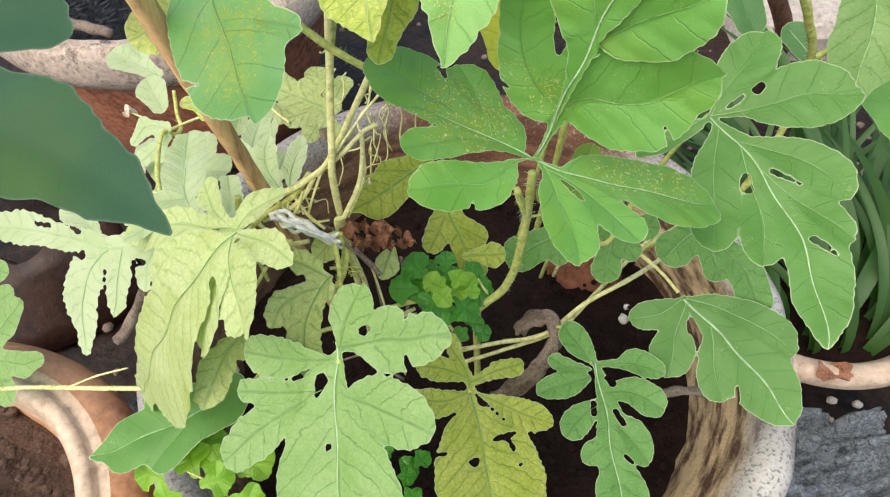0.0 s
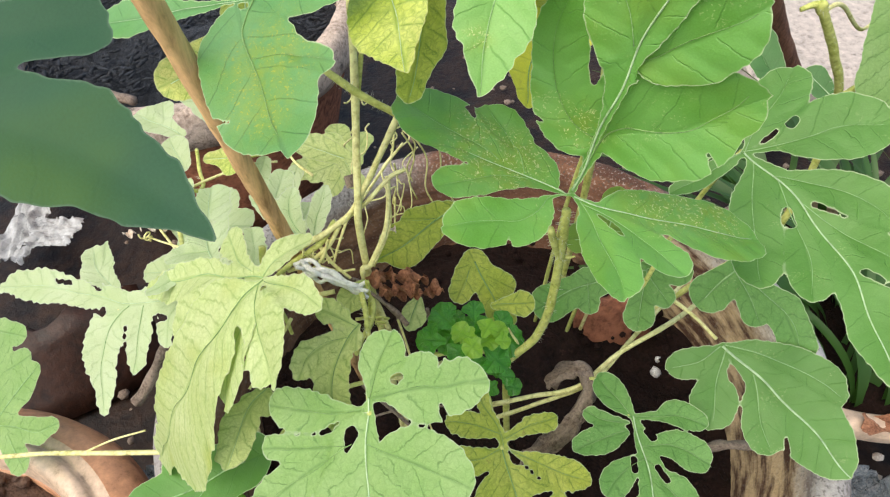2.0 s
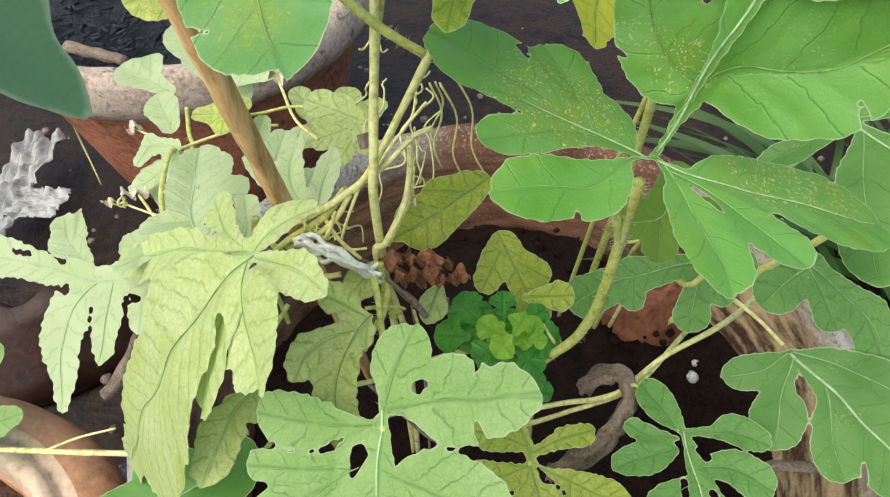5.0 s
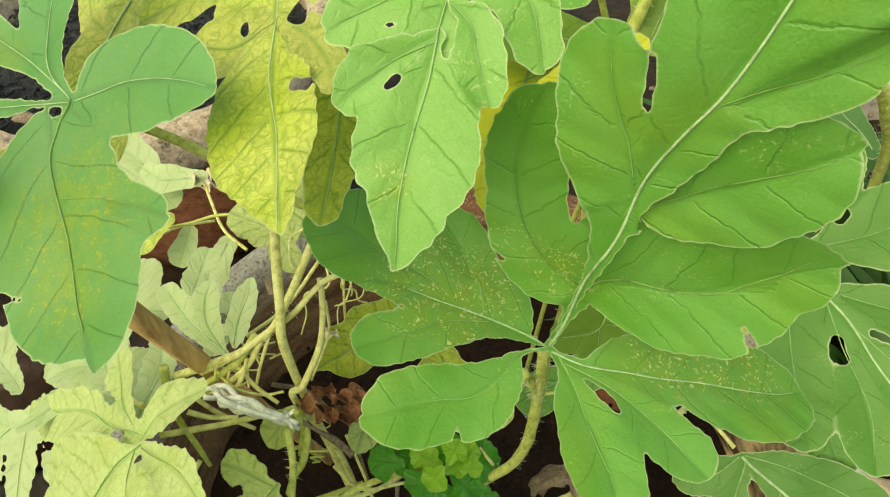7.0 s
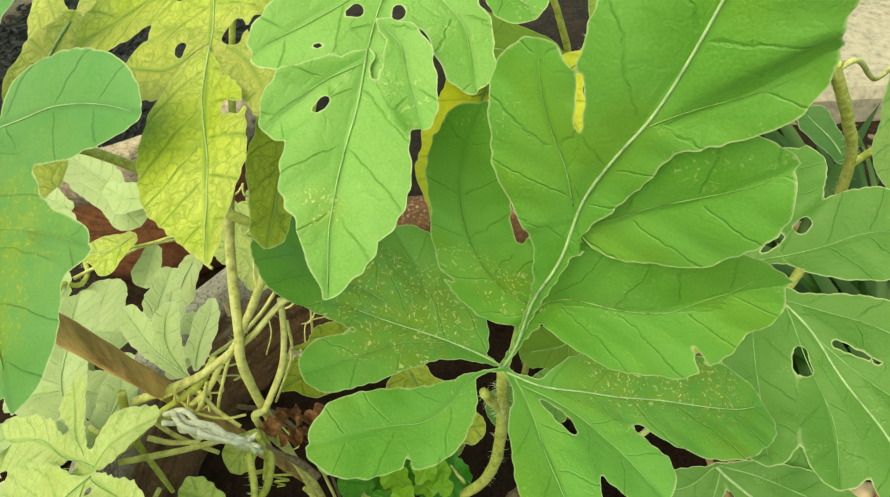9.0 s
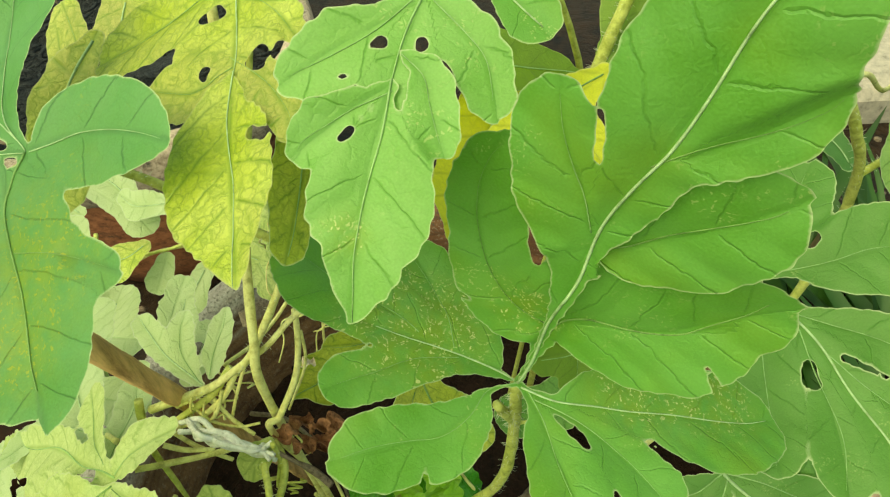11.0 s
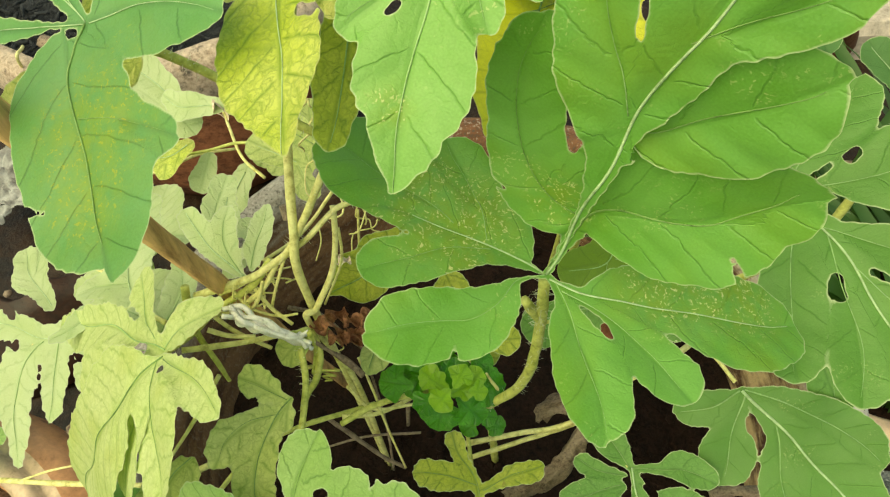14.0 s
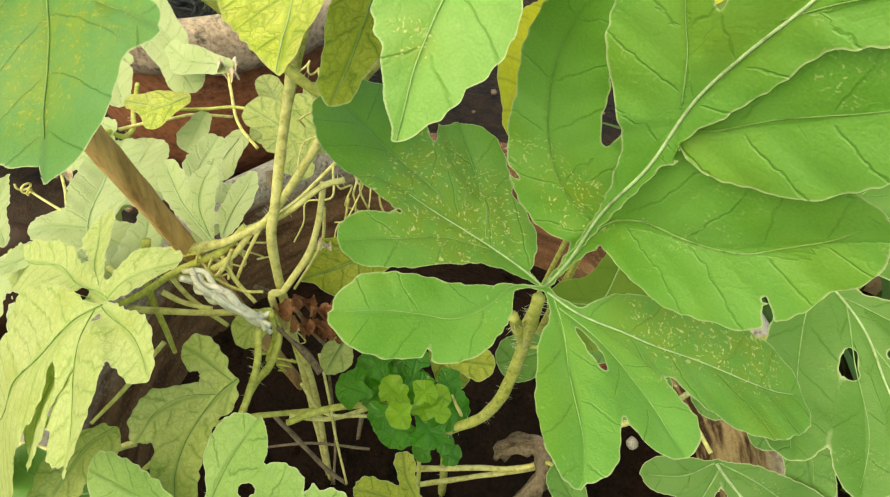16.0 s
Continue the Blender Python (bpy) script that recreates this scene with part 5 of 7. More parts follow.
leaf(pale_vine, WHITISH, (-0.1989, 0.3598, 0.3557), (-0.892, 0.449, 0.046), (-0.059, -0.218, 0.974), (0, 0, 0),
     [(0, 0, 1.8, 30, 4.3, 12), (9.6, 22, 13, 25, 8.4, 8.4)], [],
     "small round bleached leaf", gap=8.5, step=0.9, seed=8.1, rib_r=0.4)
leaf(pale_vine, VEINY, (-0.0873, 0.3515, 0.3222), (-0.718, 0.655, 0.235), (0.136, -0.2, 0.97), (0, 0, 0),
     [(0, 0, -3.4, 38, 6.4, 10), (-3.4, 38, -2.4, 51, 9, 8.2), (0.5, 6.3, 20, 30, 5.6, 9.9), (0.5, 6.3, -20, 23, 4.9, 9.7), (4.8, 2.2, 31, 14, 5.1, 7.8)], [],
     "small yellow-green lobed leaf", gap=8.5, step=0.9, seed=9.2, rib_r=0.4)
leaf(green_vine, LIGHT, (-0.3338, 0.214, 0.2255), (0.785, 0.353, 0.509), (-0.33, -0.456, 0.826), (0, 0, 0),
     [(-0, -0, -7.1, 28, 11, 14), (-7.1, 28, -9.4, 40, 14, 8.4), (5.3, -2.6, 30, 28, 8.5, 9), (30, 28, 34, 41, 9.3, 5.9), (-55, 27, -42, 40, 9.8, 8.1), (-7.2, 3.5, -42, 17, 17, 15), (-26, 19, -23, 36, 10, 8.9), (20, 2.5, 39, 4.7, 10, 8.9)], [],
     "small green leaf trailing past the cream pot", step=1.0, seed=1.1, rib=RIB_SOFT, rib_r=0.5)
leaf(pale_vine, YELLOW, (-0.0765, 0.249, 0.5344), (-0.542, -0.67, -0.508), (-0.028, -0.589, 0.807), (0, 0, 0),
     [(0, -0, -2.1, 19, 3.6, 9), (-2.1, 19, -12, 39, 8.9, 8), (-12, 39, 0.8, 60, 9.7, 9.7), (1.2, 11, -8.8, 13, 6.9, 5.2)], [],
     "yellow leaf half hidden under a green one", step=1.0, seed=3.9, rib_r=0.4)
leaf(pale_vine, YELLOW, (-0.0943, 0.3116, 0.5109), (-0.134, -0.807, -0.575), (-0.186, -0.55, 0.814), (0, 0, 0),
     [(0, -0, 0.2, 12, 9.7, 12), (25, 4.5, 18, 16, 6.9, 6.4), (28, 11, 24, 22, 4.8, 5.2)], [],
     "yellow lobed leaf", step=1.0, seed=6.1, rib_r=0.4)
leaf(pale_vine, WHITISH, (-0.1223, 0.3007, 0.3856), (-0.143, -0.901, -0.409), (0.18, -0.43, 0.885), (0, 0, 0),
     [(-0.4, 4.4, 0.3, 15, 4.4, 7.1)], [],
     "small round bleached leaf", gap=8.5, step=0.9, seed=2.4, rib_r=0.4)
leaf(pale_vine, WHITISH, (-0.1028, 0.2932, 0.3782), (-0.395, -0.828, -0.398), (0.125, -0.478, 0.87), (0, 0, 0),
     [(1.3, 0.5, 0.8, 16, 5.1, 7.3), (0.8, 16, -0.5, 25, 6.7, 3.9)], [],
     "small bleached oblong leaf", gap=8.5, step=0.9, seed=4.1, rib_r=0.4)
leaf(pale_vine, WHITISH, (-0.1546, 0.3447, 0.3864), (-0.837, 0.449, 0.313), (0.127, -0.397, 0.909), (0, 0, 0),
     [(-1.6, 2.5, 0.7, 24, 9.2, 13), (-4.3, 0.4, -9.2, -17, 8.9, 10), (-8.2, 12, -8.5, 0.5, 6.2, 6.1)], [],
     "small bleached lobed leaf", gap=8.5, step=0.9, seed=5.2, rib_r=0.4)
leaf(pale_vine, VEINY, (-0.0847, 0.2837, 0.397), (0.936, 0.296, 0.191), (-0.082, -0.344, 0.935), (0, 0, 0),
     [(5.5, 13, -8.7, -1.2, 5.4, 8.8), (8.3, 12, 22, 14, 4.2, 5.7)], [],
     "small yellow-green leaf", gap=8.5, step=0.9, seed=6.9, rib_r=0.4)
leaf(pale_vine, VEINY, (-0.0538, 0.1928, 0.3963), (-0.422, -0.762, -0.491), (-0.206, -0.447, 0.871), (0, 0, 0),
     [(-0, 0, 2, 7.8, 2.3, 7), (2, 7.8, 1.2, 10, 6.6, 5.2)], [],
     "small folded yellow-green leaf", gap=8.5, step=0.8, seed=7.3, rib_r=0.4, rib=RIB_DARK)
leaf(pale_vine, OLIVE, (-0.054, 0.2093, 0.3478), (0.999, -0.008, -0.036), (0.025, -0.56, 0.828), (0, 0, 0),
     [(-5, 66, -6.3, 81, 2, 7.6)], [],
     "small yellowish leaf near the soil", step=0.8, seed=8.7, rib_r=0.4, rib=RIB_DARK)
leaf(pale_vine, WHITISH, (-0.1093, 0.1959, 0.3985), (-0.576, 0.815, -0.063), (0.021, 0.091, 0.996), (0.0, 0.0, 0.0),
     (), [(-3.6, 27, -2.3, 21, 1, 2.9), (-0.2, 49.4, 1.2, 46.3, 1, 1), (-17.3, 16, -15, 9.8, 1.3, 1.7)],
     "bleached crinkled leaf behind the stick", gap=8.5, step=0.8, seed=1.2, rib_r=0.35, pucker=1.2, ripple=2.2, jag=0.6, blades=[
         [(-7.9, -7.6, 2.6, 2.6), (-9.2, 12.5, 6.5, 5.9), (-6.6, 35.3, 9.2, 10.7), (0.7, 53.9, 11.4, 12), (8.3, 70.1, 8.1, 10.8)],
         [(-9.2, 9.3, 1.9, 1.9), (-16, 19.2, 6.5, 4.7), (-25.5, 23.1, 7.5, 5.6), (-37, 19.6, 5.4, 3.7), (-41.5, 19.2, 1.9, 1.9)],
         [(-8.5, 29.6, 6.1, 5.8), (-18.1, 34.9, 7.4, 5.6), (-25.1, 35.6, 4.8, 4.1)],
         [(-7.8, -5.1, 2.2, 2.2), (1.8, 4.2, 5.8, 5.5), (10.2, 15.6, 6.5, 6.8), (14.6, 27.1, 4.7, 4.9)]])
leaf(pale_vine, WHITISH, (-0.1745, 0.2971, 0.3667), (-0.748, -0.559, -0.358), (-0.165, -0.365, 0.916), (0, 0, 0),
     [(0, 0, 9.7, 9.7, 3.8, 6.2), (9.7, 9.7, 7.3, 20, 5.9, 3.8), (-6.3, 4.3, -7, 23, 4.2, 6.2), (-7, 23, -4.3, 31, 5.7, 2.4), (-3.4, 4.6, -13, 13, 4, 5.5)], [],
     "small crinkled bleached leaf", gap=8.5, step=0.7, seed=2.1, rib_r=0.3, pucker=1.0, jag=0.6)
leaf(pale_vine, WHITISH, (-0.1656, 0.2322, 0.3527), (-0.886, 0.463, -0.032), (-0.256, -0.429, 0.866), (0, 0, 0),
     [(1.2, 0.7, -0.5, 15, 3.7, 8.1), (-0.5, 15, -2.8, 22, 8.3, 6.2), (4.2, 12, 7.2, 16, 5.5, 4.3)], [],
     "small crinkled bleached leaf", gap=8.5, step=0.7, seed=3.4, rib_r=0.3, pucker=1.0, jag=0.6)
leaf(pale_vine, WHITISH, (-0.2152, 0.244, 0.3265), (-0.492, 0.86, 0.138), (-0.106, -0.216, 0.971), (0, 0, 0),
     [(-2.7, 1.6, -8.6, 25, 3.8, 9.5), (-8.6, 25, -8, 36, 11, 8.7), (-5, 26, 1.4, 42, 7.7, 1.4)], [],
     "small crinkled bleached leaf", gap=8.5, step=0.7, seed=4.7, rib_r=0.3, pucker=1.0, jag=0.6)
leaf(pale_vine, WHITISH, (-0.0948, 0.2242, 0.3886), (-0.131, 0.986, 0.1), (0.027, -0.097, 0.995), (0, 0, 0),
     [(1.5, 1.7, -2.5, 29, 4.1, 6.7), (-2.5, 29, -2.5, 40, 6.8, 4.4), (3, 3.3, 9.5, 24, 3.9, 6), (-7.8, 33, -4.5, 48, 6, 6.8)],
     [(4.6, 16, 3, 8.9, 2.1, 0.7)],
     "small crinkled bleached leaf", gap=8.5, step=0.7, seed=5.8, rib_r=0.3, pucker=1.2, ripple=2.2, jag=0.6)
leaf(pale_vine, VEINY, (-0.0736, 0.3297, 0.3528), (-0.689, 0.721, 0.078), (-0.256, -0.343, 0.904), (0, 0, 0),
     [(-0, -0, -4.2, 26, 5.4, 10), (-7.6, 10, -21, 18, 8, 9.9), (-4.2, 26, -14, 33, 11, 7.3), (-7.9, 3.6, -22, -0.2, 6.3, 8)], [],
     "small yellow-green leaf behind the stems", gap=8.5, step=0.8, seed=6.2, rib_r=0.3, rib=RIB_DARK)
leaf(pale_vine, YELLOW, (-0.1223, 0.2922, 0.3961), (-0.972, -0.207, -0.115), (-0.052, -0.286, 0.957), (0, 0, 0),
     [(3.5, 5.6, -0.5, 15, 4.5, 9), (-0.5, 15, 3.5, 28, 7.2, 4.2), (-3.5, 16, -7.6, 17, 6.6, 4.7)], [],
     "small curled yellow leaf", step=0.8, seed=7.4, rib_r=0.3)
leaf(pale_vine, WHITISH, (-0.1188, 0.3265, 0.3949), (-0.959, 0.258, -0.116), (-0.223, -0.438, 0.871), (0, 0, 0),
     [(-1.8, 0.9, -4.2, 23, 4.3, 8.7), (-4.2, 23, -0.1, 33, 7.5, 4.7)], [],
     "small crinkled bleached leaf", gap=8.5, step=0.8, seed=8.4, rib_r=0.3)
leaf(green_vine, DEEP, (0.2599, 0.372, 0.3536), (-0.671, 0.647, 0.362), (-0.136, -0.588, 0.797), (0, 0, 0),
     [(-0, 0, 4.7, 25, 5.3, 9.6), (-9.8, 53, -2.6, 70, 11, 14)], [],
     "small green leaf at the back of the pot", step=1.0, seed=9.6, rib_r=0.4)
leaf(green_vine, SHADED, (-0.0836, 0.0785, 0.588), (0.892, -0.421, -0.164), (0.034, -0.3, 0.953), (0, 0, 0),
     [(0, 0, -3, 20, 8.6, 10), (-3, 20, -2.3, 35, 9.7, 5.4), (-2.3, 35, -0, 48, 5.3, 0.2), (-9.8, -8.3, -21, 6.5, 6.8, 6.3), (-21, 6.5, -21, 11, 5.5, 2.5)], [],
     "shaded blue-green pointed leaf hanging close by", step=0.5, seed=1.7, ripple=0.5, ribs=False)
leaf(green_vine, LIGHT, (0.2274, 0.3148, 0.4646), (-0.043, -0.632, -0.774), (0.007, -0.775, 0.632), (0, 0, 0),
     [(0, 0, 0.3, 39, 18, 23), (0.3, 39, 3.9, 64, 21, 8.1), (2.2, 17, -33, 27, 16, 16)], [],
     "pale green hanging leaf", step=1.1, seed=2.9, rib_r=0.6, rib=RIB_SOFT)
leaf(green_vine, GREEN, (0.2769, 0.2818, 0.3698), (-0.74, 0.562, 0.37), (0.01, -0.541, 0.841), (0, 0, 0),
     [(7.6, 2, 17, 28, 14, 18)], [],
     "green leaf beside the grass", step=1.1, seed=3.6, rib_r=0.5, rib=RIB_SOFT)
leaf(green_vine, OLIVE_SHADED, (0.0785, 0.2503, 0.3903), (-0.351, -0.744, -0.569), (0.194, -0.652, 0.733), (0, 0, 0),
     [(-0, 0, -0.8, 18, 8, 13), (-0.8, 18, 12, 25, 10, 9), (-2.5, 15, -20, 12, 10, 10), (-0.8, 18, -3.7, 30, 11, 9.6)], [],
     "shaded green leaf under a larger one", step=1.0, seed=5.7, rib_r=0.4, rib=RIB_SOFT)
leaf(pale_vine, VEINY, (-0.0293, 0.2071, 0.3629), (-0.253, -0.849, -0.463), (0.183, -0.512, 0.839), (0, 0, 0),
     [(-0, 0, 0.4, 8.2, 2.5, 6.8), (0.4, 8.2, 0.9, 13, 6.2, 4.3)], [],
     "small round yellow-green leaf", gap=8.5, step=0.8, seed=6.4, rib_r=0.4, rib=RIB_DARK)


# ---------------------------------------------------------------- stems, stalks and tendrils
def stem(plant, path, r0, r1, material=STALK, name="stem", knobs=0.25, label="", fuzz=0, sides=8):
    r0, r1 = 0.68 * r0, 0.68 * r1
    ob = part(name, tube(path, r0, r1, sides, 7, knobs), material, plant, label)
    if fuzz:
        part("bristles", hairs(path, (r0 + r1) / 2, fuzz, 0.0022, fuzz), FUZZ, ob, "fine white hairs")
    return ob


# stalks of the large leaves
stem(green_vine, [(0.0355, 0.1785, 0.4592), (0.0357, 0.1784, 0.4499), (0.037, 0.1836, 0.4254), (0.0369, 0.1848, 0.3963), (0.0353, 0.1853, 0.3745), (0.0306, 0.1868, 0.3523), (0.0198, 0.1876, 0.3336)] + [(0.02, 0.2, 0.3), (0.025, 0.205, 0.182)], 0.0027, 0.0036, STALK, "stalk", fuzz=160)
stem(green_vine, [(0.0301, 0.1775, 0.4492), (0.034, 0.1817, 0.4331), (0.0372, 0.1838, 0.423)], 0.0024, 0.0026, STALK, "stalk", fuzz=30)
stem(green_vine, [(0.0372, 0.1836, 0.4229), (0.041, 0.1834, 0.4239), (0.0435, 0.1832, 0.425)], 0.0011, 0.0006, STALK, "tendril")
stem(green_vine, [(0.0186, 0.1873, 0.3333), (0.0237, 0.1901, 0.3422), (0.0207, 0.1928, 0.3484), (0.0183, 0.1948, 0.3528)], 0.0014, 0.0008, STRAW, "tendril")
stem(green_vine, [(0.1206, 0.2231, 0.4476), (0.1153, 0.2306, 0.4186), (0.107, 0.235, 0.3729), (0.095, 0.2315, 0.3338)] + [(0.09, 0.29, 0.30), (0.08, 0.30, 0.182)], 0.0018, 0.0026, STALK, "stalk")
stem(green_vine, [(0.139, 0.204, 0.323), (0.1311, 0.2174, 0.324), (0.1199, 0.2293, 0.3261), (0.1115, 0.2373, 0.3257)] + [(0.10, 0.29, 0.28), (0.09, 0.30, 0.182)], 0.0015, 0.0022, STRAW, "stalk")
stem(green_vine, [(0.087, 0.1689, 0.2997), (0.0795, 0.1836, 0.3003), (0.0709, 0.1954, 0.2963), (0.0644, 0.1981, 0.2799)], 0.0012, 0.0018, STALK, "stalk")
stem(green_vine, [(0.0056, 0.183, 0.2876), (0.0343, 0.1896, 0.2862), (0.0636, 0.1964, 0.2848), (0.0899, 0.2146, 0.2914), (0.1213, 0.2307, 0.2966), (0.1508, 0.2582, 0.2792), (0.1754, 0.2854, 0.2616)], 0.0021, 0.0025, STRAW)
stem(green_vine, [(0.0093, 0.1788, 0.2786), (0.0383, 0.1884, 0.2792), (0.0735, 0.2011, 0.282), (0.1014, 0.2273, 0.2881), (0.129, 0.2582, 0.2792), (0.1543, 0.2888, 0.2641)], 0.0019, 0.0021, STRAW)
stem(pale_vine, [(0.0145, 0.1515, 0.2985), (0.0107, 0.1723, 0.2924), (0.0084, 0.1859, 0.2958), (0.0021, 0.1969, 0.2973)], 0.0017, 0.0016, STALK, "stalk")
stem(green_vine, [(-0.0422, 0.1137, 0.4174), (-0.0445, 0.1282, 0.414), (-0.0459, 0.1474, 0.4092), (-0.0496, 0.1685, 0.3996), (-0.0526, 0.1823, 0.4031)], 0.0014, 0.0020, STALK, "stalk", fuzz=60)
stem(green_vine, [(-0.1208, 0.139, 0.3166), (-0.1127, 0.1464, 0.3108), (-0.0863, 0.1744, 0.3183)] + [(-0.04, 0.2, 0.30)], 0.0014, 0.002, STALK, "stalk")
stem(green_vine, [(-0.2905, 0.1673, 0.2645), (-0.2519, 0.1645, 0.2747), (-0.2035, 0.1619, 0.279), (-0.1511, 0.1611, 0.2845), (-0.1253, 0.1695, 0.2904)], 0.0021, 0.0024, STRAW)
stem(green_vine, [(-0.2336, 0.1641, 0.2756), (-0.2113, 0.1661, 0.288), (-0.19, 0.168, 0.2954)], 0.0010, 0.0008, STRAW, "tendril")
stem(green_vine, [(0.0906, 0.3095, 0.5197), (0.0845, 0.3008, 0.5066), (0.0783, 0.2959, 0.49), (0.0751, 0.2937, 0.4781), (0.071, 0.2903, 0.4601)] + [(0.075, 0.30, 0.36), (0.07, 0.315, 0.182)], 0.0038, 0.0034, STALK, fuzz=260)
# twisted knot of yellowed stems by the stick
stem(pale_vine, [(-0.0206, 0.2301, 0.4881), (-0.0263, 0.2262, 0.481), (-0.032, 0.2228, 0.4717), (-0.0386, 0.2209, 0.4585), (-0.0473, 0.2167, 0.442), (-0.0553, 0.2128, 0.4284), (-0.0618, 0.2109, 0.4203)], 0.0024, 0.0022, STRAW, fuzz=70)
stem(pale_vine, [(-0.031, 0.2232, 0.442), (-0.0382, 0.2205, 0.4398), (-0.0484, 0.2146, 0.431), (-0.059, 0.2117, 0.4236), (-0.0721, 0.2077, 0.4152), (-0.0862, 0.2056, 0.4098), (-0.098, 0.2039, 0.406)], 0.0014, 0.0026, STRAW, fuzz=40)
stem(pale_vine, [(-0.0399, 0.2269, 0.4348), (-0.0399, 0.219, 0.4241), (-0.0426, 0.21, 0.4127), (-0.0496, 0.2009, 0.4012), (-0.0538, 0.1982, 0.395)] + [(-0.045, 0.2, 0.33), (-0.045, 0.2, 0.182)], 0.0018, 0.0022, STRAW)
stem(pale_vine, [(-0.0653, 0.2123, 0.4202), (-0.0744, 0.2063, 0.4101), (-0.0886, 0.1991, 0.4043), (-0.0997, 0.191, 0.3977), (-0.1117, 0.1845, 0.3925)], 0.0022, 0.0019, STALK, "stalk", fuzz=50)
stem(pale_vine, [(-0.1041, 0.1861, 0.3936), (-0.0911, 0.1897, 0.3899), (-0.0774, 0.194, 0.3867), (-0.0691, 0.1965, 0.386)], 0.0019, 0.0017, STRAW)
stem(pale_vine, [(-0.1012, 0.2053, 0.4111), (-0.1018, 0.2015, 0.4027), (-0.1011, 0.1954, 0.391), (-0.0942, 0.1868, 0.3783), (-0.0923, 0.1839, 0.368)], 0.0026, 0.0013, STALK)
stem(pale_vine, [(-0.0953, 0.1948, 0.3943), (-0.0878, 0.1944, 0.3899), (-0.0774, 0.1951, 0.3877)], 0.0017, 0.0014, STRAW)
stem(pale_vine, [(-0.0733, 0.2055, 0.4094), (-0.0677, 0.2006, 0.4026), (-0.0598, 0.1965, 0.3963)], 0.0013, 0.0012, STRAW)
stem(pale_vine, [(-0.069, 0.2063, 0.414), (-0.0721, 0.2009, 0.4068), (-0.0783, 0.1978, 0.4017)], 0.0011, 0.0010, STRAW)
stem(pale_vine, [(-0.0591, 0.1726, 0.3656), (-0.0556, 0.1762, 0.3739), (-0.0509, 0.1801, 0.381), (-0.0495, 0.1884, 0.388), (-0.0528, 0.1956, 0.3928)], 0.0018, 0.0024, STALK, "stalk", fuzz=40)
stem(pale_vine, [(-0.0513, 0.181, 0.3229), (-0.0356, 0.1881, 0.3286), (-0.0172, 0.1917, 0.3339), (0.0008, 0.1929, 0.3345), (0.0186, 0.189, 0.3322)], 0.0021, 0.0026, STALK)
stem(green_vine, [(-0.0867, 0.219, 0.5233), (-0.0821, 0.224, 0.5143), (-0.0743, 0.2283, 0.5047), (-0.0635, 0.2295, 0.495), (-0.0481, 0.2271, 0.4823), (-0.0325, 0.2242, 0.4729)], 0.0021, 0.0026, STALK, "stalk", fuzz=170)
stem(pale_vine, [(-0.0315, 0.2468, 0.5561), (-0.0356, 0.2618, 0.5567)] + [(-0.035, 0.275, 0.545), (-0.045, 0.262, 0.500), (-0.052, 0.235, 0.46)], 0.0013, 0.0018, STALK, "stalk")
stem(green_vine, [(0.0159, 0.1991, 0.5724), (0.0222, 0.2176, 0.5704), (0.0397, 0.2676, 0.5586)] + [(0.075, 0.295, 0.46), (0.065, 0.305, 0.33), (0.055, 0.31, 0.182)], 0.0012, 0.0024, STALK, "stalk")
stem(pale_vine, [(-0.1183, 0.3243, 0.3929), (-0.1129, 0.3125, 0.3893), (-0.1051, 0.2981, 0.3836), (-0.0924, 0.2871, 0.3806)], 0.0011, 0.0013, STRAW, "tendril")
stem(pale_vine, [(-0.1363, 0.2991, 0.385), (-0.1221, 0.3011, 0.3864), (-0.1079, 0.3053, 0.3871), (-0.0879, 0.3033, 0.3876)], 0.0012, 0.0012, STALK, "tendril")
stem(pale_vine, [(-0.1848, 0.1991, 0.3706), (-0.167, 0.2029, 0.3749), (-0.1459, 0.2142, 0.3838), (-0.123, 0.2026, 0.3935), (-0.1056, 0.1903, 0.4091)], 0.0012, 0.0018, STRAW, "stalk")
stem(pale_vine, [(-0.053, 0.1826, 0.3789), (-0.0508, 0.1887, 0.3893), (-0.0507, 0.1897, 0.4022)], 0.0012, 0.0016, STALK, "stalk")
stem(pale_vine, [(-0.1049, 0.1477, 0.3777), (-0.0969, 0.1594, 0.3834), (-0.0859, 0.1751, 0.3944)], 0.001, 0.0014, STRAW, "stalk")
stem(green_vine, [(0.1646, 0.2820, 0.4847), (0.1656, 0.2820, 0.4807), (0.1861, 0.2887, 0.4505), (0.2026, 0.2954, 0.4203), (0.212, 0.300, 0.375), (0.205, 0.295, 0.31), (0.17, 0.30, 0.25), (0.13, 0.305, 0.182)], 0.0034, 0.0036, STALK, fuzz=200)
stem(green_vine, [(0.1656, 0.2820, 0.4807), (0.1616, 0.2830, 0.4837), (0.1546, 0.2820, 0.4817)], 0.0040, 0.0016, STALK, "stub")
stem(green_vine, [(0.1656, 0.2820, 0.4807), (0.1796, 0.2920, 0.4777), (0.2179, 0.3253, 0.4434), (0.234, 0.3362, 0.4526)], 0.0018, 0.0014, STRAW, "stalk")
stem(green_vine, [(0.2026, 0.2954, 0.4203), (0.2166, 0.2994, 0.4263), (0.2366, 0.2994, 0.4323)], 0.0028, 0.0020, STALK, "stalk", fuzz=40)
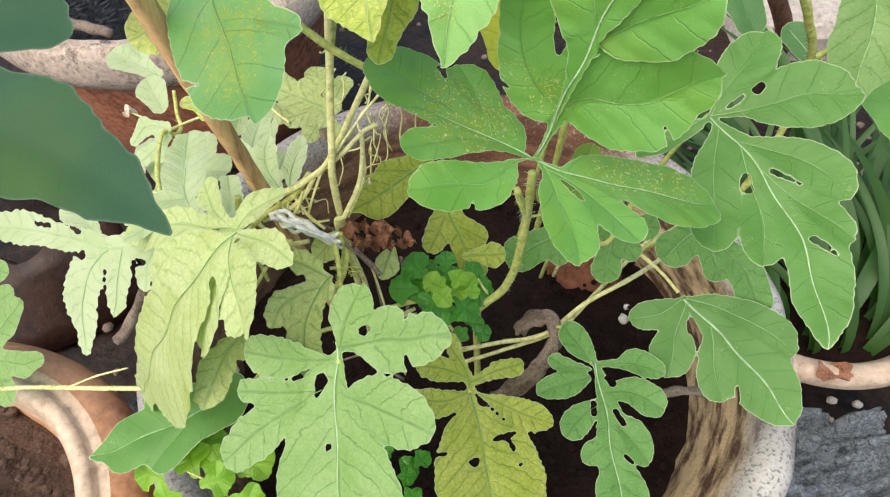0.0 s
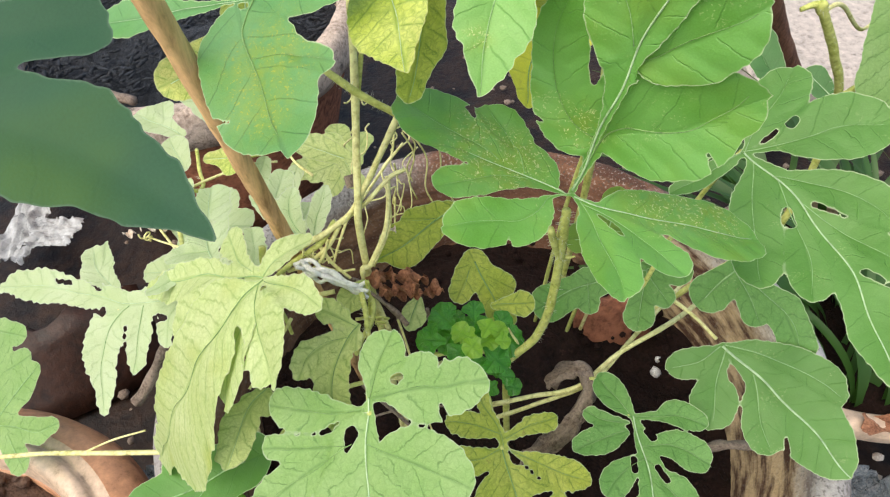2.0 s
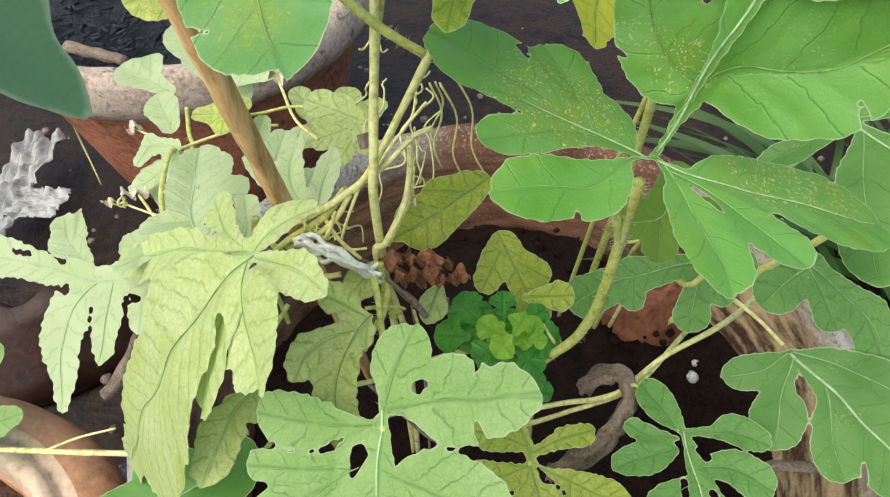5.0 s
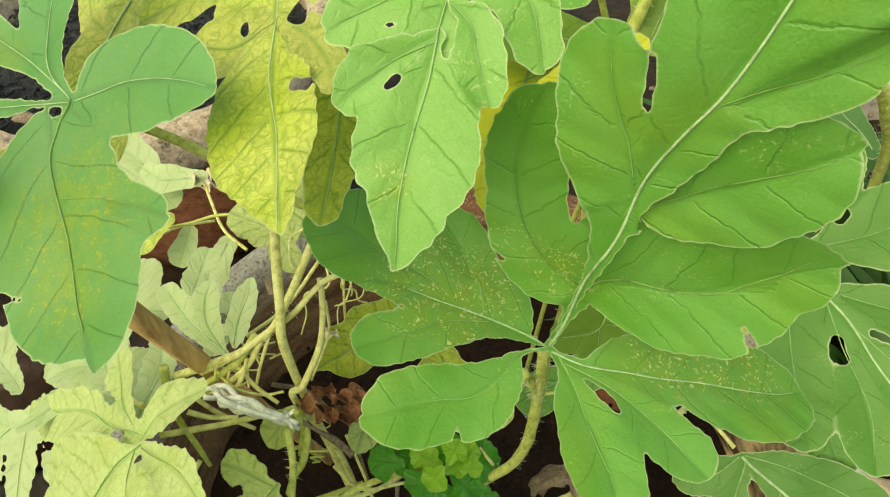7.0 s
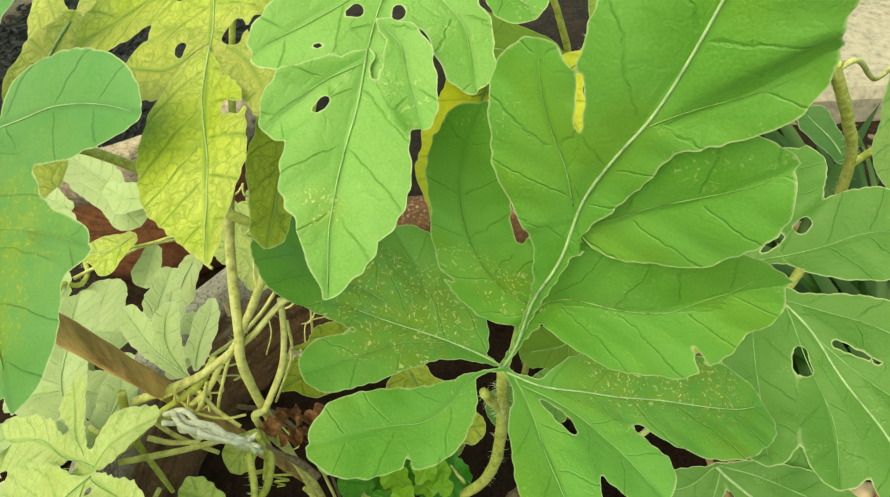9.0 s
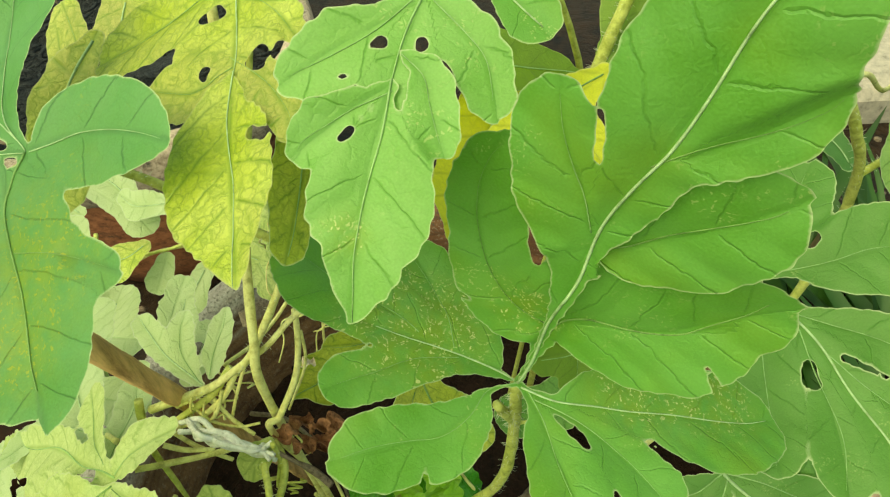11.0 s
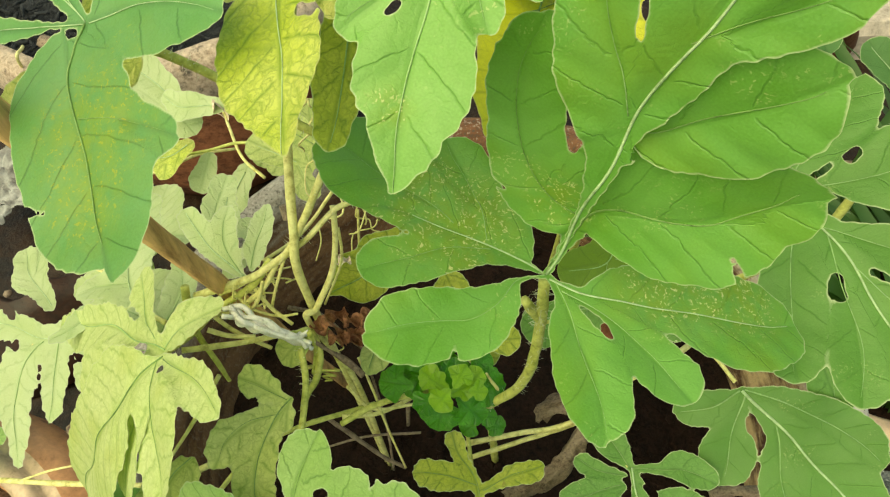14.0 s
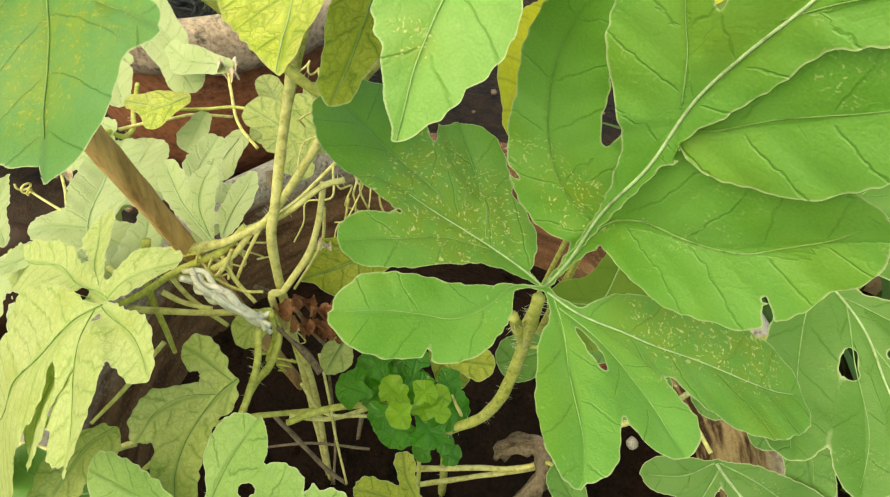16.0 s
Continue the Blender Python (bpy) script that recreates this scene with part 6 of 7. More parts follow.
for path, r in (([(-0.0552, 0.2134, 0.4276), (-0.0653, 0.2103, 0.4186), (-0.0789, 0.2058, 0.4112), (-0.0874, 0.2035, 0.408)], 0.0011), ([(-0.0632, 0.2106, 0.4188), (-0.0698, 0.2049, 0.4102), (-0.0803, 0.2007, 0.403), (-0.0899, 0.1988, 0.4002)], 0.0015), ([(-0.0594, 0.2111, 0.4218), (-0.0647, 0.2062, 0.4099), (-0.068, 0.2016, 0.4008)], 0.0009)) + (
                ([(-0.084, 0.2064, 0.4104), (-0.0757, 0.1997, 0.4046), (-0.0657, 0.1981, 0.4004), (-0.0575, 0.1998, 0.3991)], 0.0008), ([(-0.0977, 0.2029, 0.3998), (-0.087, 0.1979, 0.3876), (-0.0741, 0.196, 0.3752)], 0.0014), ([(-0.0398, 0.2251, 0.4228), (-0.0411, 0.2206, 0.4059), (-0.0503, 0.2108, 0.3873)], 0.0008),
                ([(-0.0483, 0.1959, 0.3332), (-0.0376, 0.1911, 0.3167), (-0.0169, 0.1952, 0.3127)], 0.0012), ([(-0.0532, 0.1875, 0.3146), (-0.0354, 0.1912, 0.3104), (-0.0182, 0.2003, 0.3103)], 0.0016), ([(-0.0592, 0.1862, 0.3763), (-0.0509, 0.1884, 0.3752)], 0.0012), ([(-0.0409, 0.203, 0.3507), (-0.0364, 0.1957, 0.3326), (-0.0321, 0.187, 0.3008), (-0.0253, 0.1763, 0.2676)], 0.0009)):
    stem(pale_vine, path, r * 1.2, r, STRAW)
stem(pale_vine, [(-0.1809, 0.3384, 0.3598), (-0.1746, 0.3186, 0.3582), (-0.17, 0.3083, 0.3571), (-0.1697, 0.2991, 0.3592), (-0.1723, 0.2954, 0.3639), (-0.1741, 0.2931, 0.3672), (-0.1731, 0.2809, 0.3684), (-0.1679, 0.2608, 0.3726), (-0.1604, 0.2403, 0.3765), (-0.146, 0.2155, 0.3897)], 0.0018, 0.0021, STALK, "stalk", fuzz=60)
stem(pale_vine, [(-0.1749, 0.3029, 0.3594), (-0.166, 0.3104, 0.3585), (-0.1532, 0.3186, 0.3582), (-0.1454, 0.3291, 0.3533), (-0.1293, 0.3382, 0.3475)], 0.0014, 0.0013, STRAW)
stem(pale_vine, [(-0.2016, 0.3124, 0.366), (-0.1912, 0.3088, 0.3635), (-0.1782, 0.3011, 0.3642)], 0.0008, 0.0012, STRAW, "stalk")
stem(pale_vine, [(-0.1872, 0.2682, 0.3595), (-0.1729, 0.25, 0.3651), (-0.1546, 0.2262, 0.3789), (-0.1437, 0.2131, 0.388)], 0.0010, 0.0014, STRAW, "stalk")
stem(pale_vine, [(-0.0359, 0.2756, 0.4135), (-0.0446, 0.2667, 0.4073), (-0.0526, 0.2593, 0.3996), (-0.0604, 0.2504, 0.3934), (-0.0694, 0.2414, 0.3895), (-0.0806, 0.2318, 0.3889)], 0.0012, 0.0014, STRAW)
stem(pale_vine, [(-0.0709, 0.2173, 0.3727), (-0.0586, 0.2194, 0.3619), (-0.0471, 0.2146, 0.3464), (-0.0394, 0.212, 0.3385)], 0.0016, 0.0010, TWIG, "dry_stalk")
stem(pale_vine, [(-0.0422, 0.264, 0.384), (-0.0431, 0.2531, 0.3633), (-0.039, 0.244, 0.3439)], 0.0009, 0.0009, STRAW)
stem(pale_vine, [(-0.0798, 0.1889, 0.2542), (-0.0499, 0.1962, 0.2585), (-0.0188, 0.1986, 0.2591)], 0.0010, 0.0012, TWIG, "dry_stalk")
stem(pale_vine, [(-0.0432, 0.2162, 0.3357), (-0.0398, 0.2078, 0.3043), (-0.0367, 0.1972, 0.2712), (-0.0359, 0.1839, 0.2362)], 0.0011, 0.0011, TWIG, "dry_stalk")
# curly tendrils
def coil(start, end, turns, r, out=0.0, seed=0):
    """A path that winds round the line from start to end and tightens."""
    a, b = Vector(start), Vector(end)
    d = (b - a).normalized()
    x = d.orthogonal().normalized()
    y = d.cross(x)
    pts = []
    for i in range(int(turns * 10) + 1):
        t = i / (turns * 10)
        k = r * (1 - 0.75 * t) if out == 0 else r * (0.4 + 0.6 * t)
        p = a.lerp(b, t ** 0.8)
        pts.append(p + (x * math.cos(turns * 2 * math.pi * t + seed) + y * math.sin(turns * 2 * math.pi * t + seed)) * k)
    return pts


stem(pale_vine, coil((-0.046, 0.1846, 0.3808), (-0.0467, 0.1794, 0.379), 2.6, 0.0042, seed=1), 0.0007, 0.0005, STALK, "tendril")
stem(pale_vine, coil((-0.1764, 0.2371, 0.3882), (-0.171, 0.233, 0.3873), 2.2, 0.0030, seed=2), 0.0007, 0.0007, STRAW, "tendril")
stem(pale_vine, [(-0.1737, 0.2355, 0.3868), (-0.1652, 0.2321, 0.3863), (-0.153, 0.2276, 0.386), (-0.1374, 0.2221, 0.3875)], 0.0007, 0.0010, STRAW, "tendril")
stem(pale_vine, coil((-0.0629, 0.2771, 0.4432), (-0.0517, 0.2746, 0.441), 2.5, 0.0028, seed=3), 0.0007, 0.0006, STRAW, "tendril")
stem(pale_vine, coil((-0.0346, 0.2435, 0.4538), (-0.0389, 0.2411, 0.4387), 2.2, 0.0026, seed=4), 0.0006, 0.0006, STRAW, "tendril")
stem(pale_vine, coil((-0.0837, 0.2051, 0.4106), (-0.0692, 0.1997, 0.4044), 3.5, 0.0030, seed=5), 0.0006, 0.0006, STRAW, "tendril")
for k, (a, b) in enumerate((((0.0, 0.0, 0.0), (0.004, 0.006, -0.05)), ((0.004, 0.0, 0.0), (0.014, 0.004, -0.055)), ((0.008, 0.004, 0.003), (0.024, 0.012, -0.06)), ((0.002, 0.006, -0.004), (0.001, 0.02, -0.05)))):
    p = Vector((-0.0322, 0.2394, 0.4504))
    q, e = p + Vector(a), p + Vector(b)
    stem(pale_vine, [q, q.lerp(e, 0.35) + Vector((0.003, 0.002, 0)), q.lerp(e, 0.7) - Vector((0.002, 0, 0)), e], 0.0007, 0.0006, STRAW, "tendril")

rnd = random.Random(77)
for a, e in (((-0.0369, 0.2898, 0.4112), (-0.0471, 0.2548, 0.3745)), ((-0.0415, 0.2794, 0.4162), (-0.057, 0.2338, 0.3842)), ((-0.0422, 0.2816, 0.3933), (-0.0384, 0.2603, 0.3723)), ((-0.0307, 0.2896, 0.3989), (-0.0471, 0.2347, 0.3604)), ((-0.0548, 0.2924, 0.4131), (-0.0624, 0.2637, 0.393)), ((-0.0471, 0.2642, 0.3933), (-0.0315, 0.2615, 0.367)),
             ((-0.0668, 0.2253, 0.3905), (-0.0831, 0.2131, 0.3942)), ((-0.0709, 0.2192, 0.3923), (-0.0905, 0.2045, 0.3943)), ((-0.0634, 0.303, 0.4083), (-0.0771, 0.2964, 0.3792)), ((-0.0795, 0.2273, 0.3919), (-0.0632, 0.2231, 0.3767)), ((-0.0586, 0.2168, 0.3601), (-0.053, 0.2093, 0.3426))):
    a, e = Vector(a), Vector(e)
    path = [a.lerp(e, k / 6) + Vector((rnd.gauss(0, 0.0028), rnd.gauss(0, 0.0028), rnd.gauss(0, 0.0028))) * (1 if 0 < k < 6 else 0.3) for k in range(7)]
    stem(pale_vine, path, rnd.uniform(0.0006, 0.0010), 0.0005, STRAW, "tendril", sides=6)

# crinkled dark shoots
rnd = random.Random(11)


def shoot(plant, centre, count, spread, size, material, label, seed):
    """A tuft of small puckered leaves round one point."""
    r = random.Random(seed)
    for k in range(count):
        a = 2 * math.pi * k / count * 1.618 + r.uniform(-0.4, 0.4)
        d = spread * math.sqrt((k + 0.5) / count)
        at = Vector(centre) + Vector((d * math.cos(a), d * math.sin(a) * 0.8, 0.004 * r.uniform(-1, 1) - 0.25 * d))
        out = Vector((math.cos(a), math.sin(a), 0.15))
        nrm = Vector((0.4 * math.cos(a), 0.4 * math.sin(a) - 0.55, 1.0))
        s = size * r.uniform(0.75, 1.2)
        lobes = [(0, -0.6 * s, 0, 0.35 * s, 0.25 * s, 0.62 * s), (0, 0, -0.5 * s, 0.1 * s, 0.3 * s, 0.42 * s), (0, 0, 0.5 * s, 0.1 * s, 0.3 * s, 0.42 * s)]
        leaf(plant, material, at, out, nrm, (-18 + r.uniform(0, 10), 0, -14), lobes, (), label, step=0.6, ripple=1.6, pucker=1.6, jag=0.5, droop=0, seed=r.uniform(0, 9), ribs=False, shingle=0)


shoot(green_vine, (0.0, 0.192, 0.352), 16, 0.023, 9.0, CRINKLED, "small crinkled glossy dark green leaf", 5)
shoot(green_vine, (0.004, 0.186, 0.358), 7, 0.013, 6.0, SPRIG, "small crinkled bright green leaf", 15)
shoot(green_vine, (0.0151, 0.1915, 0.3058), 5, 0.010, 7.0, CRINKLED, "small crinkled bright green leaf", 8)
weed = thing("weed", (-0.0375, 0.1378, 0.19), "low bright green weed with small round leaves on the soil", "plant", "weeds")
shoot(weed, (-0.0317, 0.1286, 0.215), 9, 0.024, 8.0, CRINKLED, "", 3)
weed = thing("weed", (-0.1428, 0.1134, 0.25), "low bright green weed with small round leaves over the rim", "plant", "weeds")
shoot(weed, (-0.131, 0.1004, 0.2969), 9, 0.034, 11.0, SPRIG, "", 6)
stem(weed, [(-0.1398, 0.1063, 0.2974), (-0.1282, 0.1018, 0.2918), (-0.1191, 0.0968, 0.2761)], 0.0009, 0.0009, STALK)

# ---------------------------------------------------------------- stick, stake, twine, dry bits
stick = tagged(part("support_stick", tube([(-0.0945, 0.160, 0.600), (-0.092, 0.176, 0.540), (-0.090, 0.191, 0.477), (-0.088, 0.206, 0.414), (-0.085, 0.233, 0.30), (-0.081, 0.262, 0.17)], 0.0039, 0.0036, 9, 8, 0.22, ribs=0.08), STICK), "slanting brown wooden support stick pushed into the pot", "stick")
stake = tagged(part("garden_stake", tube([(-0.050, 0.275, 0.535), (-0.051, 0.249, 0.484), (-0.0525, 0.215, 0.438), (-0.053, 0.205, 0.412), (-0.05, 0.205, 0.30), (-0.048, 0.205, 0.17)], 0.0018, 0.0018, 8, 8, 0.15), STRAW), "thin upright yellow-green cane with a dark node", "cane")
part("node", tube([(-0.0577, 0.2262, 0.4365), (-0.0571, 0.2246, 0.4344), (-0.0565, 0.2226, 0.4321)], 0.0026, 0.0025, 8, 4, 0.5), TWIG, stake, "dark dried node")
twine = thing("twine_tie", (-0.072, 0.1917, 0.4043), "frayed white twine tying the vines to the stick", "twine")
rnd = random.Random(31)
for k in range(9):
    p = []
    for q, s in zip([(-0.0825, 0.1968, 0.4069), (-0.0759, 0.1932, 0.4063), (-0.0688, 0.1899, 0.4054), (-0.0618, 0.1886, 0.4021), (-0.0563, 0.1887, 0.3988), (-0.0524, 0.1893, 0.3953)], (1.6, 1.0, 1.0, 0.9, 0.6, 1.2)):
        p.append(Vector(q) + Vector((rnd.gauss(0, 0.0012), 0.55 * rnd.gauss(0, 0.003), 0.7 * rnd.gauss(0, 0.003))) * s)
    part("strand", tube(p, 0.0012, 0.0009, 6, 6, 0.3), TWINE, twine)
part("frayed_end", tube([(-0.0505, 0.1897, 0.3943), (-0.0442, 0.1885, 0.3866), (-0.0385, 0.187, 0.3801), (-0.0338, 0.1848, 0.3729)], 0.0009, 0.0014, 7, 7, 0.7), TWIG, twine, "dry brown frayed end")


def crumple(centre, size, seed, squash=(1, 1, 0.5)):
    """A dried, curled scrap of leaf."""
    verts, faces = [], []
    n = 16
    for i in range(n + 1):
        for j in range(n + 1):
            u, v = 2 * i / n - 1, 2 * j / n - 1
            k = math.sqrt(max(1 - 0.35 * (u * u * v * v), 0.1)) * (1 + 0.25 * noise.noise(Vector((u * 2, v * 2, seed))))
            p = Vector((u * k, v * k * 0.7, 0.7 * math.sin(3.5 * u + 2 * v + seed) + 0.9 * noise.noise(Vector((u * 1.7, v * 1.7, seed + 4))) + 0.3 * v * v))
            verts.append(Vector(centre) + Vector((p.x * squash[0], p.y * squash[1], p.z * squash[2])) * size)
    for i in range(n):
        for j in range(n):
            a = i * (n + 1) + j
            faces.append((a, a + 1, a + n + 2, a + n + 1))
    return verts, faces


for k, (c, s) in enumerate((((-0.0483, 0.1969, 0.3939), 0.006), ((-0.0423, 0.1939, 0.3885), 0.005), ((-0.033, 0.1973, 0.386), 0.007), ((-0.0261, 0.1963, 0.3825), 0.005), ((-0.0362, 0.2012, 0.3894), 0.005), ((-0.0300, 0.2040, 0.3840), 0.008), ((-0.0390, 0.1985, 0.3800), 0.007), ((-0.0200, 0.2010, 0.3790), 0.006), ((-0.0450, 0.2050, 0.3860), 0.006))):
    tagged(part("dry_leaf", crumple(c, 0.85 * s, k * 2.7, (1, 0.8, 0.9)), DRY, pale_vine), "curled reddish brown dead leaf")
tagged(part("dry_leaf", crumple((0.3443, 0.2459, 0.118), 0.016, 3.3, (1, 0.8, 0.35)), DRY), "curled brown dead leaf lying on the pot rim", "dead leaf")

PETAL = rough_mat("dried_petal", (0.55, 0.42, 0.34), (0.72, 0.62, 0.52), 90.0, 0.8, 0.5, dist=0.001)
for k, (c, s) in enumerate((((-0.2016, 0.3124, 0.366), 0.0042), ((-0.1865, 0.2682, 0.3595), 0.004), ((-0.1183, 0.3249, 0.3934), 0.0052), ((-0.1156, 0.3206, 0.3923), 0.004), ((-0.0417, 0.2249, 0.3991), 0.003), ((-0.2271, 0.3163, 0.3095), 0.005), ((-0.2391, 0.312, 0.3063), 0.004))):
    tagged(part("dried_flower", crumple(c, s, k * 1.9 + 0.4, (1, 1, 0.8)), PETAL, pale_vine), "small dried pinkish flower")
root = thing("dry_root", (0.0672, 0.2156, 0.2), "gnarled dry brown root lying across the stems", "root")
part("root_branch", tube([(0.0487, 0.2038, 0.2753), (0.0552, 0.2062, 0.2855), (0.0654, 0.2052, 0.291), (0.0693, 0.1964, 0.2909), (0.0655, 0.1857, 0.2846), (0.0611, 0.1788, 0.2786), (0.0509, 0.1727, 0.2682), (0.0374, 0.1686, 0.2531), (0.0304, 0.1685, 0.2457)], 0.0046, 0.0040, 18, 16, 1.3), TWIG, root)
part("root_branch", tube([(0.0621, 0.1788, 0.2786), (0.0564, 0.1721, 0.2678), (0.0485, 0.1701, 0.2542), (0.0415, 0.1721, 0.2495)], 0.0032, 0.0022, 8, 7, 0.7), TWIG, root)
tagged(part("twig", tube([(0.1391, 0.1686, 0.2531), (0.1513, 0.1699, 0.2565), (0.1686, 0.1681, 0.2589)], 0.0030, 0.0026, 8, 6, 0.6), TWIG), "short brown twig lying at the pot wall", "twig")
tagged(part("twig", tube([(-0.1975, 0.1836, 0.3003), (-0.1904, 0.1897, 0.307), (-0.1839, 0.198, 0.3165), (-0.1765, 0.2065, 0.3285)], 0.0042, 0.0030, 8, 6, 0.8), TWIG), "dry brown curled stalk beside the pot", "twig")
tagged(part("twig", tube([(-0.0257, 0.2177, 0.3403), (-0.0239, 0.2138, 0.3238), (-0.0232, 0.2093, 0.3069), (-0.0249, 0.1988, 0.2719)], 0.0010, 0.0012, 6, 6, 0.4), TWIG), "thin dry brown twig above the soil", "twig")
tagged(part("twig", tube([(-0.0663, 0.1944, 0.2952), (-0.0519, 0.1887, 0.2779), (-0.04, 0.1844, 0.2617), (-0.0278, 0.1821, 0.247)], 0.0012, 0.0010, 6, 6, 0.4), TWIG), "thin dry brown twig above the soil", "twig")
tagged(part("straw", tube([(-0.3941, 0.5452, 0.262), (-0.3943, 0.5292, 0.254), (-0.4934, 0.654, 0.08), (-0.4811, 0.6286, 0.006)], 0.0015, 0.0012, 6, 6, 0.2), STRAW), "dry bent straw leaning on the clay pot", "straw")
tagged(part("twig", tube([(-0.3896, 0.5644, 0.252), (-0.3627, 0.5579, 0.25), (-0.3307, 0.55, 0.246)], 0.006, 0.005, 8, 6, 0.4), TWIG), "short dry stalk on the charcoal", "twig")

# ---------------------------------------------------------------- soil bits and litter
for k, p in enumerate(((0.0719, 0.2886, 0.186), (0.0578, 0.2759, 0.186), (0.0499, 0.277, 0.186), (0.1454, 0.2615, 0.186), (0.15, 0.2732, 0.186), (0.0373, 0.2222, 0.186), (0.0368, 0.2797, 0.186))):
    tagged(part("perlite_grain", lump(0.0036 * (0.7 + 0.15 * (k % 4)), k + 1.0), PERLITE, m=Matrix.Translation(p)), "white perlite grain on dark soil", "pebble", "perlite grains")

rnd = random.Random(21)
pieces = []
for _ in range(520):
    a, r = rnd.uniform(0, 2 * math.pi), 0.17 * math.sqrt(rnd.random())
    s = rnd.uniform(0.0012, 0.0045)
    pieces.append(moved(lump(s, rnd.uniform(0, 50), (1, 1, 0.7), 0.5, 1), Matrix.Translation((PX + r * math.cos(a), PY + r * math.sin(a), 0.186 + rnd.uniform(-0.002, 0.005)))))
tagged(part("soil_crumbs", merge(pieces), SOIL), "loose crumbs of dark damp soil", "soil", kind="stuff")
pieces = []
for _ in range(500):
    a, r = rnd.uniform(0, 2 * math.pi), 0.118 * math.sqrt(rnd.random())
    s = rnd.uniform(0.0012, 0.005)
    pieces.append(moved(lump(s, rnd.uniform(0, 50), (1, 1, 0.7), 0.6, 1), Matrix.Translation((-0.368 + r * math.cos(a), 0.076 + r * math.sin(a), 0.178 + 0.012 * (1 - (r / 0.12) ** 2) + rnd.uniform(-0.003, 0.003)))))
tagged(part("soil_crumbs", merge(pieces), BROWN_SOIL), "dry brown soil crumbs", "soil", kind="stuff")
pieces = []
for _ in range(1500):
    a, r = rnd.uniform(0, 2 * math.pi), 0.18 * math.sqrt(rnd.random())
    s = rnd.uniform(0.0015, 0.0042)
    m = Matrix.Translation((-0.33 + r * math.cos(a), 0.725 + r * math.sin(a), 0.226 + 0.014 * (1 - (r / 0.18) ** 2) + rnd.uniform(-0.003, 0.004))) @ Matrix.Rotation(rnd.uniform(0, 6.28), 4, "Z")
    pieces.append(moved(lump(s, rnd.uniform(0, 50), (2.4, 0.6, 0.6), 0.5, 1), m))
tagged(part("charcoal_bits", merge(pieces), CHARCOAL), "black charcoal slivers", "charcoal", kind="stuff")


def shard(centre, radius, height, arc, lean, turn):
    """A broken, curved piece of pot wall with thickness."""
    verts, faces = [], []
    n = 14
    for j in range(5):
        for i in range(n + 1):
            a = arc * (i / n - 0.5)
            z = height * (j / 4) * (1 + 0.18 * noise.noise(Vector((i * 0.5, j, radius * 40))))
            for r in (radius, radius - 0.011):
                verts.append(Vector((r * math.cos(a) - radius, r * math.sin(a), z)))
    w = (n + 1) * 2
    for j in range(4):
        for i in range(n):
            a = j * w + i * 2
            faces += [(a, a + 2, a + w + 2, a + w), (a + 1, a + w + 1, a + w + 3, a + 3)]
    for i in range(n):
        a, b = i * 2, 4 * w + i * 2
        faces += [(a, a + 1, a + 3, a + 2), (b, b + 2, b + 3, b + 1)]
    for j in range(4):
        a, b = j * w, j * w + n * 2
        faces += [(a, a + w, a + w + 1, a + 1), (b, b + 1, b + w + 1, b + w)]
    m = Matrix.Translation(centre) @ Matrix.Rotation(turn, 4, "Z") @ Matrix.Rotation(lean, 4, "Y")
    return moved((verts, faces), m)


tagged(part("pot_shard", shard((-0.40, 0.34, 0.0), 0.16, 0.11, 1.1, radians(-38), radians(-60)), CLAY), "broken piece of brown terracotta pot in the mud", "pot shard")
tagged(part("pot_shard", shard((0.1224, 0.2881, 0.17), 0.07, 0.05, 1.0, radians(-25), radians(-80)), TERRACOTTA), "red-brown terracotta shard half buried in soil", "pot shard")


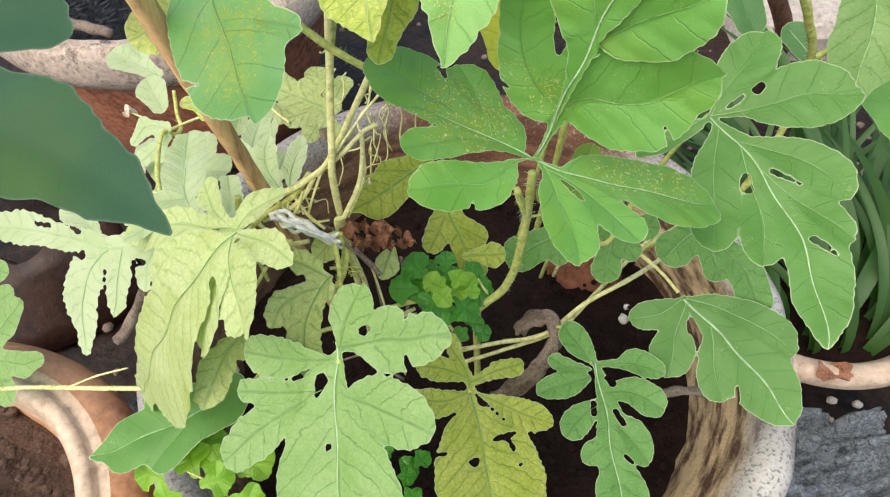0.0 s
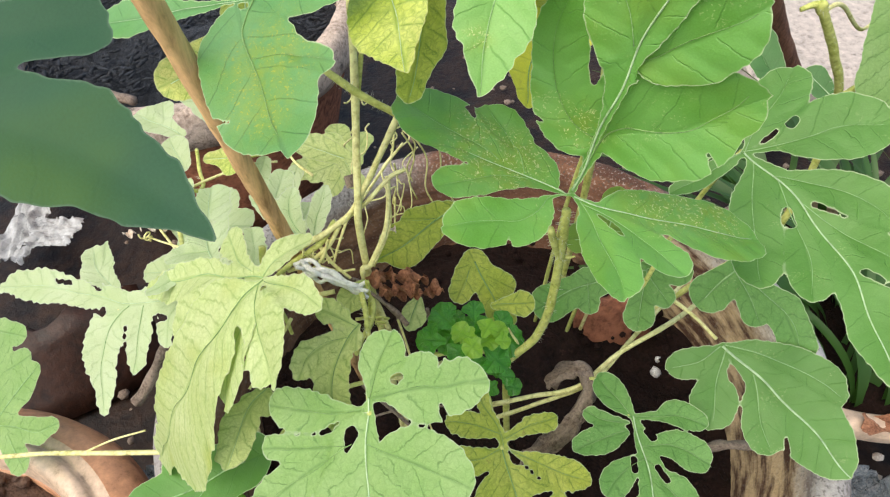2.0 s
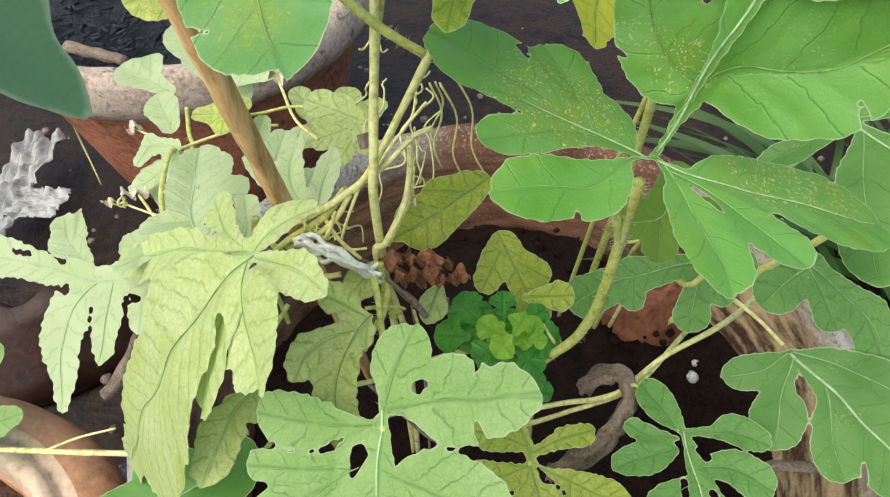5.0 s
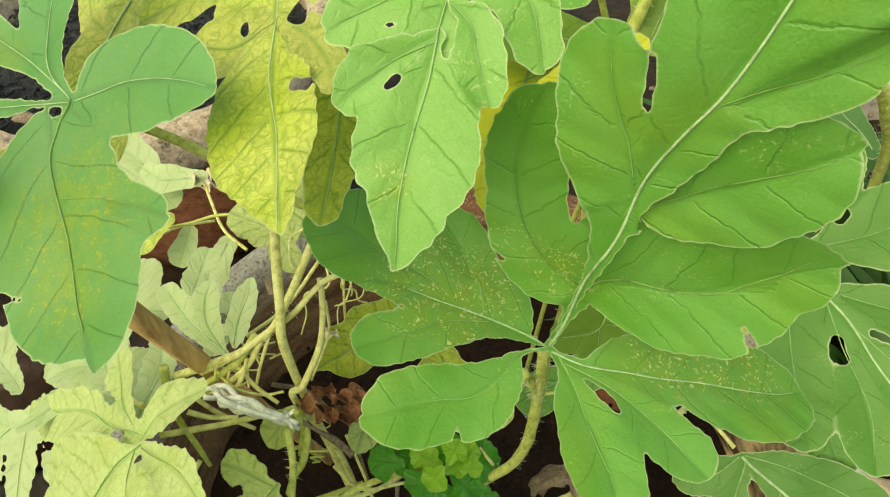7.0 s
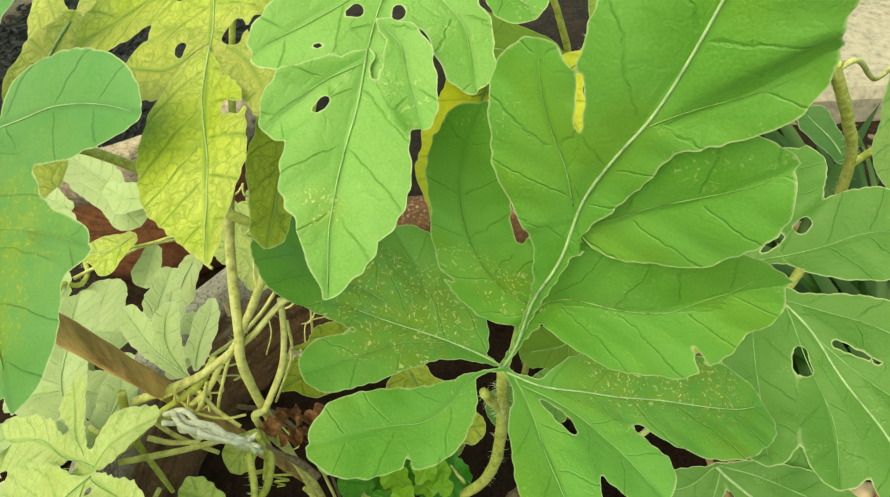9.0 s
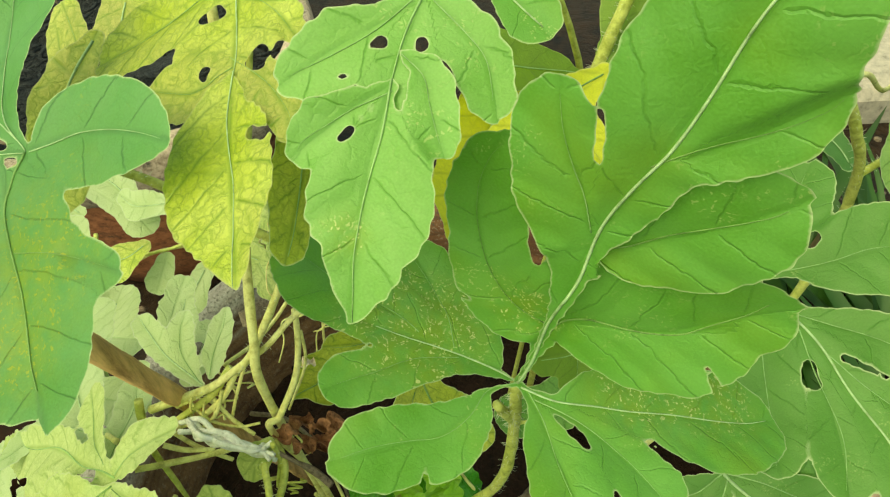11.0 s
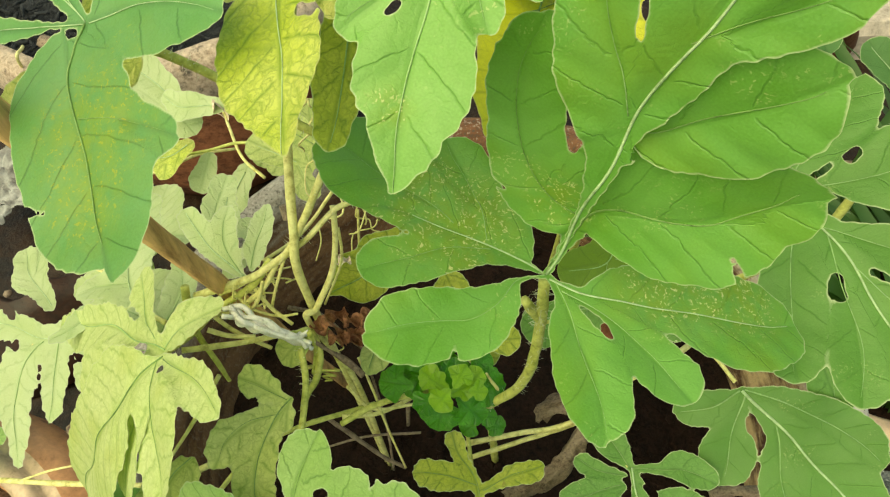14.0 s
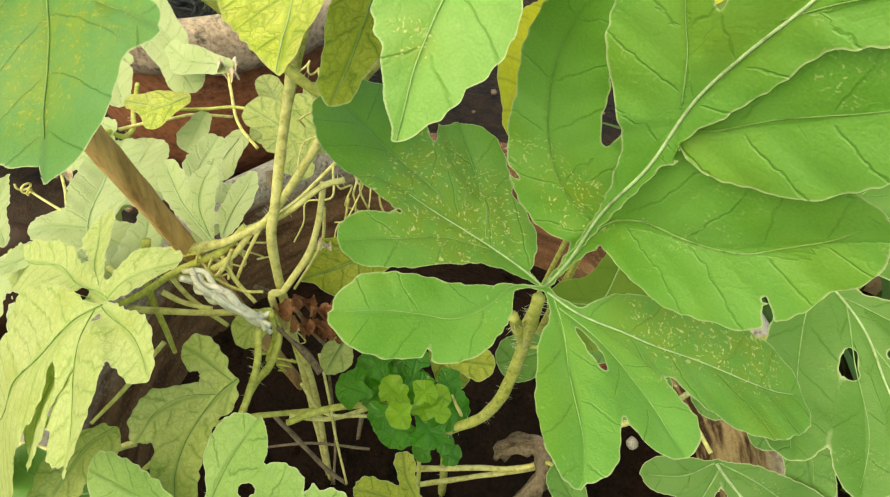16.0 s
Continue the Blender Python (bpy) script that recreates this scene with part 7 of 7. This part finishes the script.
def scrap(centre, size, seed, crease, n=26, aspect=0.8):
    """A crumpled sheet of thin plastic with a torn outline."""
    verts, faces = [], []
    for i in range(n + 1):
        for j in range(n + 1):
            u, v = 2 * i / n - 1, 2 * j / n - 1
            e = 1 + 0.22 * noise.noise(Vector((u * 1.5, v * 1.5, seed))) + 0.08 * noise.noise(Vector((u * 6, v * 6, seed)))
            z = crease * (abs(noise.noise(Vector((u * 2.2, v * 2.2, seed + 3)))) + 0.5 * abs(noise.noise(Vector((u * 6, v * 6, seed + 9)))))
            verts.append(Vector(centre) + Vector((u * e * size, v * e * size * aspect, z)))
    for i in range(n):
        for j in range(n):
            a = i * (n + 1) + j
            faces.append((a, a + 1, a + n + 2, a + n + 1))
    return verts, faces


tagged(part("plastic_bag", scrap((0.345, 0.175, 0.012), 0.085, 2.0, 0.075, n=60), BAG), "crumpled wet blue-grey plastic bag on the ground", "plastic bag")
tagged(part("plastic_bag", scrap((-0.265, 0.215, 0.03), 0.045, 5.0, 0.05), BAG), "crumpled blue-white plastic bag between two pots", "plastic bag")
tagged(part("plastic_scrap", scrap((-0.5659, 0.6036, 0.03), 0.026, 8.0, 0.022, aspect=3.2), WHITE), "torn white plastic scrap on the mud", "plastic scrap")
tagged(part("plastic_scrap", scrap((-0.5101, 0.5529, 0.05), 0.03, 11.0, 0.012), WHITE), "torn white plastic scrap on the mud", "plastic scrap")
pieces = []
for _ in range(420):
    x, y = rnd.uniform(-0.75, 0.75), rnd.uniform(0.0, 1.0)
    s = rnd.uniform(0.0015, 0.007)
    pieces.append(moved(lump(s, rnd.uniform(0, 50), (1, 1, 0.6), 0.5, 1), Matrix.Translation((x, y, 0.002 + rnd.uniform(-0.004, 0.006)))))
tagged(part("gravel", merge(pieces), TWIG), "scattered grit and clods on the mud", "gravel", kind="stuff")
for k, p in enumerate(((0.4035, 0.2652, 0.005), (0.4286, 0.2608, 0.005), (0.3926, 0.245, 0.005), (0.4097, 0.2289, 0.005))):
    tagged(part("pebble", lump(0.006, k + 20.0, (1, 0.7, 0.5)), PERLITE, m=Matrix.Translation(p)), "small white pebble on wet mud", "pebble", "white pebbles")
post = tagged(part("post", tube([Vector((0.5136, 0.8358, 0.03)) - Vector((0, 0, 0.05)), Vector((0.4857, 0.7911, 0.0637)), Vector((0.4092, 0.7565, 0.179)), Vector((0.3608, 0.7308, 0.2622))], 0.013, 0.011, 10, 6, 0.15), BARK), "dark brown wooden post behind the pots", "post")
